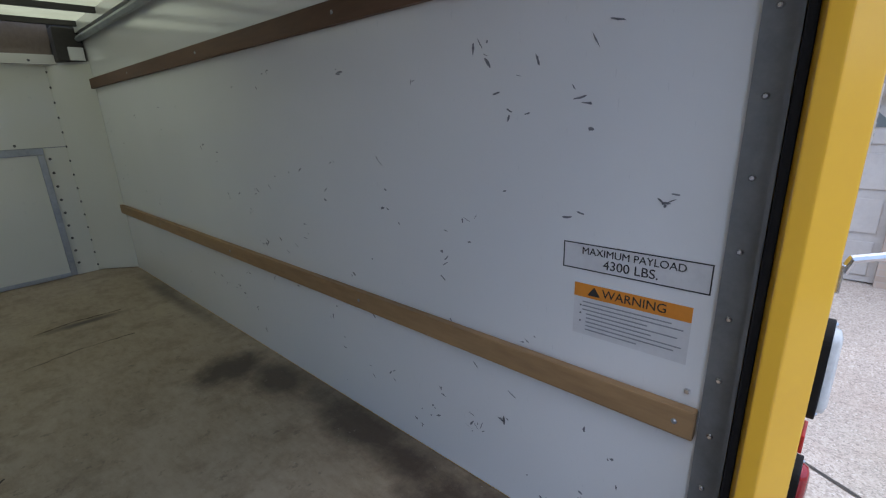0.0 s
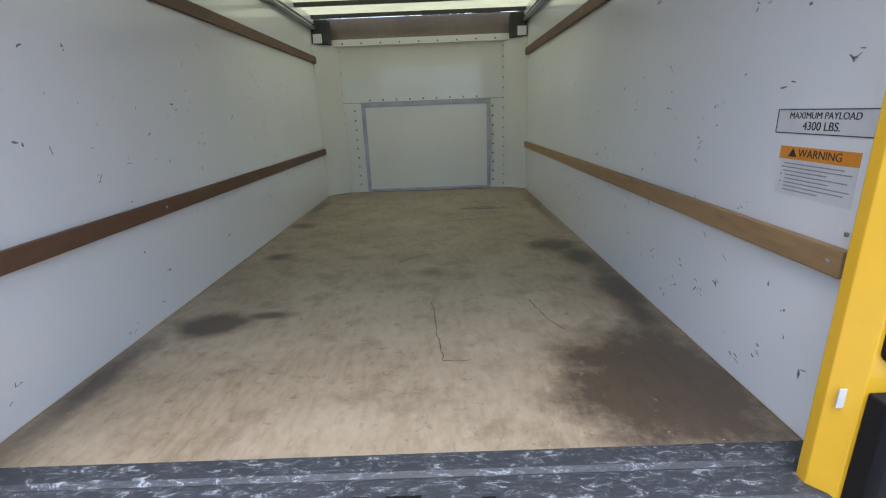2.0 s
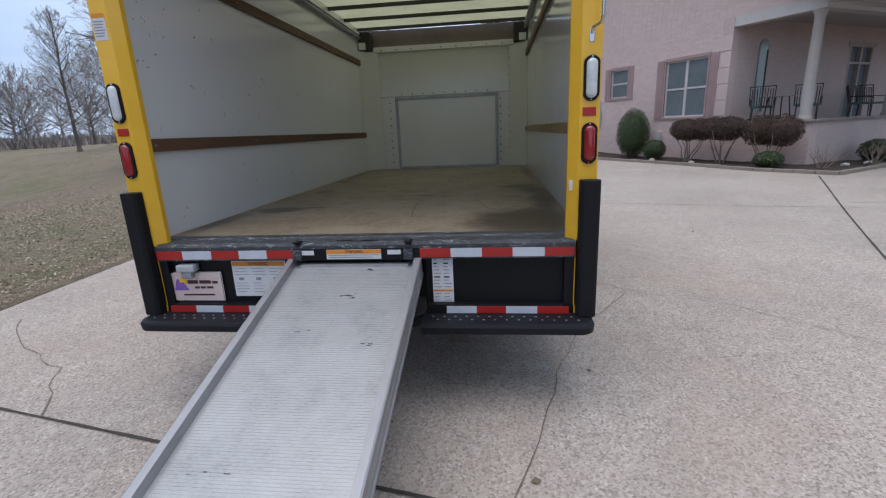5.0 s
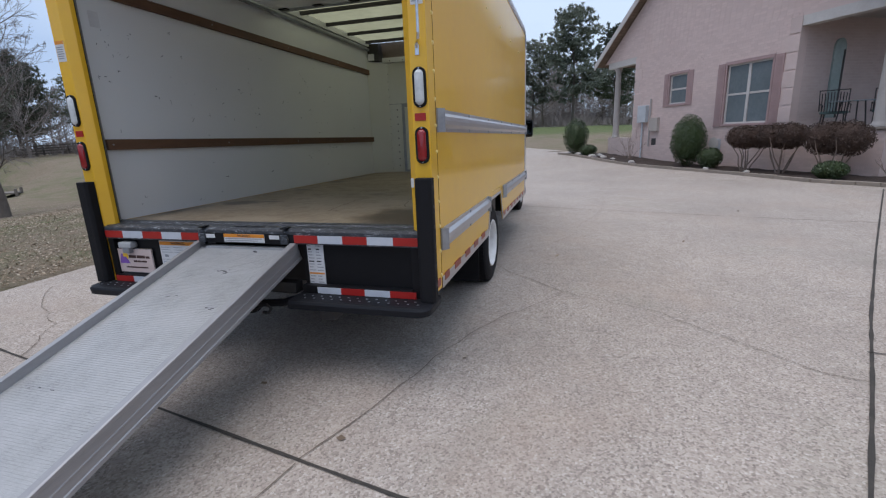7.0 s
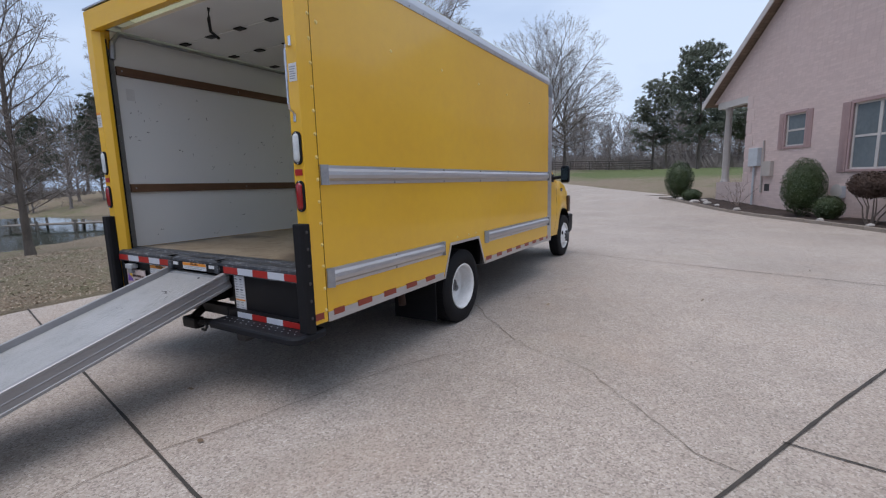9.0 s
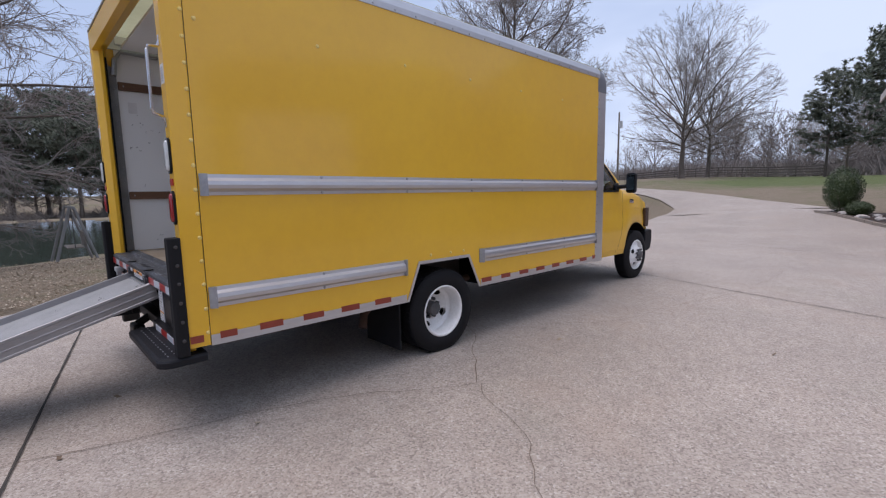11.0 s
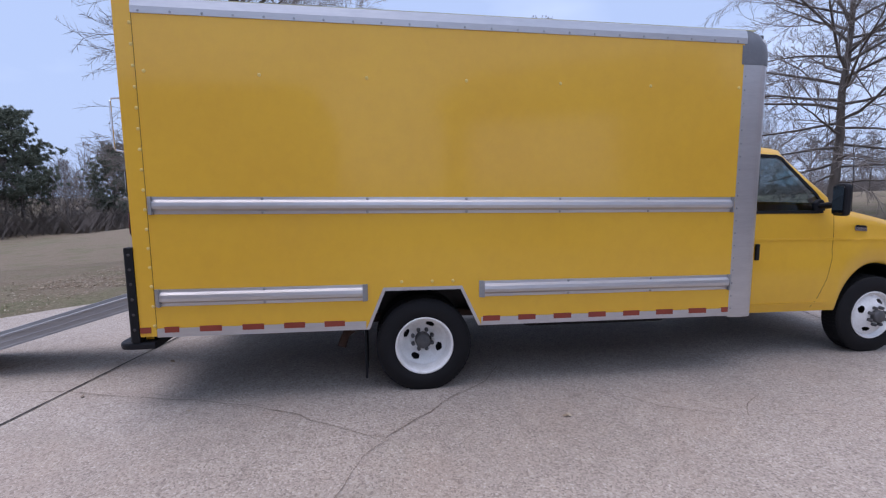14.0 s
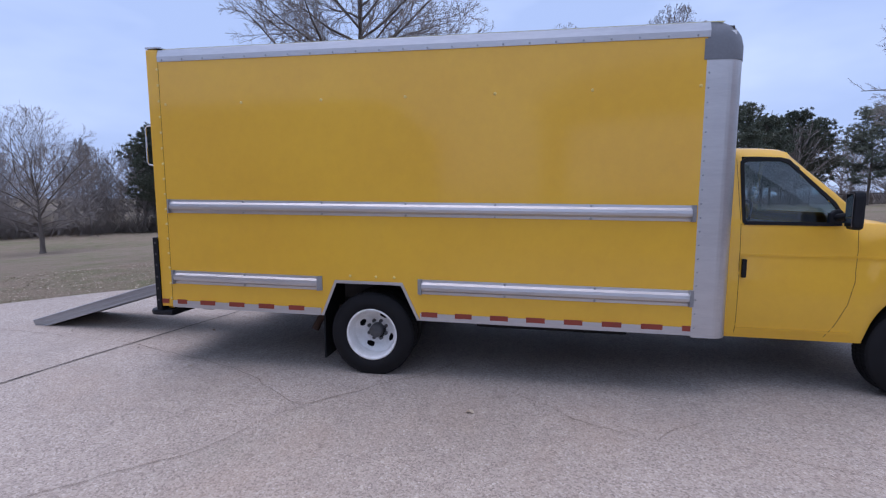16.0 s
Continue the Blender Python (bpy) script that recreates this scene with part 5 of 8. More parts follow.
for sx in (1, -1):
    part("mud_flap", boxed(sx * 0.66, sx * 1.14, 1.56, 1.575, 0.12, 0.84), RUBBER, truck, "black rubber mud flap")
    part("wheel_housing", boxed(sx * 0.62, sx * 1.2, 1.48, 2.56, 0.862, 0.875), BLACK, truck)
    # unseen board, added to keep side light from under the box
    part("outer_floor_beam", boxed(sx * 1.19, sx * 1.12, 2.6, 4.55, 0.62, 0.86), BLACK, truck)


def tyre_profile(xo, xi, r, rr):
    """Side to side across the tread; xo is the outer side."""
    return [(xo - 0.028, rr - 0.012), (xo - 0.008, rr + 0.012), (xo, rr + 0.055), (xo - 0.004, r - 0.065), (xo - 0.018, r - 0.02), (xo - 0.03, r - 0.004), (xo - 0.05, r), (xi + 0.05, r), (xi + 0.03, r - 0.004),
            (xi + 0.018, r - 0.02), (xi, r - 0.075), (xi, rr + 0.05), (xi + 0.02, rr - 0.01)]


def wheel(name, cy, xo, sx, dish, label):
    """dish: how far the wheel's disc sits inside the outer face."""
    r, rr, cz = 0.376, 0.229, 0.366
    bm = bmesh.new()
    lathe_x(bm, tyre_profile(xo, xo - 0.215, r, rr), cy, cz, 56, sx)
    w = part(name, bm, RUBBER, truck, label, True)
    bm = bmesh.new()
    for k in range(64):
        a = 2 * math.pi * k / 64
        for j, (x0, x1) in enumerate(((0.032, 0.075), (0.083, 0.125), (0.133, 0.18))):
            aa = a + (0.025 if j % 2 else 0)
            c, s = math.cos(aa), math.sin(aa)
            t = Vector((0, -s, c)) * 0.0135
            vs = []
            for rad in (r - 0.004, r + 0.003):
                for x, tt in ((xo - x0, t), (xo - x0, -t), (xo - x1, -t), (xo - x1, t)):
                    vs.append(bm.verts.new((sx * x, cy + rad * c + tt.y, cz + rad * s + tt.z)))
            bm.faces.new(vs[4:])
            for q in range(4):
                bm.faces.new((vs[q], vs[(q + 1) % 4], vs[4 + (q + 1) % 4], vs[4 + q]))
    part("tread", bm, RUBBER, w)
    # rim lip and barrel
    bm = bmesh.new()
    lathe_x(bm, [(xo - 0.03, rr - 0.002), (xo - 0.012, rr + 0.004), (xo - 0.006, rr - 0.002), (xo - 0.012, rr - 0.014), (xo - 0.04, rr - 0.022), (xo - max(dish, 0.03) - 0.02, rr - 0.035), (xo - max(dish, 0.03) - 0.06, rr - 0.04)], cy, cz, 56, sx)
    rim = part("rim", bm, WHEELWHITE, w, "white painted steel wheel", True)
    # disc with hand holes
    bm = bmesh.new()
    seg = 120
    if dish > 0.06:
        prof = [(dish - 0.012, rr - 0.032), (dish, rr - 0.042), *((dish + 0.004 + 0.042 * k / 9, 0.170 - 0.048 * k / 9) for k in range(10)), (dish + 0.05, 0.112), (dish + 0.05, 0.05)]
    else:
        prof = [(0.045, rr - 0.03), (0.035, rr - 0.045), *((0.022 - 0.032 * k / 9, 0.170 - 0.048 * k / 9) for k in range(10)), (-0.02, 0.10), (-0.024, 0.05)]
    rings = [[bm.verts.new((sx * (xo - x), cy + rad * math.cos(2 * math.pi * k / seg), cz + rad * math.sin(2 * math.pi * k / seg))) for k in range(seg)] for x, rad in prof]
    for i, (r0, r1) in enumerate(zip(rings, rings[1:])):
        for k in range(seg):
            a = ((k + 0.5) * 360 / seg - 20) % 90 - 45
            rad = (prof[i][1] + prof[i + 1][1]) / 2
            if 1 < i < 11 and (a / 14.5) ** 2 + ((rad - 0.147) / 0.021) ** 2 < 1:
                continue
            bm.faces.new((r0[k], r0[(k + 1) % seg], r1[(k + 1) % seg], r1[k]))
    part("disc", bm, WHEELWHITE, rim, "", True)
    bm = bmesh.new()
    lathe_x(bm, [(xo - prof[3][0] - 0.09, 0.2), (xo - prof[3][0] - 0.09, 0.0)], cy, cz, 24, sx)
    part("brake_drum", bm, BLACK, rim)
    bm = bmesh.new()
    hx = xo - prof[-1][0]
    out = 0.075 if dish > 0.06 else 0.035
    lathe_x(bm, [(hx - 0.01, 0.064), (hx + out, 0.06), (hx + out + 0.008, 0.05), (hx + out + 0.008, 0.0)], cy, cz, 24, sx)
    part("hub", bm, HUBGREY, rim, "dark iron hub", True)
    for k in range(8):
        a = 2 * math.pi * (k + 0.5) / 8
        bm = bmesh.new()
        lathe_x(bm, [(hx - 0.004, 0.0165), (hx + 0.03, 0.0155), (hx + 0.036, 0.008), (hx + 0.036, 0.0)], cy + 0.086 * math.cos(a), cz + 0.086 * math.sin(a), 8, sx)
        part("wheel_nut", bm, HUBGREY, rim)
    return w


for sx in (1, -1):
    wheel("wheel", AXLES[WR], 1.2, sx, 0.15, "rear outer wheel with black tyre")
    bm = bmesh.new()
    lathe_x(bm, tyre_profile(0.955, 0.745, 0.376, 0.215), AXLES[WR], 0.368, 40, sx)
    part("inner_tyre", bm, RUBBER, truck, "inner rear tyre", True)
    wheel("wheel", AXLES[WF], 1.0, sx, 0.0, "front wheel with black tyre")

SEAM = surface("seam_shade", (0.16, 0.09, 0.012), (0.10, 0.06, 0.01), 0.7)
# cab: half sections from sill to roof, joined along its length
def cab_section(y):
    """Half-width and height pairs from the sill up to the centre line."""
    top = 1.0
    if y < 5.42:
        roof = 2.03 - 0.25 * max(0.0, y - 5.15) ** 2
    elif y < 5.94:
        t = (y - 5.42) / 0.52
        roof = 2.012 - 0.54 * t ** 0.95
    else:
        t = (y - 5.94) / 1.03
        roof = 1.472 - 0.155 * t - 0.06 * t ** 3
    nose = smooth_step(y, 6.55, 6.99)
    belt = min(1.42, roof - 0.03)
    wide = 1.0 - 0.035 * smooth_step(y, 6.0, 6.95) - 0.06 * nose
    zb = 0.50
    d = abs(y - WF)
    if d < 0.485:
        zb = max(zb, 0.40 + math.sqrt(0.485 ** 2 - d * d) * 1.08)
    if y > 6.9:
        zb = max(zb, 0.78)
    pts = [(wide - 0.03, zb), (wide - 0.005, zb + (belt - zb) * 0.12), (wide, zb + (belt - zb) * 0.35), (wide - 0.006, zb + (belt - zb) * 0.56), (wide - 0.014, zb + (belt - zb) * 0.60), (wide - 0.018, zb + (belt - zb) * 0.80), (wide - 0.03, belt)]
    up = roof - belt
    lean = 0.17 * min(1.0, up / 0.55)
    if up > 0.12:
        for f in (0.18, 0.36, 0.54, 0.72, 0.86):
            pts.append((wide - 0.035 - lean * f, belt + up * f))
        pts += [(wide - 0.06 - lean, belt + up * 0.955), (wide - 0.14 - lean, belt + up * 0.99), (wide * 0.4, roof), (0.0, roof)]
    else:
        for f in (0.3, 0.5, 0.65, 0.78, 0.88):
            pts.append((wide - 0.03 - 0.16 * f, belt + up * f))
        pts += [(wide - 0.22, belt + up * 0.94), (wide - 0.32, belt + up * 0.97), (wide * 0.4, roof), (0.0, roof)]
    return pts


CABY = [4.90 + 0.035 * k for k in range(60)] + [6.985, 7.0]
WINDOW = [(5.06, 1.415), (5.075, 1.90), (5.12, 1.925), (5.36, 1.925), (5.42, 1.90), (5.71, 1.58), (5.735, 1.53), (5.735, 1.415)]


def in_window(y, z, grow=0.0):
    return inside(y, z, [(a + (grow if a > 5.4 else -grow), b + (grow if b > 1.6 else -grow)) for a, b in WINDOW])


def build_cab():
    bm = bmesh.new()
    sections = [cab_section(y) for y in CABY]
    for sx in (1, -1):
        rows = [[bm.verts.new((sx * x, y, z)) for x, z in sec] for y, sec in zip(CABY, sections)]
        for a, b, y0, y1 in zip(rows, rows[1:], CABY, CABY[1:]):
            for k in range(len(a) - 1):
                cy = (y0 + y1) / 2
                cz = (a[k].co.z + a[k + 1].co.z + b[k].co.z + b[k + 1].co.z) / 4
                cx = abs((a[k].co.x + b[k + 1].co.x) / 2)
                if cx > 0.72 and in_window(cy, cz):
                    continue
                if 5.47 < cy < 5.91 and k >= len(a) - 3:
                    continue
                bm.faces.new((a[k], b[k], b[k + 1], a[k + 1]))
        front = rows[-1]
        low = [bm.verts.new((v.co.x, v.co.y, 0.78)) for v in front]
        for k in range(len(front) - 1):
            bm.faces.new((front[k], front[k + 1], low[k + 1], low[k]))
    bmesh.ops.remove_doubles(bm, verts=bm.verts, dist=0.0005)
    return part("cab_body", bm, YELLOW, truck, "yellow van cab", True)


cab = build_cab()


def side_x(y, z):
    sec = cab_section(y)
    for (x0, z0), (x1, z1) in zip(sec, sec[1:]):
        if z0 <= z <= z1 and z1 > z0:
            return x0 + (x1 - x0) * (z - z0) / (z1 - z0)
    return sec[0][0]


def side_strip(pts, width, proud, sx):
    """A strip that follows the cab's side along a line of (y, z)."""
    bm = bmesh.new()
    fine = []
    for (y0, z0), (y1, z1) in zip(pts, pts[1:]):
        k = max(1, int(math.hypot(y1 - y0, z1 - z0) / 0.04))
        fine += [(y0 + (y1 - y0) * i / k, z0 + (z1 - z0) * i / k) for i in range(k)]
    fine.append(pts[-1])
    rows = []
    for i, (y, z) in enumerate(fine):
        a, b = fine[max(i - 1, 0)], fine[min(i + 1, len(fine) - 1)]
        d = Vector((b[0] - a[0], b[1] - a[1])).normalized() * width / 2
        rows.append([bm.verts.new((sx * (side_x(y + s * -d.y, z + s * d.x) + h), y + s * -d.y, z + s * d.x)) for s, h in ((-1, -0.006), (-1, proud), (1, proud), (1, -0.006))])
    for a, b in zip(rows, rows[1:]):
        for k in range(3):
            bm.faces.new((a[k], b[k], b[k + 1], a[k + 1]))
    return bm


for sx in (1, -1):
    bm = bmesh.new()
    ring = [bm.verts.new((sx * (side_x(y, z) - 0.004), y, z)) for y, z in WINDOW]
    bm.faces.new(ring)
    bmesh.ops.solidify(bm, geom=bm.faces[:], thickness=0.004)
    bmesh.ops.recalc_face_normals(bm, faces=bm.faces[:])
    g = part("side_window", bm, CABGLASS, cab, "tinted side window glass")
    g.visible_shadow = False
    part("window_seal", side_strip(WINDOW + WINDOW[:1], 0.028, 0.006, sx), RUBBER, cab, "black window seal")
    part("door_seam", side_strip([(5.03, 1.93), (5.035, 1.2), (5.03, 0.54)], 0.005, 0.001, sx), SEAM, cab)
    part("door_seam", side_strip([(5.88, 1.40), (5.885, 1.2), (5.875, 0.97), (5.83, 0.80), (5.76, 0.67), (5.68, 0.54)], 0.005, 0.001, sx), SEAM, cab)
    part("body_crease", side_strip([(5.04, 1.165), (5.9, 1.165), (6.5, 1.15), (6.88, 1.12)], 0.02, 0.005, sx), YELLOW, cab)
    part("sill_moulding", side_strip([(5.03, 0.575), (5.88, 0.575)], 0.02, 0.008, sx), YELLOW, cab)
    part("door_handle", boxed(sx * 0.995, sx * 1.02, 5.05, 5.085, 0.98, 1.13, bevel=0.008), PLASTIC, cab, "black upright door handle")
    bm = side_strip([(6.14, 1.262), (6.30, 1.252)], 0.04, 0.008, sx)
    part("fender_badge", bm, CHROME, cab)
    part("fender_badge", side_strip([(6.15, 1.285), (6.29, 1.275)], 0.02, 0.009, sx), PLASTIC, cab)
    # mirror on its black sail plate
    arm = prismed([(5.66, 1.425), (5.77, 1.425), (5.765, 1.49), (5.735, 1.53), (5.70, 1.53), (5.665, 1.50)], "x", sx * 0.925, sx * 0.975, 0.012)
    tube(arm, [(sx * 0.96, 5.712, 1.468), (sx * 1.03, 5.708, 1.475), (sx * 1.12, 5.70, 1.485)], 0.03, 10)
    mirror = part("mirror", arm, PLASTIC, cab, "black door mirror")
    head = prismed([(sx * 1.10, 1.425), (sx * 1.108, 1.40), (sx * 1.13, 1.388), (sx * 1.225, 1.388), (sx * 1.247, 1.40), (sx * 1.254, 1.43), (sx * 1.254, 1.625), (sx * 1.245, 1.655), (sx * 1.22, 1.67), (sx * 1.135, 1.67), (sx * 1.11, 1.655), (sx * 1.10, 1.63)], "y", 5.662, 5.735, 0.022)
    pane = boxed(sx * 1.114, sx * 1.24, 5.655, 5.661, 1.41, 1.645)
    for bm, name, mat in ((head, "mirror_head", PLASTIC), (pane, "mirror_glass", MIRROR)):
        for v in bm.verts:
            v.co.y -= 0.25 * (abs(v.co.x) - 1.18)
        part(name, bm, mat, mirror)
    # headlamp
    bm = bmesh.new()
    box(bm, sx * 0.60, sx * 0.945, 6.90, 7.012, 0.90, 1.13, 0.02)
    part("headlight", bm, LENSWHITE, cab, "clear rectangular headlamp")
    part("side_marker", boxed(sx * 0.90, sx * 0.952, 6.86, 6.99, 0.84, 1.14, bevel=0.012), surface("amber_lens", (0.07, 0.04, 0.03), (0.035, 0.025, 0.022), 0.2), cab, "dark amber corner lamp")
    # arch lining
    bm = bmesh.new()
    ys = [WF - 0.485 + 0.97 * k / 20 for k in range(21)]
    rows = []
    for y in ys:
        z = 0.40 + math.sqrt(max(0.0, 0.485 ** 2 - (y - WF) ** 2)) * 1.08
        rows.append((bm.verts.new((sx * 0.97, y, max(z, 0.5))), bm.verts.new((sx * 0.58, y, max(z, 0.5)))))
    for a, b in zip(rows, rows[1:]):
        bm.faces.new((a[0], b[0], b[1], a[1]))
    part("arch_liner", bm, BLACK, cab)
    part("inner_fender", boxed(sx * 0.575, sx * 0.59, 5.95, 6.95, 0.45, 1.0), BLACK, cab)
    seat = part("seat", boxed(sx * 0.25, sx * 0.72, 5.0, 5.45, 0.95, 1.15, bevel=0.04), surface("grey_cloth", (0.10, 0.105, 0.115), (0.07, 0.073, 0.08), 0.9), cab, "grey cloth seat")
    part("seat_back", boxed(sx * 0.25, sx * 0.72, 4.95, 5.10, 1.1, 1.62, bevel=0.04), bpy.data.materials["grey_cloth"], seat)
bm = bmesh.new()
tube(bm, [(-0.42 + 0.19 * math.cos(t), 5.62 + 0.05 * math.sin(t), 1.42 + 0.18 * math.sin(t)) for t in (2 * math.pi * k / 24 for k in range(25))], 0.014, 6, False)
part("steering_wheel", bm, PLASTIC, cab)
part("cab_back", boxed(-0.93, 0.93, 4.905, 4.93, 0.55, 1.97, bevel=0.01), PLASTIC, cab, "dark cab back panel")
part("headliner", boxed(-0.72, 0.72, 4.94, 5.42, 1.955, 1.97, bevel=0.004), bpy.data.materials["grey_cloth"], cab)
part("cab_floor", boxed(-0.9, 0.9, 4.94, 5.95, 0.66, 0.70), PLASTIC, cab)
for sx in (1, -1):
    part("door_lining", boxed(sx * 0.90, sx * 0.93, 5.06, 5.78, 0.72, 1.40, bevel=0.01), PLASTIC, cab, "dark grey door lining")
part("dashboard", boxed(-0.88, 0.88, 5.68, 5.93, 1.05, 1.39, bevel=0.05), PLASTIC, cab)
part("cab_floor", boxed(-0.93, 0.93, 4.92, 6.0, 0.52, 0.56), BLACK, cab)
part("cab_rear", boxed(-0.95, 0.95, 4.905, 4.915, 0.55, 1.95), BLACK, cab)
bm = bmesh.new()
a, b = [], []
for i in range(13):
    x = -0.70 + 1.40 * i / 12
    s0 = cab_section(5.45)
    a.append(bm.verts.new((x * 0.97, 5.45, s0[-1][1] + 0.002 - 0.03 * (x / 0.7) ** 4)))
    b.append(bm.verts.new((x * 1.12, 5.93, cab_section(5.93)[-1][1] + 0.006 - 0.03 * (x / 0.7) ** 4)))
for i in range(12):
    bm.faces.new((a[i], a[i + 1], b[i + 1], b[i]))
bmesh.ops.solidify(bm, geom=bm.faces[:], thickness=0.005)
bmesh.ops.recalc_face_normals(bm, faces=bm.faces[:])
ws = part("windscreen", bm, CABGLASS, cab, "raked windscreen glass")
ws.visible_shadow = False
part("front_bumper", prismed([(6.80, 0.50), (6.80, 0.77), (6.99, 0.80), (7.05, 0.78), (7.06, 0.64), (7.02, 0.50), (6.9, 0.46)], "x", -0.985, 0.985, 0.012), PLASTIC, truck, "dark grey front bumper")
part("grille", boxed(-0.6, 0.6, 6.985, 7.01, 0.85, 1.18, bevel=0.01), PLASTIC, cab, "black grille")
bm = bmesh.new()
tube(bm, [(0.86, 6.25, 1.40), (0.87, 6.2, 1.95)], 0.003, 5)
part("aerial", bm, BLACK, cab)
# ---- the house: s along the gable front (from the porch corner), w into the depth ----
house = thing("house", "pink brick house with gabled roof and columned porch", "house", HC + HU * 6 + HW * 7)


def hbox(s0, s1, w0, w1, z0, z1, bm=None, bevel=0.0):
    bm = bm or bmesh.new()
    box(bm, s0, s1, w0, w1, z0, z1, bevel)
    return bm


def to_house(bm):
    uv = bm.loops.layers.uv.verify()
    for f in bm.faces:
        f.normal_update()
        n = f.normal
        for l in f.loops:
            c = l.vert.co
            if abs(n.z) > 0.3 and abs(n.z) < 0.99:
                l[uv].uv = (c.y, c.z * 1.6) if abs(n.x) > abs(n.y) else (c.x, c.z * 1.6)
            elif abs(n.z) >= 0.99:
                l[uv].uv = (c.x, c.y)
            else:
                l[uv].uv = (c.y, c.z) if abs(n.x) > abs(n.y) else (c.x, c.z)
    m = Matrix(((HU.x, HW.x, 0, HC.x), (HU.y, HW.y, 0, HC.y), (0, 0, 1, 0), (0, 0, 0, 1)))
    bmesh.ops.transform(bm, matrix=m, verts=bm.verts)
    return bm


def hpart(name, bm, material, parent=None, label="", smooth=False):
    bmesh.ops.recalc_face_normals(bm, faces=bm.faces)
    return part(name, to_house(bm), material, parent or house, label, smooth)


def wall_with_holes(s0, s1, z0, z1, w0, w1, holes, top=None):
    """A wall in the s-z plane from w0 to w1 thick, with rectangular holes (s0, s1, z0, z1); top: gable line as a function of s."""
    bm = bmesh.new()
    xs = sorted({s0, s1, *[h[0] for h in holes], *[h[1] for h in holes]})
    zs = sorted({z0, z1, *[h[2] for h in holes], *[h[3] for h in holes]})
    nx, nz = len(xs) - 1, len(zs) - 1
    solid = {(i, j): not any(h[0] <= (xs[i] + xs[i + 1]) / 2 <= h[1] and h[2] <= (zs[j] + zs[j + 1]) / 2 <= h[3] for h in holes) for i in range(nx) for j in range(nz)}
    grid = {}

    def corner(i, j, w):
        if (i, j, w) not in grid:
            grid[i, j, w] = bm.verts.new((xs[i], w, zs[j]))
        return grid[i, j, w]

    for (i, j), full in solid.items():
        if not full:
            continue
        for w in (w0, w1):
            bm.faces.new([corner(i + a, j + b, w) for a, b in ((0, 0), (1, 0), (1, 1), (0, 1))])
        for di, dj, (a, b) in ((-1, 0, ((0, 0), (0, 1))), (1, 0, ((1, 0), (1, 1))), (0, -1, ((0, 0), (1, 0))), (0, 1, ((0, 1), (1, 1)))):
            if not solid.get((i + di, j + dj), False):
                bm.faces.new((corner(i + a[0], j + a[1], w0), corner(i + b[0], j + b[1], w0), corner(i + b[0], j + b[1], w1), corner(i + a[0], j + a[1], w1)))
    return bm


MORTAR = surface("pale_mortar", (0.61, 0.487, 0.45), (0.55, 0.435, 0.40), 0.9, big=2, fine=40)
EAVE, APEX, APS = 4.2, 8.55, 5.66
WIN, SWIN = (2.95, 4.50, 1.44, 3.22), (6.19, 7.05, 2.22, 3.24)
hpart("wall", wall_with_holes(2.25, 9.08, 0.0, EAVE, 0.0, 0.25, [WIN, SWIN]), MORTAR, None, "pink painted brick gable wall")
gb = bmesh.new()
prism(gb, [(0.0, 4.131), (0.2, 4.32), (APS, APEX - 0.12), (11.1, 4.32), (11.3, 4.2), (9.08, EAVE + 0.001), (2.25, EAVE + 0.001), (2.249, 4.131)], "y", 0.0, 0.25)
hpart("gable", gb, MORTAR)
hpart("base_wall", hbox(-0.15, 2.249, 0.0, 0.3, 0.0, 1.18), MORTAR)
hpart("coping", hbox(-0.22, 2.249, -0.05, 0.36, 1.181, 1.24, None, 0.01), STONE)
hpart("base_wall", hbox(9.081, 10.8, 0.0, 0.3, 0.0, 1.04), BRICK)
hpart("porch_beam", hbox(-0.1, 2.249, 0.0, 0.3, 3.88, 4.13), FASCIA)
hpart("porch_beam", hbox(9.081, 11.0, 0.0, 0.3, 3.96, 4.199), FASCIA)
hpart("wall", hbox(2.25, 2.5, 0.25, 2.7, 0.0, 4.19), BRICK)
hpart("wall", hbox(8.83, 9.08, 0.25, 14, 0.0, 4.19), BRICK)
# long porch wall with its doors and windows
DOORS = [(5.9, 7.3, 1.2, 3.5), (9.9, 11.3, 1.2, 3.5), (12.3, 13.2, 1.7, 3.3)]


def wall_along(w0, w1, z0, z1, sA, sB, holes):
    bm = wall_with_holes(w0, w1, z0, z1, 0, 1, holes)
    for v in bm.verts:
        a, b, c = v.co
        v.co = (sA + (sB - sA) * b, a, c)
    return bm


hpart("wall", wall_along(2.701, 14.3, 0.0, 4.19, 2.25, 2.5, DOORS), BRICK)
hpart("base_wall", wall_along(0.301, 9.0, 0.0, 1.18, -0.15, 0.15, []), BRICK)
hpart("coping", wall_along(0.361, 9.05, 1.181, 1.24, -0.21, 0.21, []), STONE)
hpart("pier", hbox(-0.32, 0.32, 9.06, 9.8, 0.0, 1.32, None, 0.01), QUOIN)
hpart("pier", hbox(-0.32, 0.32, 12.0, 12.7, 0.0, 1.32, None, 0.01), QUOIN)
for k in range(4):
    hpart("entry_step", hbox(-0.4 + 0.3 * k, 2.2, 9.81, 11.99, 0.0, 0.295 * (k + 1)), STONE)
hpart("porch_floor", hbox(0.16, 2.249, 0.31, 14.2, 0.8, 1.17), CONCRETE)
hpart("porch_beam", wall_along(0.301, 14.2, 3.88, 4.13, -0.1, 0.2, []), FASCIA)
hpart("porch_ceiling", hbox(-0.1, 2.249, 0.301, 14.2, 4.131, 4.16), TRIM)
# columns
COLW = [0.0, 3.95, 7.35, 11.1]


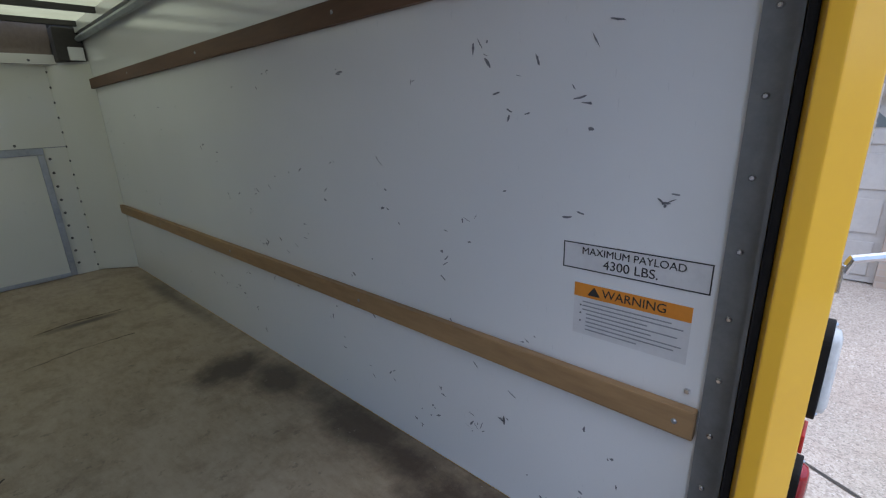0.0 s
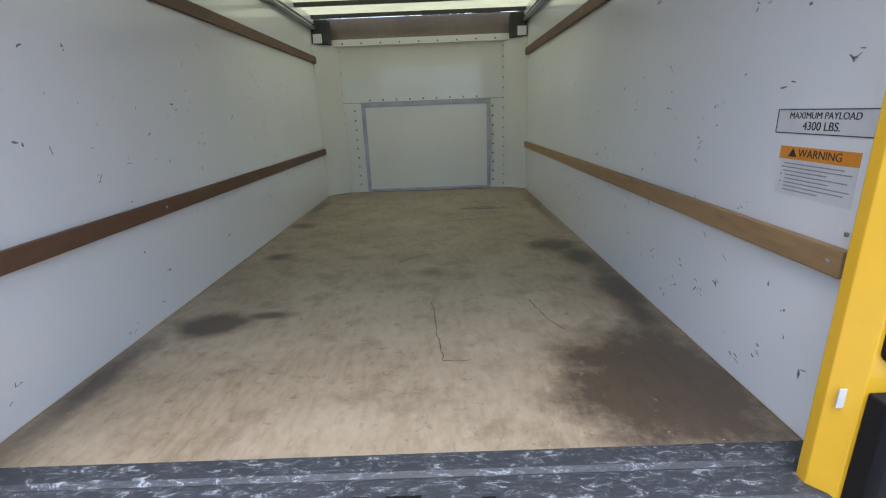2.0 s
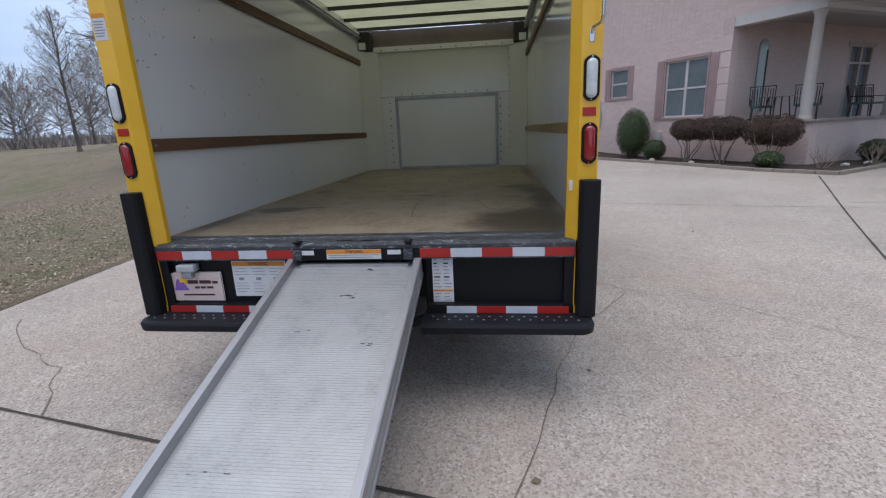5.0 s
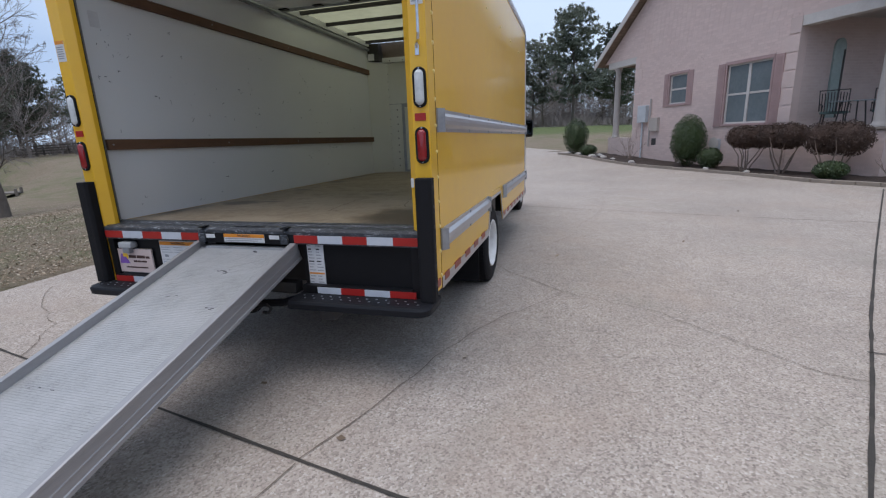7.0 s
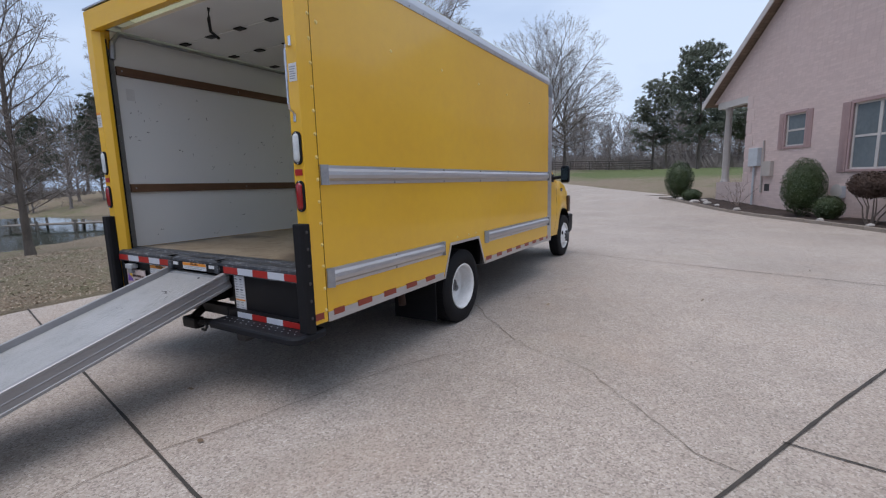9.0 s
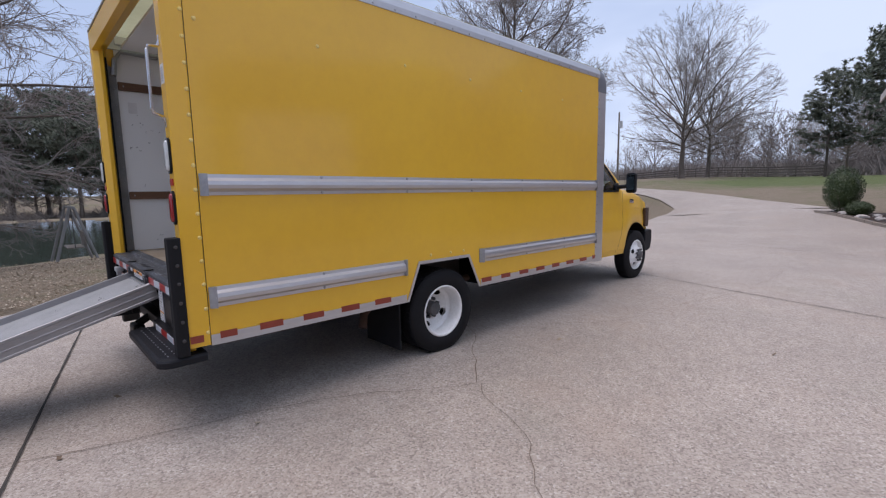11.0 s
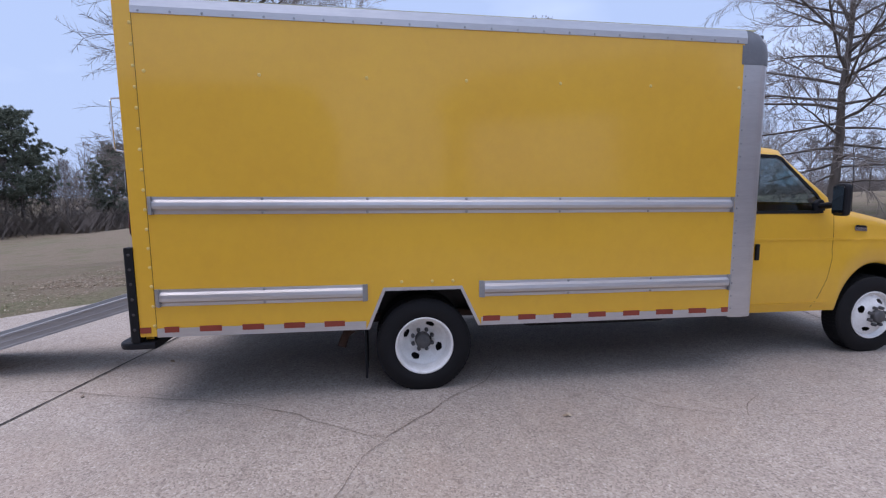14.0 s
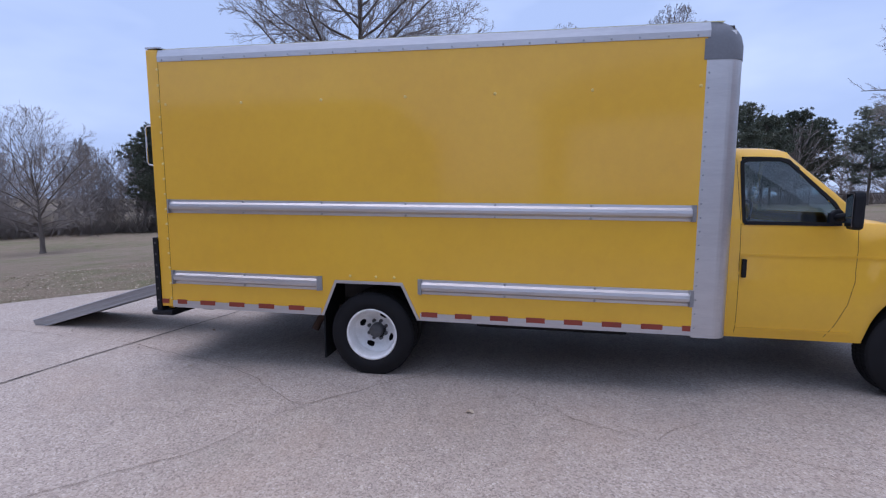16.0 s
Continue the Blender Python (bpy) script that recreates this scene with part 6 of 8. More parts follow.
def column(s, w, z0, z1):
    bm = bmesh.new()
    prof = [(0.17, z0), (0.17, z0 + 0.05), (0.145, z0 + 0.08), (0.132, z0 + 0.14), (0.13, z0 + 1.0), (0.112, z1 - 0.16), (0.125, z1 - 0.14), (0.15, z1 - 0.06), (0.16, z1 - 0.05), (0.16, z1)]
    rings = [[bm.verts.new((s + r * math.cos(t), w + r * math.sin(t), z)) for t in (2 * math.pi * k / 20 for k in range(20))] for r, z in prof]
    for a, b in zip(rings, rings[1:]):
        for k in range(20):
            bm.faces.new((a[k], a[(k + 1) % 20], b[(k + 1) % 20], b[k]))
    bm.faces.new(rings[-1])
    hpart("column", bm, TRIM, None, "smooth taupe porch column", True)


for w in COLW:
    column(0.1, w + 0.12, 1.245 if w < 9 else 1.17, 3.879)
column(10.47, 0.15, 1.045, 3.959)
# windows with frames, mullions, shutters
def window(s0, s1, z0, z1, bars, shutters=True):
    fr = hpart("window", hbox(s0 - 0.06, s1 + 0.06, -0.03, 0.0, z1, z1 + 0.09, None, 0.006), SHUTTER, None, "window with pale frame and red shutters")
    for a in ((s0 - 0.06, s0, -0.03, 0.04, z0 - 0.07, z1 - 0.001), (s1, s1 + 0.06, -0.03, 0.04, z0 - 0.07, z1 - 0.001), (s0, s1, -0.05, 0.04, z0 - 0.07, z0)):
        hpart("frame", hbox(*a, None, 0.005), SHUTTER, fr)
    for a in ((s0, s0 + 0.05, 0.04, 0.09, z0, z1), (s1 - 0.05, s1, 0.04, 0.09, z0, z1), (s0 + 0.051, s1 - 0.051, 0.04, 0.09, z1 - 0.05, z1), (s0 + 0.051, s1 - 0.051, 0.04, 0.09, z0, z0 + 0.05)):
        hpart("sash", hbox(*a), FASCIA, fr)
    zm = (z0 + z1) / 2
    n = bars
    for k in range(1, n):
        c = s0 + (s1 - s0) * k / n
        hpart("mullion", hbox(c - 0.045, c + 0.045, 0.04, 0.1, z0 + 0.051, z1 - 0.051), FASCIA, fr)
    for k in range(n):
        a, b = s0 + (s1 - s0) * k / n + 0.051, s0 + (s1 - s0) * (k + 1) / n - 0.051
        hpart("meeting_rail", hbox(a, b, 0.045, 0.085, zm - 0.03, zm + 0.03), FASCIA, fr)
        for c, d in ((z0 + 0.051, zm - 0.031), (zm + 0.031, z1 - 0.051)):
            hpart("pane", hbox(a, b, 0.06, 0.068, c, d), HOUSEGLASS, fr)
    hpart("reveal", hbox(s0, s1, 0.2, 0.24, z0, z1), IRON, fr)
    if shutters:
        wd = 0.27 if bars > 1 else 0.2
        for a, b in ((s0 - 0.08 - wd, s0 - 0.08), (s1 + 0.08, s1 + 0.08 + wd)):
            sh = hpart("shutter", hbox(a, b, -0.035, -0.002, z0 - 0.08, z1 + 0.06, None, 0.006), SHUTTER, fr)
            bm = bmesh.new()
            k = z0
            while k < z1:
                box(bm, a + 0.05, b - 0.05, -0.045, -0.0355, k, k + 0.03)
                k += 0.06
            hpart("louvres", bm, SHUTTER, sh)


window(*WIN, 2)
window(*SWIN, 1)
# quoins at both corners of the gable wall
for k in range(9):
    z0 = 0.05 + k * 0.46
    long = 0.42 if k % 2 else 0.30
    hpart("quoin", hbox(2.235, 2.25 + long, -0.02, -0.002, z0, z0 + 0.4, None, 0.006), QUOIN)
    hpart("quoin", hbox(9.08 - long, 9.095, -0.02, -0.002, z0, z0 + 0.4, None, 0.006), QUOIN)
# glazed doors and the far window of the porch
for w0, w1, z0, z1 in DOORS:
    d = hpart("porch_door", hbox(2.36, 2.40, w0, w1, z0, z1), HOUSEGLASS, None, "dark glazed porch door")
    for a, b in ((w0, w0 + 0.08), (w1 - 0.08, w1), ((w0 + w1) / 2 - 0.04, (w0 + w1) / 2 + 0.04)):
        hpart("stile", hbox(2.24, 2.36, a, b, z0, z1), TRIM, d)
    hpart("rail", hbox(2.25, 2.355, w0, w1, z1 - 0.55, z1 - 0.48), TRIM, d)
    hpart("casing", hbox(2.215, 2.249, w0 - 0.12, w1 + 0.12, z1, z1 + 0.14), TRIM, d)
# a narrow arched light on the porch wall
arch = [(1.2, 1.5), (1.2, 3.35), *((1.4 - 0.2 * math.cos(math.pi * k / 10), 3.35 + 0.25 * math.sin(math.pi * k / 10)) for k in range(11)), (1.6, 3.35), (1.6, 1.5)]
light = hpart("side_light", prismed(arch, "x", 2.2, 2.249), surface("pale_green_glass", (0.30, 0.37, 0.35), (0.22, 0.28, 0.27), 0.15, big=2, fine=12), None, "pale arched side light")
hpart("stile", hbox(2.185, 2.199, 1.52, 1.575, 1.5, 3.3), IRON, light)
# roof: two slopes with thick edges, rake boards and gutter
def roof_slab(pts, w0, w1, thick, name, material, label=""):
    bm = bmesh.new()
    lo = [(s, z - thick) for s, z in pts]
    prism(bm, pts + lo[::-1], "y", w0, w1)
    return hpart(name, bm, material, None, label)


roof_slab([(-0.22, 4.22), (APS, APEX + 0.1)], -0.32, 22, 0.16, "roof", SHINGLE, "brown asphalt shingle roof")
roof_slab([(APS, APEX + 0.1), (11.52, 4.28)], -0.32, 22, 0.16, "roof", SHINGLE, "brown asphalt shingle roof")
roof_slab([(-0.28, 4.19), (APS, APEX + 0.06)], -0.36, -0.325, 0.24, "rake_board", FASCIA)
roof_slab([(APS, APEX + 0.06), (11.58, 4.25)], -0.36, -0.325, 0.24, "rake_board", FASCIA)
hpart("gutter", wall_along(-0.3, 14, 4.02, 4.15, -0.36, -0.24, []), FASCIA)
hpart("soffit", wall_along(-0.3, 14, 3.99, 4.015, -0.24, -0.101, []), FASCIA)
# entrance canopy beyond the porch corner
hpart("canopy", hbox(-8.5, -0.4, -0.2, 2.3, 4.17, 4.39), TRIM)
hpart("canopy_gutter", hbox(-8.5, -0.4, -0.34, -0.202, 4.25, 4.40), FASCIA)
bm = bmesh.new()
prism(bm, [(-0.4, 4.401), (3.2, 6.17), (3.2, 4.401)], "x", -8.5, -0.42)
hpart("canopy_roof", bm, SHINGLE)
hpart("canopy_pier", hbox(-8.3, -7.7, 0.2, 0.9, 0.0, 4.169), QUOIN)
# the wing beyond the porch
hpart("wing_wall", wall_with_holes(-3.2, 2.2, 0.0, 4.4, 14.31, 14.55, [(-1.6, -0.4, 1.5, 3.3)]), BRICK)
hpart("wing_wall", hbox(-3.2, -2.95, 14.56, 22, 0.0, 4.4), BRICK)
hpart("wing_window", hbox(-1.6, -0.4, 14.4, 14.44, 1.5, 3.3), HOUSEGLASS)
bm = bmesh.new()
prism(bm, [(13.9, 4.4), (18.2, 7.6), (22.5, 4.4)], "x", -3.5, 6)
hpart("wing_roof", bm, SHINGLE)
hpart("back_wall", hbox(2.5, 8.83, 20, 20.2, 0, 4.2), BRICK)
# services on the wall
mb = hpart("meter_box", hbox(8.12, 8.62, -0.16, -0.002, 1.62, 2.27, None, 0.015), METERGREY, None, "grey electric meter box")
bm = bmesh.new()
tube(bm, [(8.38, -0.08, 0.05), (8.38, -0.08, 1.62)], 0.035, 10)
hpart("conduit", bm, METERGREY, mb)
bm = bmesh.new()
tube(bm, [(7.98, -0.05, 0.7), (7.98, -0.05, 2.5)], 0.03, 8)
hpart("conduit", bm, TRIM, mb)
hpart("telephone_box", hbox(7.45, 7.88, -0.13, -0.002, 1.27, 1.78, None, 0.01), surface("beige_box", (0.45, 0.40, 0.36), (0.36, 0.32, 0.29), 0.5), None, "beige utility box")
hpart("crawl_vent", hbox(7.6, 7.85, -0.012, -0.002, 0.75, 1.0), IRON)
bm = bmesh.new()
tube(bm, [(4.62, -0.16, 0.83), (4.62, -0.16, 0.835)], 0.2, 20)
bmesh.ops.rotate(bm, verts=bm.verts, cent=(4.62, -0.16, 0.83), matrix=Matrix.Rotation(radians(90), 3, "X"))
reel = hpart("hose_reel", bm, FASCIA, None, "round pale hose reel on the wall")
hpart("reel_box", hbox(4.47, 4.8, -0.15, -0.002, 0.63, 0.98, None, 0.03), METERGREY, reel)
hpart("floodlight", hbox(0.95, 1.1, -0.16, -0.002, 4.6, 4.7, None, 0.02), FASCIA, None, "twin floodlight under the gable")


# ---- planting beds with stone kerbs ----
def bed(name, outline, label):
    bm = bmesh.new()
    bm.faces.new([bm.verts.new((x, y, 0)) for x, y in outline])
    for axis in (0, 1):
        for k in range(0, 26):
            co, no = [0, 0, 0], [0, 0, 0]
            co[axis], no[axis] = k + 0.61, 1
            bmesh.ops.bisect_plane(bm, geom=bm.verts[:] + bm.edges[:] + bm.faces[:], plane_co=co, plane_no=no)
    bmesh.ops.triangulate(bm, faces=bm.faces)
    bmesh.ops.subdivide_edges(bm, edges=bm.edges[:], cuts=2, use_grid_fill=True)
    for v in bm.verts:
        v.co.z = height(v.co.x, v.co.y) + 0.05 + 0.06 * noise.noise((v.co.x * 2.3, v.co.y * 2.3, 1.0))
    tagged(link_mesh(name, bm, MULCH, True), label, "flower bed", kind="structure")


bed("mulch_bed", KERB + [HP(12.8, -0.02), HP(0.3, -0.02), HP(-0.22, 0.0), HP(-0.22, 8.8)], "dark mulch bed along the house wall")
bed("mulch_bed", KERB2 + [HP(-12, 12)], "dark mulch bed beside the entrance walk")


def kerb(line, name, label):
    k = thing(name, label, "kerb", (line[2][0], line[2][1], 0.2), kind="structure")
    rng = random.Random(17)
    for (x0, y0), (x1, y1) in zip(line, line[1:]):
        n = max(1, int(math.hypot(x1 - x0, y1 - y0) / 0.42))
        ang = math.atan2(y1 - y0, x1 - x0)
        for i in range(n):
            t = (i + 0.5) / n
            x, y = x0 + (x1 - x0) * t, y0 + (y1 - y0) * t
            ln = math.hypot(x1 - x0, y1 - y0) / n - 0.012
            bm = boxed(-ln / 2, ln / 2, -0.055, 0.055, -0.06, 0.085 + rng.uniform(-0.008, 0.008), bevel=0.014)
            bmesh.ops.transform(bm, matrix=Matrix.Translation((x, y, height(x, y))) @ Matrix.Rotation(ang + rng.uniform(-0.02, 0.02), 4, "Z"), verts=bm.verts)
            part("kerb_stone", bm, STONE, k)


kerb(KERB, "bed_edging", "low stone edging of the planting bed")
kerb(KERB2, "bed_edging", "low stone edging beside the entrance walk")


# ---- shrubs ----
def leaf_cloud(rng, blobs, count, size):
    """Small leaves on the skin of a few lumps (centre, radii)."""
    verts, faces = [], []
    for c, r in blobs:
        for i in range(count):
            d = Vector((rng.gauss(0, 1), rng.gauss(0, 1), rng.gauss(0, 1))).normalized()
            k = rng.uniform(0.80, 1.02) + 0.08 * noise.noise((d.x * 2.2 + c[0], d.y * 2.2 + c[1], d.z * 2.2))
            p = Vector((c[0] + d.x * r[0] * k, c[1] + d.y * r[1] * k, c[2] + d.z * r[2] * k))
            a = Vector((rng.gauss(0, 1), rng.gauss(0, 1), rng.gauss(0, 1))).normalized()
            t = (d + a * 0.9).normalized()
            u = t.orthogonal().normalized()
            u.rotate(Matrix.Rotation(rng.uniform(0, 6.28), 3, t))
            v = t.cross(u)
            s = size * rng.uniform(0.6, 1.25)
            b = len(verts)
            for q in (p - u * s, p + v * s * 0.45, p + u * s, p - v * s * 0.45):
                verts.append((q.x, q.y, q.z))
            faces.append((b, b + 1, b + 2, b + 3))
    return verts, faces


def shrub(s, w, radius, tall, label, material, seed, count=2600, stems=5, lift=0.0, size=0.045):
    x, y = HP(s, w)
    z = height(x, y)
    e = thing("shrub", label, "shrub", (x, y, z), group="shrubs")
    rng = random.Random(seed)
    pcs = []
    for k in range(stems):
        a = 2 * math.pi * k / stems + rng.uniform(-0.4, 0.4)
        p = Vector((math.cos(a) * 0.05, math.sin(a) * 0.05, -0.05))
        for i in range(4):
            q = p + Vector((math.cos(a) * radius * 0.16 + rng.gauss(0, 0.04), math.sin(a) * radius * 0.16 + rng.gauss(0, 0.04), (lift + tall * 0.55) / 4))
            pcs.append((p, q, 0.022 - 0.004 * i, 0.018 - 0.004 * i, 0))
            p = q
    v, f = tubes_from(pcs, 6)
    raw_part("branching_stem", v, f, PALEWOOD if lift > 0.3 else BARK, e)
    blobs = [((0, 0, lift + tall / 2), (radius, radius, tall / 2))]
    if lift > 0.3:
        blobs = [((HU.x * k * radius * 0.5 + rng.uniform(-0.1, 0.1), HU.y * k * radius * 0.5 + rng.uniform(-0.1, 0.1), lift + tall * rng.uniform(0.46, 0.54)), (radius * 0.62, radius * 0.62, tall * 0.52)) for k in (-1, 0, 1)]
    v, f = leaf_cloud(rng, blobs, count // len(blobs), size)
    raw_part("foliage", v, f, material, e)
    bm = bmesh.new()
    for c, r in blobs:
        bmesh.ops.create_icosphere(bm, subdivisions=2, radius=1, matrix=Matrix.Translation(c) @ Matrix.Diagonal((r[0] * 0.8, r[1] * 0.8, r[2] * 0.8, 1)))
    me = bpy.data.meshes.new("inner_foliage")
    bm.to_mesh(me)
    bm.free()
    me.materials.append(material)
    o = new("inner_foliage", me)
    o.parent = e
    return e


PALEWOOD = surface("pale_bark", (0.30, 0.23, 0.19), (0.19, 0.145, 0.12), 0.85, big=5, fine=30)
# ---- trees ----
TREES = {  # leader height, limbs, first and last limb height, first and last limb angle, crown centre, crown radius, crown half height
    "oak": (0.50, 26, 0.15, 0.49, 86, 8, 0.56, 0.47, 0.45),
    "pinoak": (0.97, 54, 0.13, 0.95, 106, 30, 0.47, 0.42, 0.54),
    "slim": (0.98, 50, 0.15, 0.95, 72, 26, 0.40, 0.22, 0.60),
}


def skeleton_tree(seed, h, style, depth=4, dense=1.0):
    """Branch pieces (start, end, radii, level) of a leafless tree of height h that stands at the origin."""
    rng = random.Random(seed)
    lead, limbs, z0, z1, a0, a1, cz, cr, ch = TREES[style]
    out = []

    def reach(p, d):
        """Way from p along d to the edge of the crown."""
        q = Vector((p.x / cr, p.y / cr, (p.z - cz * h) / ch)) / h
        e = Vector((d.x / cr, d.y / cr, d.z / ch)) / h
        aa, bb, cc = e.dot(e), q.dot(e), q.dot(q) - 1
        disc = bb * bb - aa * cc
        return max((-bb + math.sqrt(disc)) / aa, 0.0) if disc > 0 else 0.0

    def limb(p, d, length, r, level):
        n = {1: 7, 2: 4, 3: 2}.get(level, 1)
        wob = (0.10, 0.14, 0.16, 0.0)[min(level, 4) - 1]
        lift = {"oak": 0.02, "pinoak": 0.02, "slim": 0.05}[style] * (1 if level < 3 else 1.6)
        pts = [(p, r)]
        for i in range(n):
            d = (d + Vector((rng.gauss(0, wob), rng.gauss(0, wob), rng.gauss(0, wob) + lift))).normalized()
            q = p + d * (length / n)
            r2 = r * (1 - 0.82 * (i + 1) / n) if n > 1 else r * 0.3
            out.append((p, q, pts[-1][1], r2, level))
            pts.append((q, r2))
            p = q
        if level >= depth:
            return
        kids = int({1: 9, 2: 7, 3: 7}[level] * dense * (0.6 + 0.4 * min(1, length / (0.2 * h)) if level == 1 else 1) + 0.5)
        for k in range(kids):
            t = 0.14 + 0.86 * (k + rng.random()) / kids
            i = min(int(t * n), n - 1)
            u, v = pts[i][0], pts[i + 1][0]
            base = u + (v - u) * (t * n - i)
            ax = (v - u).normalized()
            side = ax.orthogonal().normalized()
            side.rotate(Matrix.Rotation(rng.uniform(0, 2 * math.pi), 3, ax))
            ang = rng.uniform(0.3, 0.75) if style == "oak" else rng.uniform(0.45, 0.95)
            dd = (ax * math.cos(ang) + side * math.sin(ang)).normalized()
            full = length * rng.uniform(0.34, 0.55) * (1.15 - 0.5 * t)
            ln = min(full, max(reach(base, dd) * 1.03, full * 0.35))
            limb(base, dd, ln, pts[i][1] * 0.55, level + 1)

    r0 = h * {"slim": 0.0135, "oak": 0.0185, "pinoak": 0.015}[style]
    n = 14
    p, stem = Vector((0, 0, -0.2)), []
    for i in range(n + 1):
        stem.append((p, r0 * (1 - 0.9 * (i / n) ** 1.1) * (1.45 if i == 0 else 1)))
        p = p + Vector((rng.gauss(0, 0.045), rng.gauss(0, 0.045), 1)).normalized() * (h * lead / n)
    for (a, ra), (b, rb) in zip(stem, stem[1:]):
        out.append((a, b, ra, rb, 0))
    for k in range(limbs):
        t = (k + 0.6 * rng.random()) / limbs
        f = (z0 + (z1 - z0) * t) / lead * n
        i = min(int(f), n - 1)
        base = stem[i][0] + (stem[i + 1][0] - stem[i][0]) * min(f - i, 1.0)
        ang = radians(a0 + (a1 - a0) * t ** (1.0 if style == "oak" else 0.85) + rng.gauss(0, 6))
        turn = 2.4 * k + rng.uniform(-0.35, 0.35)
        d = Vector((math.cos(turn) * math.sin(ang), math.sin(turn) * math.sin(ang), math.cos(ang)))
        ln = max(reach(base, d), 0.06 * h) * rng.uniform(0.88, 1.06)
        limb(base, d, ln, min(stem[i][1] * 0.6, {"slim": 0.007, "oak": 0.0095, "pinoak": 0.0098}[style] * ln + 0.012), 1)
    return out


def tubes_from(pieces, seg):
    verts, faces = [], []
    for p, q, r0, r1, _ in pieces:
        d = (q - p).normalized()
        a = d.orthogonal().normalized()
        b = d.cross(a)
        base = len(verts)
        for c, r in ((p, r0), (q, r1)):
            for k in range(seg):
                t = 2 * math.pi * k / seg
                v = c + (a * math.cos(t) + b * math.sin(t)) * r
                verts.append((v.x, v.y, v.z))
        for k in range(seg):
            faces.append((base + k, base + (k + 1) % seg, base + seg + (k + 1) % seg, base + seg + k))
    return verts, faces


def bare_tree(seed, h, style, at, label, depth=4, dense=1.0, least=0.006):
    e = thing("tree", label, "tree", at, group="bare trees")
    pieces = [(p, q, max(r0, least), max(r1, least * 0.6), l) for p, q, r0, r1, l in skeleton_tree(seed, h, style, depth, dense)]
    v, f = tubes_from([p for p in pieces if p[4] <= 1], 8)
    raw_part("trunk", v, f, BARK, e, smooth=True)
    v, f = tubes_from([p for p in pieces if 1 < p[4] < 4], 3)
    for p, q, r0, r1, l in pieces:
        if l >= 4:
            w = (q - p).orthogonal().normalized() * r0
            u = (q - p).cross(w).normalized() * r0
            b = len(v)
            v += [tuple(p + w), tuple(p - w * 0.5 + u * 0.87), tuple(p - w * 0.5 - u * 0.87), tuple(q)]
            f += [(b, b + 1, b + 3), (b + 1, b + 2, b + 3), (b + 2, b, b + 3)]
    raw_part("crown", v, f, TWIG, e, "fine leafless twigs")
    return e


def base_at(x, y, sink=0.0):
    return Vector((x, y, height(x, y) - sink))


def stand(tree, x, y, turn, size=1.0, label=""):
    z = height(x, y)
    c = copy_thing(tree, Matrix.Translation((x, y, z)) @ Matrix.Rotation(radians(turn), 4, "Z") @ Matrix.Scale(size, 4))
    if label:
        c["label"] = label
    return c


oak = bare_tree(5, 17.6, "oak", base_at(-14.6, 52.5), "large leafless oak with a broad rounded crown", 4, 1.15, 0.0075)
pinoak = bare_tree(8, 15.0, "pinoak", base_at(-14.7, 23.1), "tall leafless oak with drooping lower limbs", 4, 1.25, 0.0075)
slim = bare_tree(13, 12.2, "slim", base_at(-20.2, 10.5), "slim leafless young tree by the pond", 4, 0.9, 0.006)
stand(oak, -13.7, 57.7, 140, 0.84, "leafless oak beside the lane")
stand(slim, -20.6, 22.6, 75, 0.62)
stand(pinoak, -13.6, -2.95, 200, 0.92, "tall leafless oak with long low limbs on the lawn")
stand(slim, -20.4, 5.3, 100, 0.96)
stand(slim, -29.5, 29.0, 40, 0.8)
stand(oak, -23.2, -31.6, 300, 0.6, "small leafless tree standing alone on the field")
stand(oak, -42.0, 44.0, 70, 0.55)
stand(pinoak, -33.0, 62.0, 20, 0.5)
stand(oak, -3.0, 72.0, 220, 0.62)
stand(oak, 6.0, 80.0, 20, 0.55)
stand(slim, -35, 50, 200, 0.5)


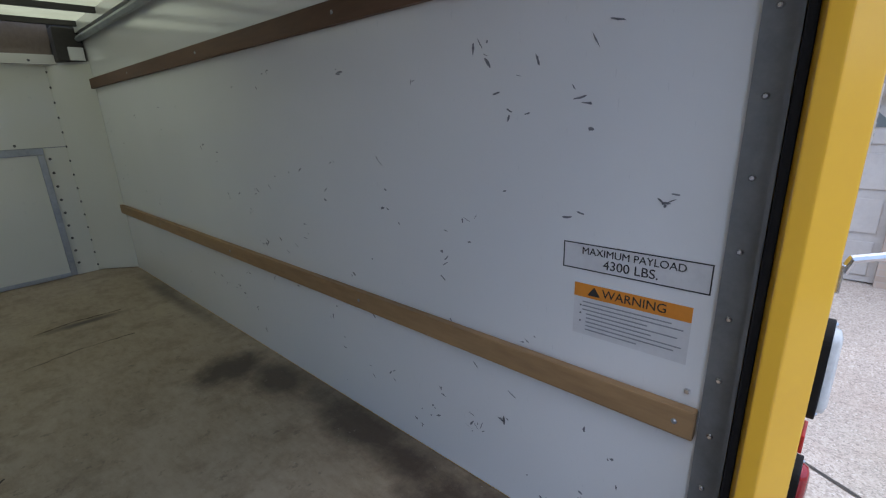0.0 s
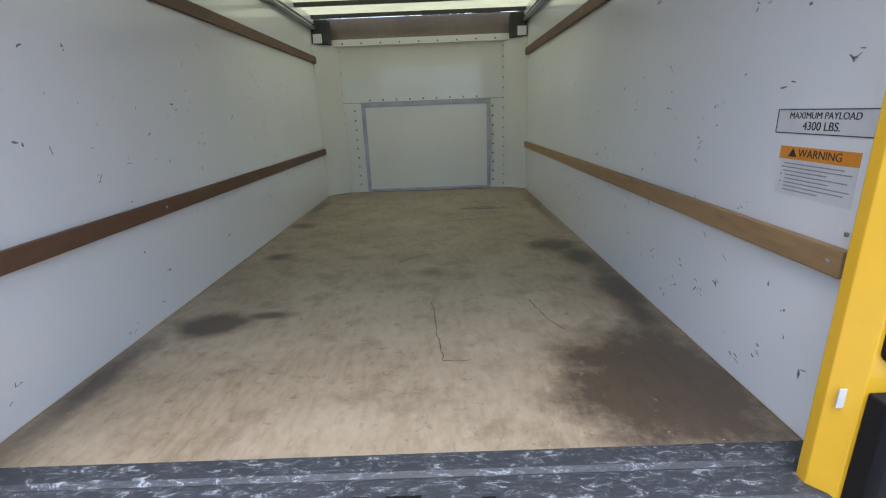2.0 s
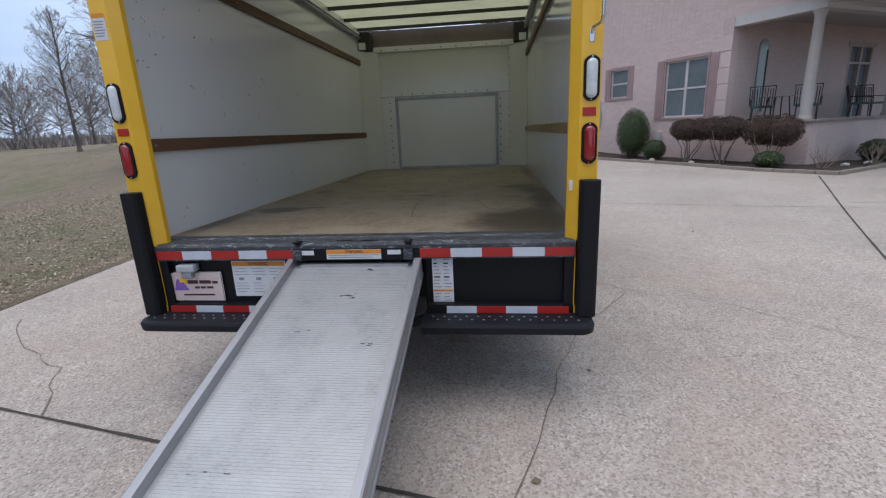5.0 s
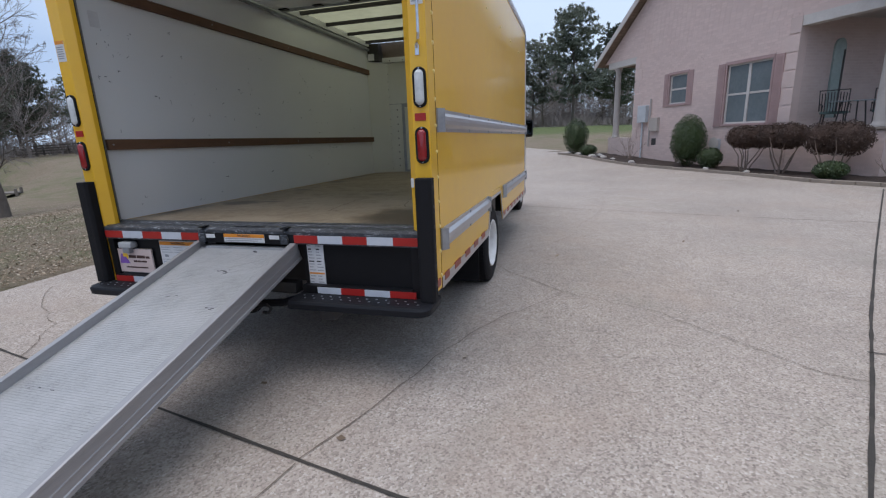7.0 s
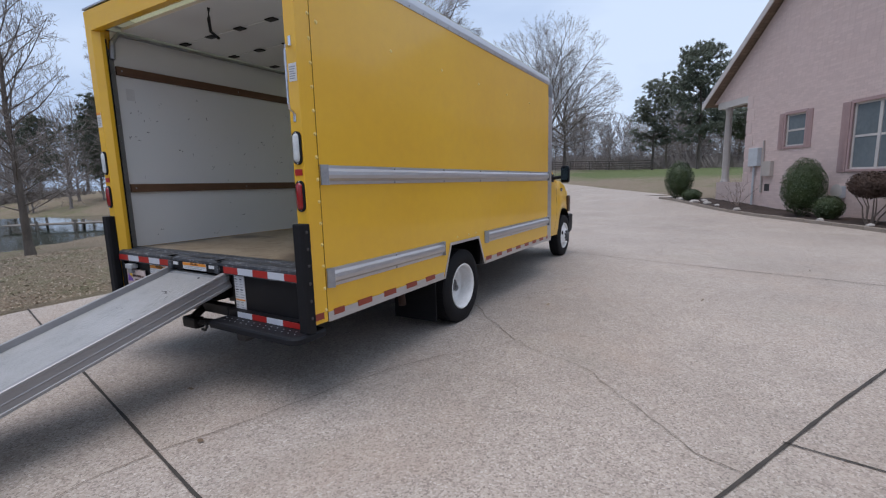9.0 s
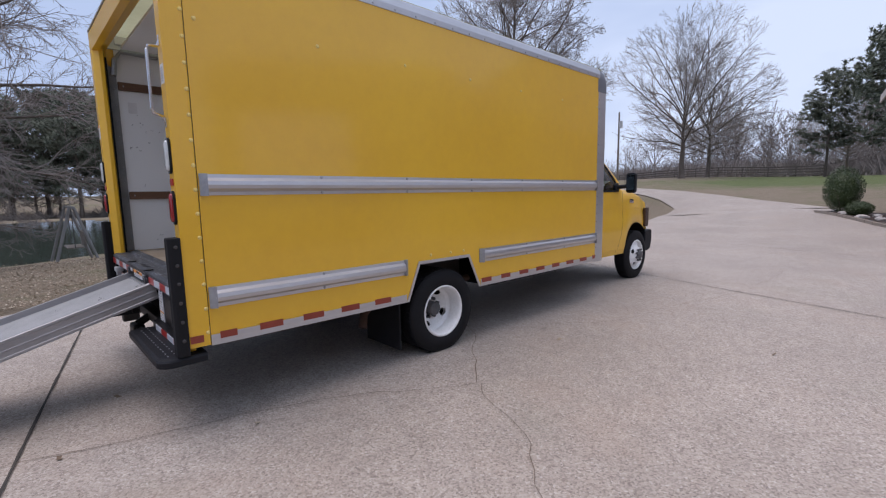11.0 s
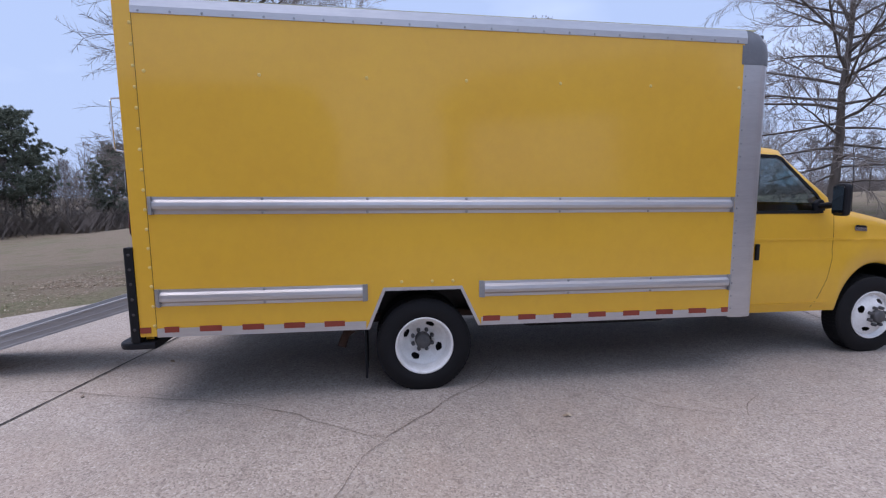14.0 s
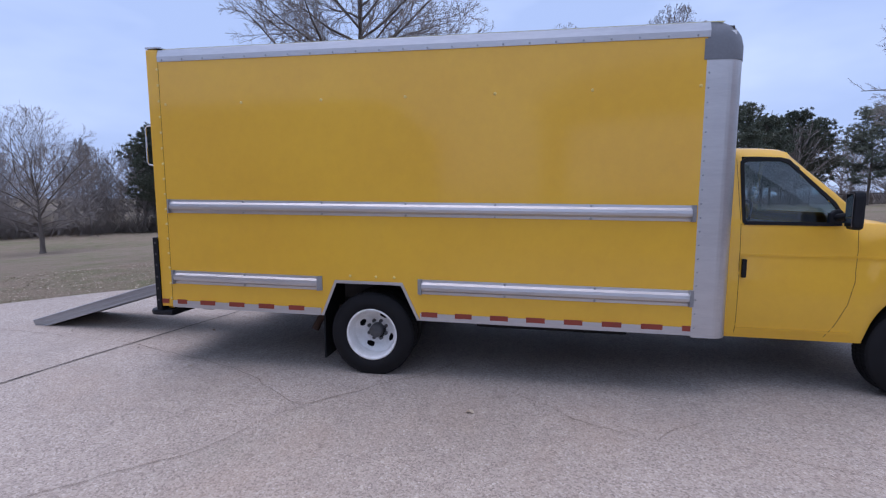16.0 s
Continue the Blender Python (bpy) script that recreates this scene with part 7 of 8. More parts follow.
def pine(seed, h, at, label):
    """A tall pine: bare lower trunk, whorls of limbs and clumps of short needles."""
    rng = random.Random(seed)
    e = thing("pine_tree", label, "tree", at, group="pines")
    pieces = []
    r0 = h * 0.016
    n = 12
    pts = [Vector((rng.gauss(0, 0.012 * h) * i / n, rng.gauss(0, 0.012 * h) * i / n, h * 0.97 * i / n - 0.2)) for i in range(n + 1)]
    for i in range(n):
        pieces.append((pts[i], pts[i + 1], r0 * (1 - 0.9 * i / n), r0 * (1 - 0.9 * (i + 1) / n), 0))
    nv, nf = [], []
    for i in range(int(h * 6.5)):
        t = 0.24 + 0.76 * rng.random()
        k = min(int(t * n), n - 1)
        p = pts[k] + (pts[k + 1] - pts[k]) * (t * n - k)
        a = rng.uniform(0, 2 * math.pi)
        tt = (t - 0.24) / 0.76
        ln = h * 0.31 * math.sqrt(max(0.05, 1 - (1.75 * tt - 0.74) ** 2)) * rng.uniform(0.55, 1.1)
        d = Vector((math.cos(a), math.sin(a), 0.1 + 0.5 * t)).normalized()
        q = p + d * ln
        pieces.append((p, q, r0 * 0.16, 0.012, 1))
        for m in range(int(5 + ln * 4.4)):
            c = p + d * ln * rng.uniform(0.35, 1.05) + Vector((rng.gauss(0, 0.38), rng.gauss(0, 0.38), rng.gauss(0.1, 0.26)))
            for j in range(24):
                dv = Vector((rng.gauss(0, 1), rng.gauss(0, 1), rng.gauss(0.35, 0.8))).normalized()
                s = rng.uniform(0.22, 0.42)
                w = dv.orthogonal().normalized() * s * 0.16
                b = len(nv)
                for vv in (c - w, c + w, c + dv * s):
                    nv.append((vv.x, vv.y, vv.z))
                nf.append((b, b + 1, b + 2))
    v, f = tubes_from(pieces, 6)
    raw_part("trunk", v, f, BARK, e, smooth=True)
    raw_part("crown", nv, nf, NEEDLES, e, "clumps of dark green needles")
    return e


PL = "dark green pine at the edge of the field"
pine_a = pine(3, 13.0, base_at(1.5, 56.0), PL)
pine_b = pine(9, 11.0, base_at(-50.0, 26.0), PL)
stand(pine_a, -3.5, 60, 60, 0.8)
stand(pine_a, 6.5, 62, 200, 0.9)
for i, (x, y, s) in enumerate(((-45, -40, 1.0), (-50, -46, 1.15), (-56, -40, 1.1), (-62, -33, 1.0), (-112, -12, 1.38), (-115, -4, 1.55), (-111, 5, 1.26), (-114, 14, 1.49), (-113, 22, 1.26), (-92, 30, 1.2),
                               (-88, 37, 1.0), (-102, -30, 1.2), (-99, -21, 1.3), (-104, 0, 1.3), (-101, 9, 1.2), (-103, 18, 1.4), (-55, 31, 0.8), (-58, 25, 1.05), (-60, 37, 0.9), (-64, 41, 1.0), (-70, 39, 0.95), (-75, 43, 1.05), (-55, 42, 0.85))):
    stand(pine_b if i % 2 else pine_a, x, y, 37 * i, s * (1.5 if x < -95 else 1.0))


def woods(name, label, rows, seed):
    """Many small far trees in one object: round trunks, single flat slivers for the twigs."""
    rng = random.Random(seed)
    kinds = []
    for j in range(4):
        kinds.append(skeleton_tree(60 + j, 9.0, "slim" if j == 3 else "oak", 3, 0.66))
    verts, faces = [], []
    for x0, y0, x1, y1, count, lo, hi, jitter in rows:
        for i in range(count):
            t = (i + rng.random()) / count
            x, y = x0 + (x1 - x0) * t + rng.gauss(0, jitter), y0 + (y1 - y0) * t + rng.gauss(0, jitter)
            z, s, a = height(x, y), rng.uniform(lo, hi) / 9.0, rng.uniform(0, 6.28)
            ca, sa = math.cos(a) * s, math.sin(a) * s
            for p, q, r0, r1, level in kinds[i % 4]:
                w = (q - p).orthogonal().normalized()
                b = len(verts)
                if level >= 2:
                    r = max(r0, 0.022) * 1.2
                    ring = (p + w * r, p - w * r, q)
                    faces.append((b, b + 1, b + 2))
                else:
                    u = (q - p).cross(w).normalized()
                    ring = [c + e * r for c, r in ((p, max(r0, 0.02) * 1.2), (q, max(r1, 0.018) * 1.2)) for e in (w, u * 0.87 - w * 0.5, -u * 0.87 - w * 0.5)]
                    for k in range(3):
                        faces.append((b + k, b + (k + 1) % 3, b + 3 + (k + 1) % 3, b + 3 + k))
                for v in ring:
                    verts.append((x + v.x * ca - v.y * sa, y + v.x * sa + v.y * ca, z + v.z * s))
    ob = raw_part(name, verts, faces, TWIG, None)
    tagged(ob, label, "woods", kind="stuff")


# haze over these woods is only in the paled twig colour
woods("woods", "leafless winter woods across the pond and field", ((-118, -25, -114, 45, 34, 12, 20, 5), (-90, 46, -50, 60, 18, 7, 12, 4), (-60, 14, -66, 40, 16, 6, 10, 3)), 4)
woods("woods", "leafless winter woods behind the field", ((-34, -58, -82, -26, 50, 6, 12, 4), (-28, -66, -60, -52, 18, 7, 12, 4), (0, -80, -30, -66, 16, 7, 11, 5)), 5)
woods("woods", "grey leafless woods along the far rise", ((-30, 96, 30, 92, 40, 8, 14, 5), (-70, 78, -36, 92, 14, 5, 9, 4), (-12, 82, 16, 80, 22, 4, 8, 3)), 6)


def scrub(name, label, rows, seed, material):
    """A low tangle of stems in front of the far woods."""
    rng = random.Random(seed)
    verts, faces = [], []
    for x0, y0, x1, y1, count, lo, hi, jitter in rows:
        for i in range(count):
            t = rng.random()
            x, y = x0 + (x1 - x0) * t + rng.gauss(0, jitter), y0 + (y1 - y0) * t + rng.gauss(0, jitter)
            z, s = height(x, y), rng.uniform(lo, hi)
            for k in range(9):
                a, l = rng.uniform(0, 6.28), rng.uniform(0.3, 0.9)
                p = Vector((x + rng.gauss(0, 0.5), y + rng.gauss(0, 0.5), z))
                q = p + Vector((math.cos(a) * l, math.sin(a) * l, 1)).normalized() * s * rng.uniform(0.5, 1)
                w = (q - p).orthogonal().normalized() * rng.uniform(0.03, 0.12)
                b = len(verts)
                for v in (p - w, p + w, q):
                    verts.append((v.x, v.y, v.z))
                faces.append((b, b + 1, b + 2))
    ob = raw_part(name, verts, faces, material, None)
    tagged(ob, label, "undergrowth", kind="stuff")


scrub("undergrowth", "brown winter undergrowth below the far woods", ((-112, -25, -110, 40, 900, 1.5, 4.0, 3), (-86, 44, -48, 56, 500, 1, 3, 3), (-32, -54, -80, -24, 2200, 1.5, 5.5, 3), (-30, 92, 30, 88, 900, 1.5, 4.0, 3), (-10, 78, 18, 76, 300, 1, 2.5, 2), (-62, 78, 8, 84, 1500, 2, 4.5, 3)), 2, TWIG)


# ---- farm fences ----
def fence(x0, y0, x1, y1, label, h=1.3, gap=3.0):
    n = max(2, int(math.hypot(x1 - x0, y1 - y0) / gap))
    f = thing("fence", label, "fence", base_at((x0 + x1) / 2, (y0 + y1) / 2), group="fences")
    pts = [(x0 + (x1 - x0) * i / n, y0 + (y1 - y0) * i / n) for i in range(n + 1)]
    for x, y in pts:
        z = height(x, y)
        part("post", boxed(x - 0.07, x + 0.07, y - 0.07, y + 0.07, z - 0.2, z + h + 0.08), FENCEBLACK, f)
    for k in range(4):
        for (xa, ya), (xb, yb) in zip(pts, pts[1:]):
            bm = bmesh.new()
            za, zb = height(xa, ya) + 0.28 + 0.33 * k, height(xb, yb) + 0.28 + 0.33 * k
            d = Vector((xb - xa, yb - ya, 0)).normalized()
            o = Vector((d.y, -d.x, 0)) * 0.09
            q = [bm.verts.new(v) for v in ((xa + o.x, ya + o.y, za - 0.07), (xb + o.x, yb + o.y, zb - 0.07), (xb + o.x, yb + o.y, zb + 0.07), (xa + o.x, ya + o.y, za + 0.07))]
            q2 = [bm.verts.new(v.co + o * 0.4) for v in q]
            bm.faces.new(q)
            bm.faces.new(q2[::-1])
            for i in range(4):
                bm.faces.new((q[i], q2[i], q2[(i + 1) % 4], q[(i + 1) % 4]))
            part("rail", bm, FENCEBLACK, f)


fence(-66, 40, -62, 76, "dark four-board farm fence along the field")
fence(-62, 76, -5, 72.5, "dark four-board farm fence along the field")
fence(-109, -8, -109, 36, "dark farm fence beyond the pond")

# ---- planting along the house ----
shrub(5.0, -0.8, 0.55, 1.66, "tall clipped oval evergreen shrub by the wall", LEAVES, 1, 11000, 5, 0.06, 0.024)
shrub(3.98, -0.85, 0.36, 0.66, "small round evergreen shrub in the mulch", LEAVES, 2, 4200, 4, 0.03, 0.022)
shrub(11.9, -1.0, 0.58, 1.6, "clipped oval evergreen shrub at the house corner", LEAVES, 3, 8000, 4, 0.05, 0.026)
shrub(10.6, -1.1, 0.38, 0.5, "low dark evergreen shrub at the house corner", LEAVES, 4, 3200, 4, 0.03, 0.024)
shrub(2.75, -0.8, 0.66, 0.62, "russet flat-topped shrub on pale bare stems", REDLEAVES, 5, 9000, 7, 0.68, 0.026)
shrub(1.65, -0.8, 0.62, 0.64, "russet flat-topped shrub on pale bare stems", REDLEAVES, 6, 9000, 7, 0.68, 0.026)
shrub(0.4, -0.75, 0.7, 0.78, "dark russet shrub on pale bare stems", REDLEAVES, 7, 9000, 7, 0.55, 0.026)
shrub(0.05, -1.2, 0.34, 0.42, "low bright green shrub at the porch corner", LEAVES, 8, 2600, 4, 0.03, 0.028)
shrub(-0.75, 2.0, 0.42, 0.6, "low bright green shrub below the porch wall", LEAVES, 9, 3200, 4, 0.03, 0.028)
shrub(-0.7, 3.0, 0.36, 0.5, "low bright green shrub below the porch wall", LEAVES, 10, 2800, 4, 0.03, 0.028)
shrub(-4.2, -0.9, 0.42, 0.64, "low bright green shrub beside the entrance walk", LEAVES, 11, 3200, 4, 0.03, 0.028)


def bare_bush(s, w, tall, label, seed):
    x, y = HP(s, w)
    e = thing("bare_bush", label, "bush", (x, y, height(x, y)), group="bare bushes")
    rng = random.Random(seed)
    pcs = []
    for k in range(13):
        p, d = Vector((0, 0, -0.03)), Vector((rng.gauss(0, 0.45), rng.gauss(0, 0.45), 1)).normalized()
        r = 0.012
        for i in range(5):
            q = p + d * tall / 5
            pcs.append((p, q, r, r * 0.8, 0))
            if i > 1:
                for _ in range(2):
                    dd = (d + Vector((rng.gauss(0, 0.6), rng.gauss(0, 0.6), 0.2))).normalized()
                    pcs.append((q, q + dd * tall * 0.22, r * 0.6, r * 0.3, 1))
            p, r = q, r * 0.8
            d = (d + Vector((rng.gauss(0, 0.15), rng.gauss(0, 0.15), 0))).normalized()
    v, f = tubes_from(pcs, 4)
    raw_part("twig_tangle", v, f, PALEWOOD, e)


def garden_stone(s, w, size, seed):
    """A pale rough stone lying in the mulch."""
    x, y = HP(s, w)
    rng = random.Random(seed)
    bm = bmesh.new()
    bmesh.ops.create_icosphere(bm, subdivisions=2, radius=1)
    for v in bm.verts:
        k = 1 + 0.35 * noise.noise(v.co * 1.3 + Vector((seed, 0, 0)))
        v.co = Vector((v.co.x * size * k * 1.3, v.co.y * size * k, v.co.z * size * 0.6 * k))
    bmesh.ops.transform(bm, matrix=Matrix.Translation((x, y, height(x, y) + 0.07)) @ Matrix.Rotation(rng.uniform(0, 6.28), 4, "Z"), verts=bm.verts)
    tagged(link_mesh("garden_stone", bm, PALESTONE), "pale rough stone lying in dark mulch", "stone", group="garden stones")


PALESTONE = surface("pale_stone", (0.52, 0.49, 0.46), (0.34, 0.31, 0.29), 0.85, big=9, fine=60, bump=0.01, bump_scale=30)
for k, (a, b, c) in enumerate(((7.3, -1.25, 0.09), (8.6, -1.2, 0.08), (9.4, -1.1, 0.12), (9.9, -1.35, 0.15), (10.2, -0.8, 0.1), (11.1, -1.3, 0.17), (12.4, -0.9, 0.14), (3.6, -1.35, 0.08), (2.2, -1.3, 0.07), (-1.0, 1.1, 0.1), (-0.9, 0.3, 0.08))):
    garden_stone(a, b, c, 40 + k)
bare_bush(8.2, -0.7, 0.95, "leafless shrub with reddish twigs by the wall", 3)
bare_bush(-1.2, 0.9, 0.6, "leafless tangled shrub in the corner bed", 4)
bare_bush(-0.9, -0.7, 0.55, "leafless tangled shrub in the corner bed", 5)


# ---- porch furniture ----
def porch_chair(s, w, turn, label):
    x, y = HP(s, w)
    e = thing("porch_chair", label, "chair", (0, 0, 0), group="porch chairs")
    for a, b in ((-0.25, -0.25), (0.25, -0.25), (-0.25, 0.25), (0.25, 0.25)):
        bm = bmesh.new()
        tube(bm, [(a, b, 0), (a * 0.92, b * 0.92, 0.42)], 0.016, 6)
        part("leg", bm, IRON, e)
    part("seat", boxed(-0.28, 0.28, -0.28, 0.28, 0.42, 0.49, bevel=0.02), CUSHION, e)
    bm = bmesh.new()
    for k in range(9):
        xx = -0.24 + 0.06 * k
        tube(bm, [(xx, 0.27, 0.46), (xx * 1.05, 0.38, 0.98 - 0.6 * xx * xx)], 0.012, 5)
    part("backrest", bm, IRON, e, "barred iron backrest")
    bm = bmesh.new()
    tube(bm, [(-0.29, 0.27, 0.5), (-0.31, 0.40, 1.02), (0.31, 0.40, 1.02), (0.29, 0.27, 0.5)], 0.018, 6)
    part("back_frame", bm, IRON, e)
    for a in (-0.3, 0.3):
        bm = bmesh.new()
        tube(bm, [(a, -0.25, 0.44), (a, -0.27, 0.66), (a, 0.3, 0.68)], 0.016, 6)
        part("armrest", bm, IRON, e)
    e.matrix_basis = Matrix.Translation((x, y, 1.171)) @ Matrix.Rotation(radians(turn), 4, "Z")
    return e


porch_chair(1.75, 0.9, 150, "dark iron porch chair with teal cushion")
porch_chair(0.75, 1.3, 330, "dark iron porch chair with teal cushion")
porch_chair(1.3, 5.1, 60, "dark slatted porch chair by the door")
porch_chair(1.4, 6.0, 100, "dark slatted porch chair by the door")


def porch_table(s, w):
    x, y = HP(s, w)
    e = thing("porch_table", "round dark glass porch table on iron legs", "table", (x, y, 1.171))
    bm = bmesh.new()
    tube(bm, [(x, y, 1.87), (x, y, 1.895)], 0.5, 28)
    part("tabletop", bm, HOUSEGLASS, e)
    for k in range(4):
        a = math.pi / 4 + math.pi / 2 * k
        bm = bmesh.new()
        tube(bm, [(x + 0.34 * math.cos(a), y + 0.34 * math.sin(a), 1.171), (x + 0.25 * math.cos(a), y + 0.25 * math.sin(a), 1.87)], 0.018, 6)
        part("leg", bm, IRON, e)


porch_table(1.2, 0.75)

# ---- garage wall to the right of the truck ----
garage = thing("garage", "tan brick garage wall with a grey panelled door", "garage", (7.2, -4, 0))
TAN = brick_material("tan_brick", (0.50, 0.40, 0.33), (0.43, 0.34, 0.28), (0.47, 0.41, 0.36))


def gpart(name, bm, material, parent=None, label=""):
    bmesh.ops.recalc_face_normals(bm, faces=bm.faces)
    uv = bm.loops.layers.uv.verify()
    for f in bm.faces:
        f.normal_update()
        for l in f.loops:
            c = l.vert.co
            l[uv].uv = (c.y, c.z) if abs(f.normal.x) > 0.5 else ((c.x, c.z) if abs(f.normal.y) > 0.5 else (c.x, c.y))
    return part(name, bm, material, parent or garage, label)


gpart("wall", boxed(7.1, 7.35, -9, -0.3, -0.1, 3.4), TAN)
gpart("wall", boxed(7.1, 7.35, -0.299, 0.5, 2.12, 3.4), TAN)
gpart("lintel", boxed(7.08, 7.099, -0.4, 0.5, 2.11, 2.26, bevel=0.004), TRIM)
gd = gpart("garage_door", boxed(7.2, 7.24, -0.299, 0.5, 0.02, 2.119), FASCIA, None, "grey panelled garage door with arched light")
for k in range(4):
    gpart("door_panel", boxed(7.185, 7.199, -0.22, 0.42, 0.1 + 0.5 * k, 0.5 + 0.5 * k, bevel=0.008), FASCIA, gd)
gpart("arched_light", prismed([(-0.1, 1.78), (0.3, 1.78), (0.27, 1.88), (0.19, 1.95), (0.01, 1.95), (-0.07, 1.88)], "x", 7.176, 7.184), HOUSEGLASS, gd)
gpart("roof", boxed(6.7, 14, -9.2, 0.55, 3.4, 3.6), SHINGLE)
gpart("far_wall", boxed(7.351, 13.5, 0.3, 0.5, -0.1, 3.4), TAN)
lan = gpart("wall_lantern", boxed(6.98, 7.099, -0.95, -0.85, 1.72, 1.9, bevel=0.01), IRON, None, "black wall lantern")
gpart("lantern_glass", boxed(6.985, 7.06, -0.94, -0.86, 1.6, 1.719, bevel=0.006), LENSWHITE, lan)

# ---- garden swing by the pond ----
def garden_swing(x, y):
    z = height(x, y)
    e = thing("garden_swing", "weathered timber A-frame garden swing on the lawn", "swing", (x, y, z))
    for xx in (-0.95, 0.95):
        for dy in (-0.55, 0.55):
            bm = bmesh.new()
            tube(bm, [(x + xx, y + dy, z - 0.05), (x + xx * 0.86, y + dy * 0.08, z + 1.78)], 0.045, 6)
            part("leg", bm, PALEFRAME, e)
    bm = bmesh.new()
    tube(bm, [(x - 0.95, y, z + 1.76), (x + 0.95, y, z + 1.76)], 0.05, 6)
    part("top_beam", bm, PALEFRAME, e)
    seat = part("bench", boxed(x - 0.6, x + 0.6, y - 0.2, y + 0.25, z + 0.45, z + 0.49), WEATHERED, e, "hanging slatted bench")
    for k in range(3):
        part("back_slat", boxed(x - 0.6 + 0.42 * k, x - 0.25 + 0.42 * k, y + 0.26, y + 0.30, z + 0.5, z + 0.95), WEATHERED, seat)
    for xx in (-0.6, 0.6):
        bm = bmesh.new()
        tube(bm, [(x + xx, y, z + 0.47), (x + xx, y, z + 1.76)], 0.012, 5)
        part("chain", bm, IRON, e)


PALEFRAME = surface("pale_grey_timber", (0.24, 0.24, 0.24), (0.17, 0.17, 0.17), 0.8, big=3, fine=20)
garden_swing(-15.1, 0.75)
for x, y, h in ((-14.5, -2.0, 0.75), (-9.4, 10.4, 0.9)):
    bm = bmesh.new()
    tube(bm, [(x, y, height(x, y) - 0.1), (x + 0.06, y, height(x, y) + h)], 0.03, 6)
    s = thing("stake", "pale stake standing in the lawn", "stake", (x, y, height(x, y)))
    part("shaft", bm, PALEFRAME, s)


def dock(x0, y0, x1, y1):
    e = thing("dock", "weathered timber dock over the pond", "dock", ((x0 + x1) / 2, (y0 + y1) / 2, -1.32))
    n = 14
    d = Vector((x1 - x0, y1 - y0, 0)).normalized()
    o = Vector((-d.y, d.x, 0))
    ang = math.atan2(d.y, d.x)
    ln = math.hypot(x1 - x0, y1 - y0)
    bm = boxed(0, ln, -0.7, 0.7, -1.02, -0.94)
    bmesh.ops.transform(bm, matrix=Matrix.Translation((x0, y0, 0)) @ Matrix.Rotation(ang, 4, "Z"), verts=bm.verts)
    part("deck", bm, WEATHERED, e)
    for i in range(6):
        for s in (-0.65, 0.65):
            p = Vector((x0, y0, 0)) + d * ln * i / 5 + o * s
            bm = bmesh.new()
            tube(bm, [(p.x, p.y, -2.6), (p.x, p.y, -0.72)], 0.08, 8)
            part("post", bm, WEATHERED, e)


dock(-38, 9.5, -30.5, 17.5)

# ---- gate pillars and a utility pole at the end of the lane ----
for x, y in ((-35.2, 58.6), (-31.6, 61.0)):
    z = height(x, y)
    g = thing("gate_pillar", "pink brick gate pillar with a pointed top", "pillar", (x, y, z), group="gate pillars")
    gpart("shaft", boxed(x - 0.45, x + 0.45, y - 0.45, y + 0.45, z - 0.2, z + 1.5, bevel=0.02), BRICK, g)
    bm = bmesh.new()
    a = [bm.verts.new((x + sx * 0.42, y + sy * 0.42, z + 1.501)) for sx, sy in ((-1, -1), (1, -1), (1, 1), (-1, 1))]
    t = [bm.verts.new((x + sx * 0.08, y + sy * 0.08, z + 2.6)) for sx, sy in ((-1, -1), (1, -1), (1, 1), (-1, 1))]
    for k in range(4):
        bm.faces.new((a[k], a[(k + 1) % 4], t[(k + 1) % 4], t[k]))
    bm.faces.new(t)
    gpart("cap", bm, BRICK, g)
x, y = -24.0, 57.0
z = height(x, y)
pole = thing("utility_pole", "tall weathered wooden utility pole", "pole", (x, y, z))
bm = bmesh.new()
tube(bm, [(x, y, z - 0.2), (x, y, z + 8.6)], [0.14, 0.10], 8)
part("shaft", bm, WEATHERED, pole)
bm = bmesh.new()
tube(bm, [(x + 0.25, y, z + 6.6), (x + 0.25, y, z + 7.5)], 0.2, 10)
part("transformer", bm, METERGREY, pole)

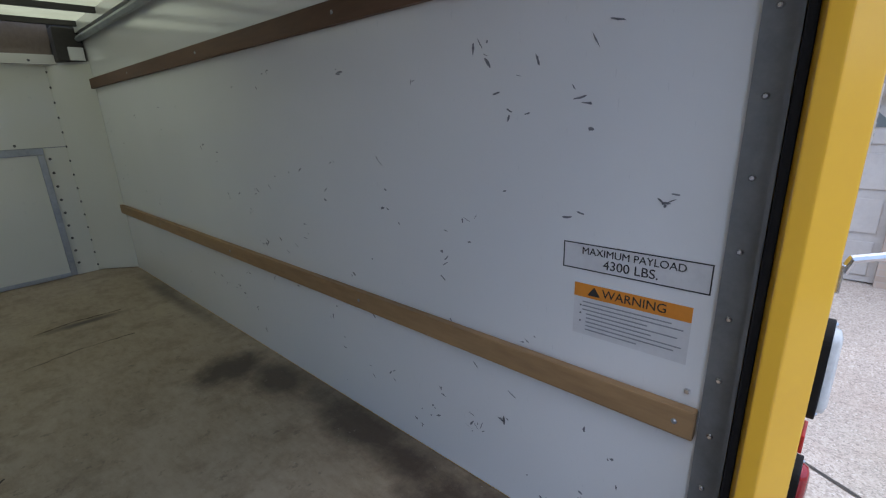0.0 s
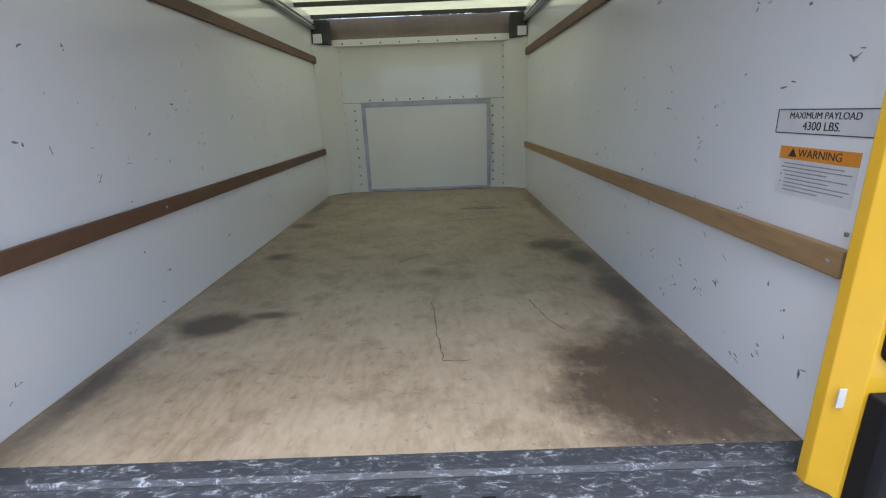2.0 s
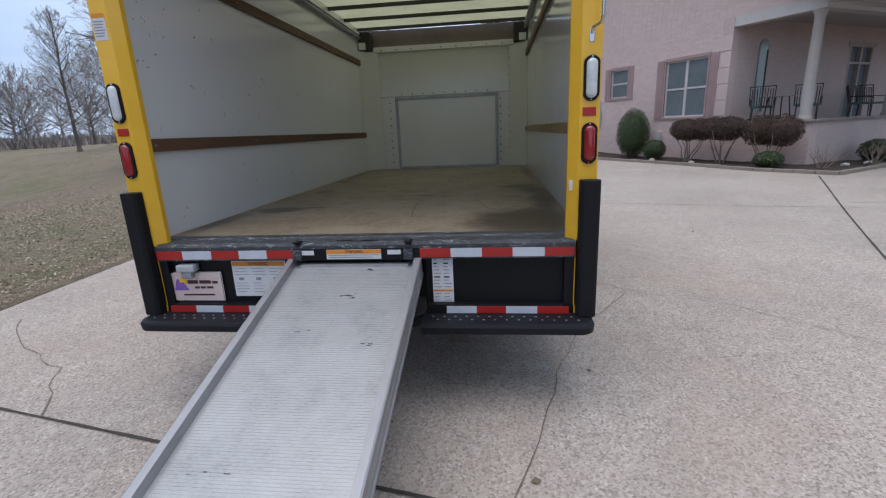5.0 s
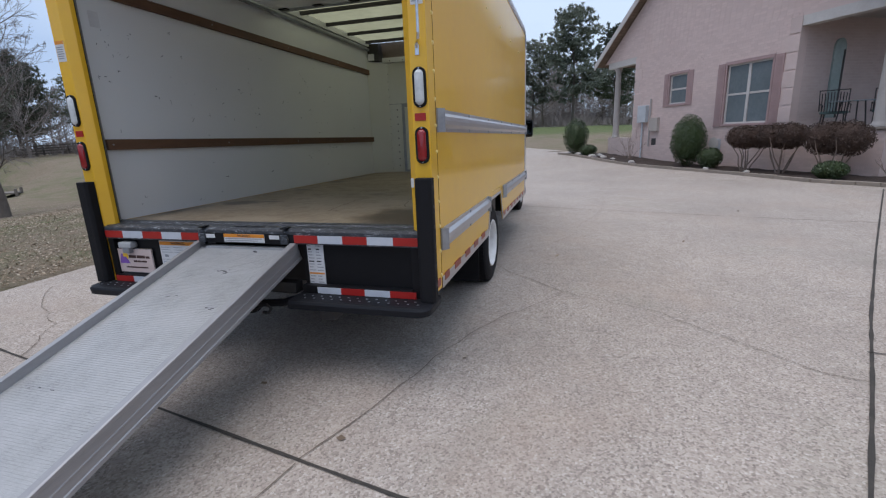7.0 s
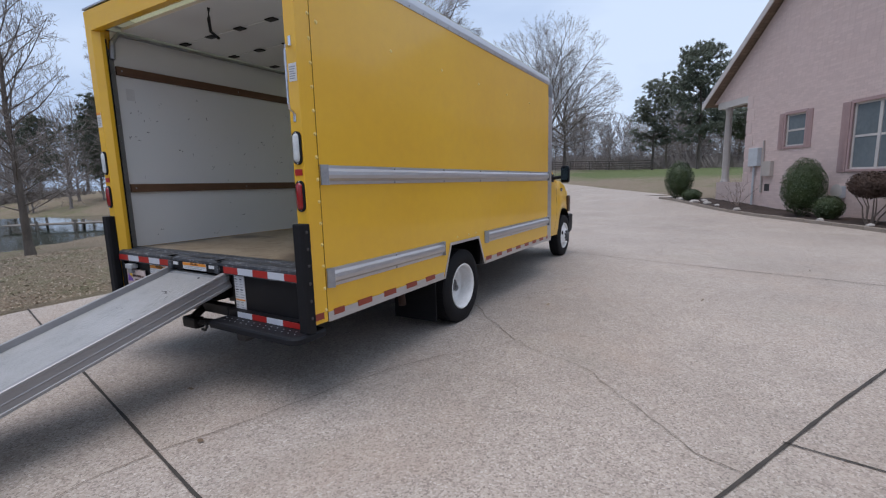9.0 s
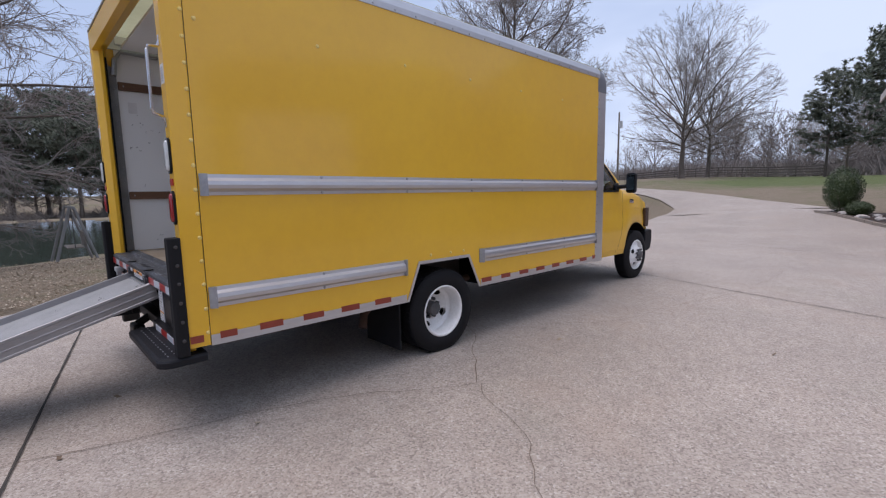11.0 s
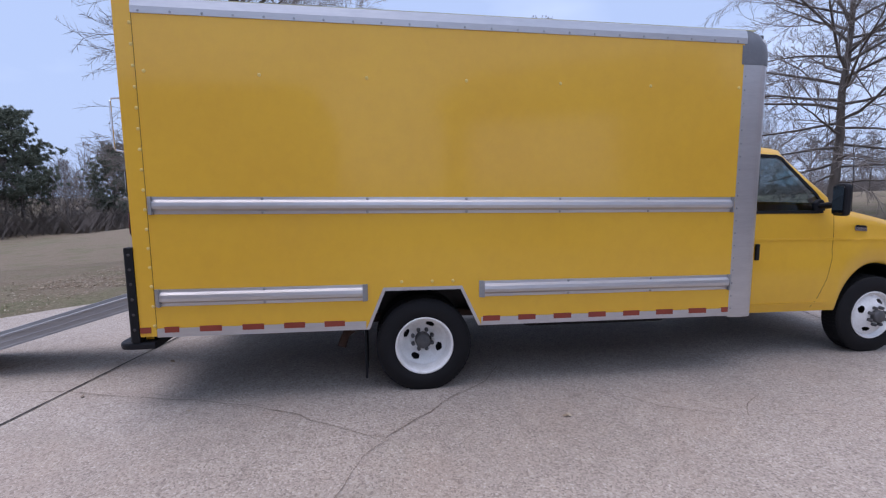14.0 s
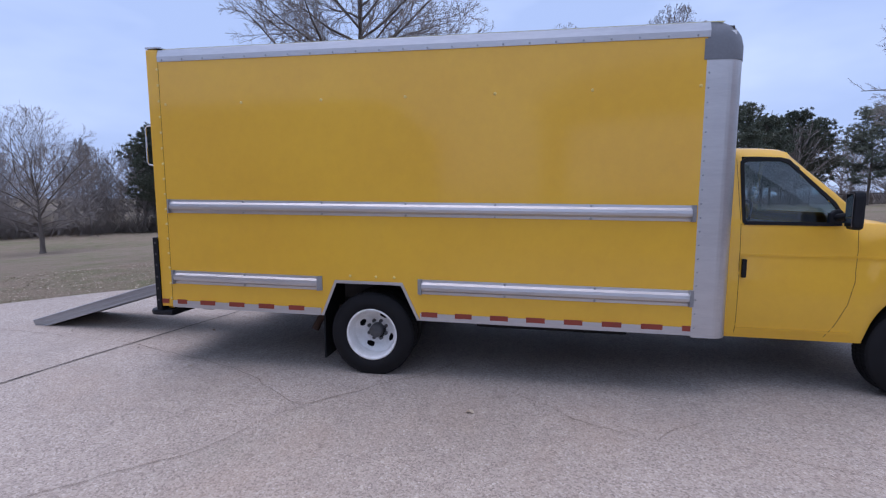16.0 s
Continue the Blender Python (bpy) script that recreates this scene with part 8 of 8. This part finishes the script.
# ---- fallen leaves on the lawn and a few on the drive ----
def leaf_litter():
    rng = random.Random(21)
    verts, faces = [], []

    def leaf(x, y, z, s):
        a, tl, tw = rng.uniform(0, 6.28), rng.uniform(-0.5, 0.5), rng.uniform(-0.5, 0.5)
        u = Vector((math.cos(a), math.sin(a), tl)) * s
        v = Vector((-math.sin(a), math.cos(a), tw)) * s * 0.55
        p = Vector((x, y, z))
        b = len(verts)
        for q in (p - u, p + v, p + u, p - v):
            verts.append((q.x, q.y, q.z))
        faces.append((b, b + 1, b + 2, b + 3))

    k = 0
    while k < 60000:
        x, y = -4.0 - 11.0 * rng.random() ** 1.5, rng.uniform(-4.5, 13)
        if inside(x, y, DRIVE):
            continue
        leaf(x, y, height(x, y) + rng.uniform(0.003, 0.018), rng.uniform(0.008, 0.023))
        k += 1
    k = 0
    while k < 9000:
        x, y = rng.uniform(-5, 4), rng.uniform(-10, -3)
        if inside(x, y, DRIVE) or y < -9 - 0.55 * x:
            continue
        leaf(x, y, height(x, y) + rng.uniform(0.003, 0.018), rng.uniform(0.008, 0.023))
        k += 1
    k = 0
    while k < 42000:
        x, y = -4.0 - 24.0 * rng.random() ** 1.3, rng.uniform(-3, 30)
        if inside(x, y, DRIVE) or noise.noise((x * 0.16, y * 0.16, 3.0)) < rng.uniform(-0.45, 0.25):
            continue
        leaf(x, y, height(x, y) + rng.uniform(0.003, 0.018), rng.uniform(0.013, 0.03))
        k += 1
    for x, y in ((1.785, 2.99), (1.78, 3.02), (0.19, -0.25), (1.3, 0.32), (2.6, -1.6), (-1.9, -1.2), (0.9, -0.62), (3.3, 3.9), (4.6, 6.3), (2.9, 8.4), (-2.9, 1.4), (0.5, -1.9)):
        leaf(x, y, height(x, y) + 0.012, 0.026)
    ob = raw_part("leaf_litter", verts, faces, LITTER, None)
    tagged(ob, "dry brown fallen leaves over the winter lawn", "fallen leaves", kind="stuff")


def litter_material():
    m, nt, bsdf, vec = blank("dry_leaves")
    geo = nt.nodes.new("ShaderNodeNewGeometry")
    c = ramp_node(nt, geo.outputs["Random Per Island"], [(0.0, (0.13, 0.09, 0.06)), (0.4, (0.24, 0.18, 0.125)), (0.75, (0.34, 0.27, 0.195)), (1.0, (0.46, 0.40, 0.32))])
    nt.links.new(c, bsdf.inputs["Base Color"])
    bsdf.inputs["Roughness"].default_value = 0.9
    return m


LITTER = litter_material()
leaf_litter()
# ---- bricks of the gable front and shingles of the roofs ----
def piece_material(name, a, b, rough=0.85):
    m, nt, bsdf, vec = blank(name)
    info = nt.nodes.new("ShaderNodeObjectInfo")
    geo = nt.nodes.new("ShaderNodeNewGeometry")
    pick = math_node(nt, "FRACT", math_node(nt, "ADD", info.outputs["Random"], geo.outputs["Random Per Island"]), 0.0)
    grain = noise_node(nt, vec, 34, 4, 0.7)
    broad = noise_node(nt, vec, 0.7, 5, 0.65)
    f = math_node(nt, "ADD", math_node(nt, "ADD", math_node(nt, "MULTIPLY", pick, 0.5), math_node(nt, "MULTIPLY", grain, 0.25)), math_node(nt, "MULTIPLY", broad, 0.35))
    nt.links.new(ramp_node(nt, f, [(0.25, b), (0.85, a)]), bsdf.inputs["Base Color"])
    bsdf.inputs["Roughness"].default_value = rough
    nt.links.new(bump_node(nt, grain, 0.4, 0.003), bsdf.inputs["Normal"])
    return m


PIECEBRICK = piece_material("painted_brick_piece", (0.66, 0.525, 0.485), (0.58, 0.455, 0.42))
PIECESHINGLE = piece_material("asphalt_shingle_piece", (0.32, 0.26, 0.20), (0.15, 0.118, 0.09), 0.95)
HOUSE = Matrix(((HU.x, HW.x, 0, HC.x), (HU.y, HW.y, 0, HC.y), (0, 0, 1, 0), (0, 0, 0, 1)))
CUBE = ((-1, -1, -1), (1, -1, -1), (1, 1, -1), (-1, 1, -1), (-1, -1, 1), (1, -1, 1), (1, 1, 1), (-1, 1, 1))
SIDES = ((0, 1, 5, 4), (1, 2, 6, 5), (2, 3, 7, 6), (3, 0, 4, 7), (4, 5, 6, 7), (3, 2, 1, 0))


def rest(name, boxes, material, label):
    """The joined remainder of the pieces: each a box by centre, half sizes and turn about the eaves line."""
    verts, faces = [], []
    for c, half, m in boxes:
        b = len(verts)
        for k in CUBE:
            v = HOUSE @ (m @ Vector((k[0] * half[0], k[1] * half[1], k[2] * half[2])) + Vector(c))
            verts.append((v.x, v.y, v.z))
        faces += [tuple(b + i for i in s) for s in SIDES]
    ob = raw_part(name, verts, faces, material, None)
    ob.parent = house
    ob.matrix_parent_inverse = Matrix.Translation(-Vector(house.location))
    ob["kind"] = "stuff"
    ob["label"] = label


def free(s, z, gaps):
    return not any(a < s < b and c < z < d for a, b, c, d in gaps)


def lay_bricks():
    rng = random.Random(21)
    gaps = [(WIN[0] - 0.16, WIN[1] + 0.16, WIN[2] - 0.1, WIN[3] + 0.12), (SWIN[0] - 0.16, SWIN[1] + 0.16, SWIN[2] - 0.1, SWIN[3] + 0.12)]
    wall = [o for o in house.children if o.name.startswith("wall")][0]
    mesh = bpy.data.meshes.new("brick")
    mesh.from_pydata([(x * 0.101, y * 0.003, z * 0.032) for x, y, z in CUBE], [], SIDES)
    mesh.materials.append(PIECEBRICK)
    single, joined = 0, []
    row = 0
    z = 0.04
    while z < APEX - 0.35:
        if z < EAVE:
            s0, s1 = (2.25, 9.08)
        else:
            s0, s1 = max(0.25 + (z - 4.32) / 0.755, 0.05), min(11.05 - (z - 4.32) / 0.735, 11.2)
        s = s0 + (0.107 if row % 2 else 0.0)
        if row % 2:
            joined.append(((s0 + 0.048, -0.004, z), (0.044, 0.003, 0.032), Matrix.Identity(3)))
        while s + 0.205 < s1:
            c = s + 0.101
            if free(c, z, gaps):
                w = -0.003 + rng.uniform(-0.0012, 0.0008)
                if 2.6 < c < 6.9 and 0.5 < z < 1.55 and single < 300:
                    ob = new("brick", mesh)
                    ob.parent = wall
                    ob.matrix_basis = HOUSE @ Matrix.Translation((c, w, z))
                    single += 1
                else:
                    joined.append(((c, w, z), (0.101, 0.003, 0.032), Matrix.Identity(3)))
            s += 0.213
        z += 0.0755
        row += 1
    for k in range(15):
        for i in range(11):
            joined.append(((-0.03 + 0.213 * i + (0.1 if k % 2 else 0), -0.003, 0.05 + 0.0755 * k), (0.101, 0.003, 0.032), Matrix.Identity(3)))
    rest("brickwork", joined, PIECEBRICK, "courses of pink painted brick")


def lay_shingles():
    rng = random.Random(22)
    out = []
    a = math.atan2(APEX + 0.1 - 4.22, APS + 0.22)
    turn = Matrix.Rotation(-a, 3, "Y")
    n = int(math.hypot(APS + 0.22, APEX + 0.1 - 4.22) / 0.145)
    for k in range(n):
        w = -0.32 + 0.16 * (k % 2)
        while w < 12.7:
            d = 0.145 * (k + 0.5)
            ln = rng.uniform(0.26, 0.36)
            out.append(((-0.22 + d * math.cos(a), w + ln / 2, 4.22 + d * math.sin(a) + rng.uniform(0.004, 0.012)), (0.08, ln / 2 - 0.004, 0.006), turn))
            w += ln
    b = math.atan2(1.769, 3.6)
    turn = Matrix.Rotation(b, 3, "X")
    for k in range(27):
        s = -8.5 + 0.15 * (k % 2)
        while s < -0.75:
            d = 0.145 * (k + 0.5)
            ln = rng.uniform(0.26, 0.36)
            out.append(((s + ln / 2, -0.4 + d * math.cos(b), 4.405 + d * math.sin(b) + rng.uniform(0.004, 0.012)), (ln / 2 - 0.004, 0.08, 0.006), turn))
            s += ln
    rest("shingle_courses", out, PIECESHINGLE, "overlapping brown asphalt shingles")


lay_bricks()
lay_shingles()
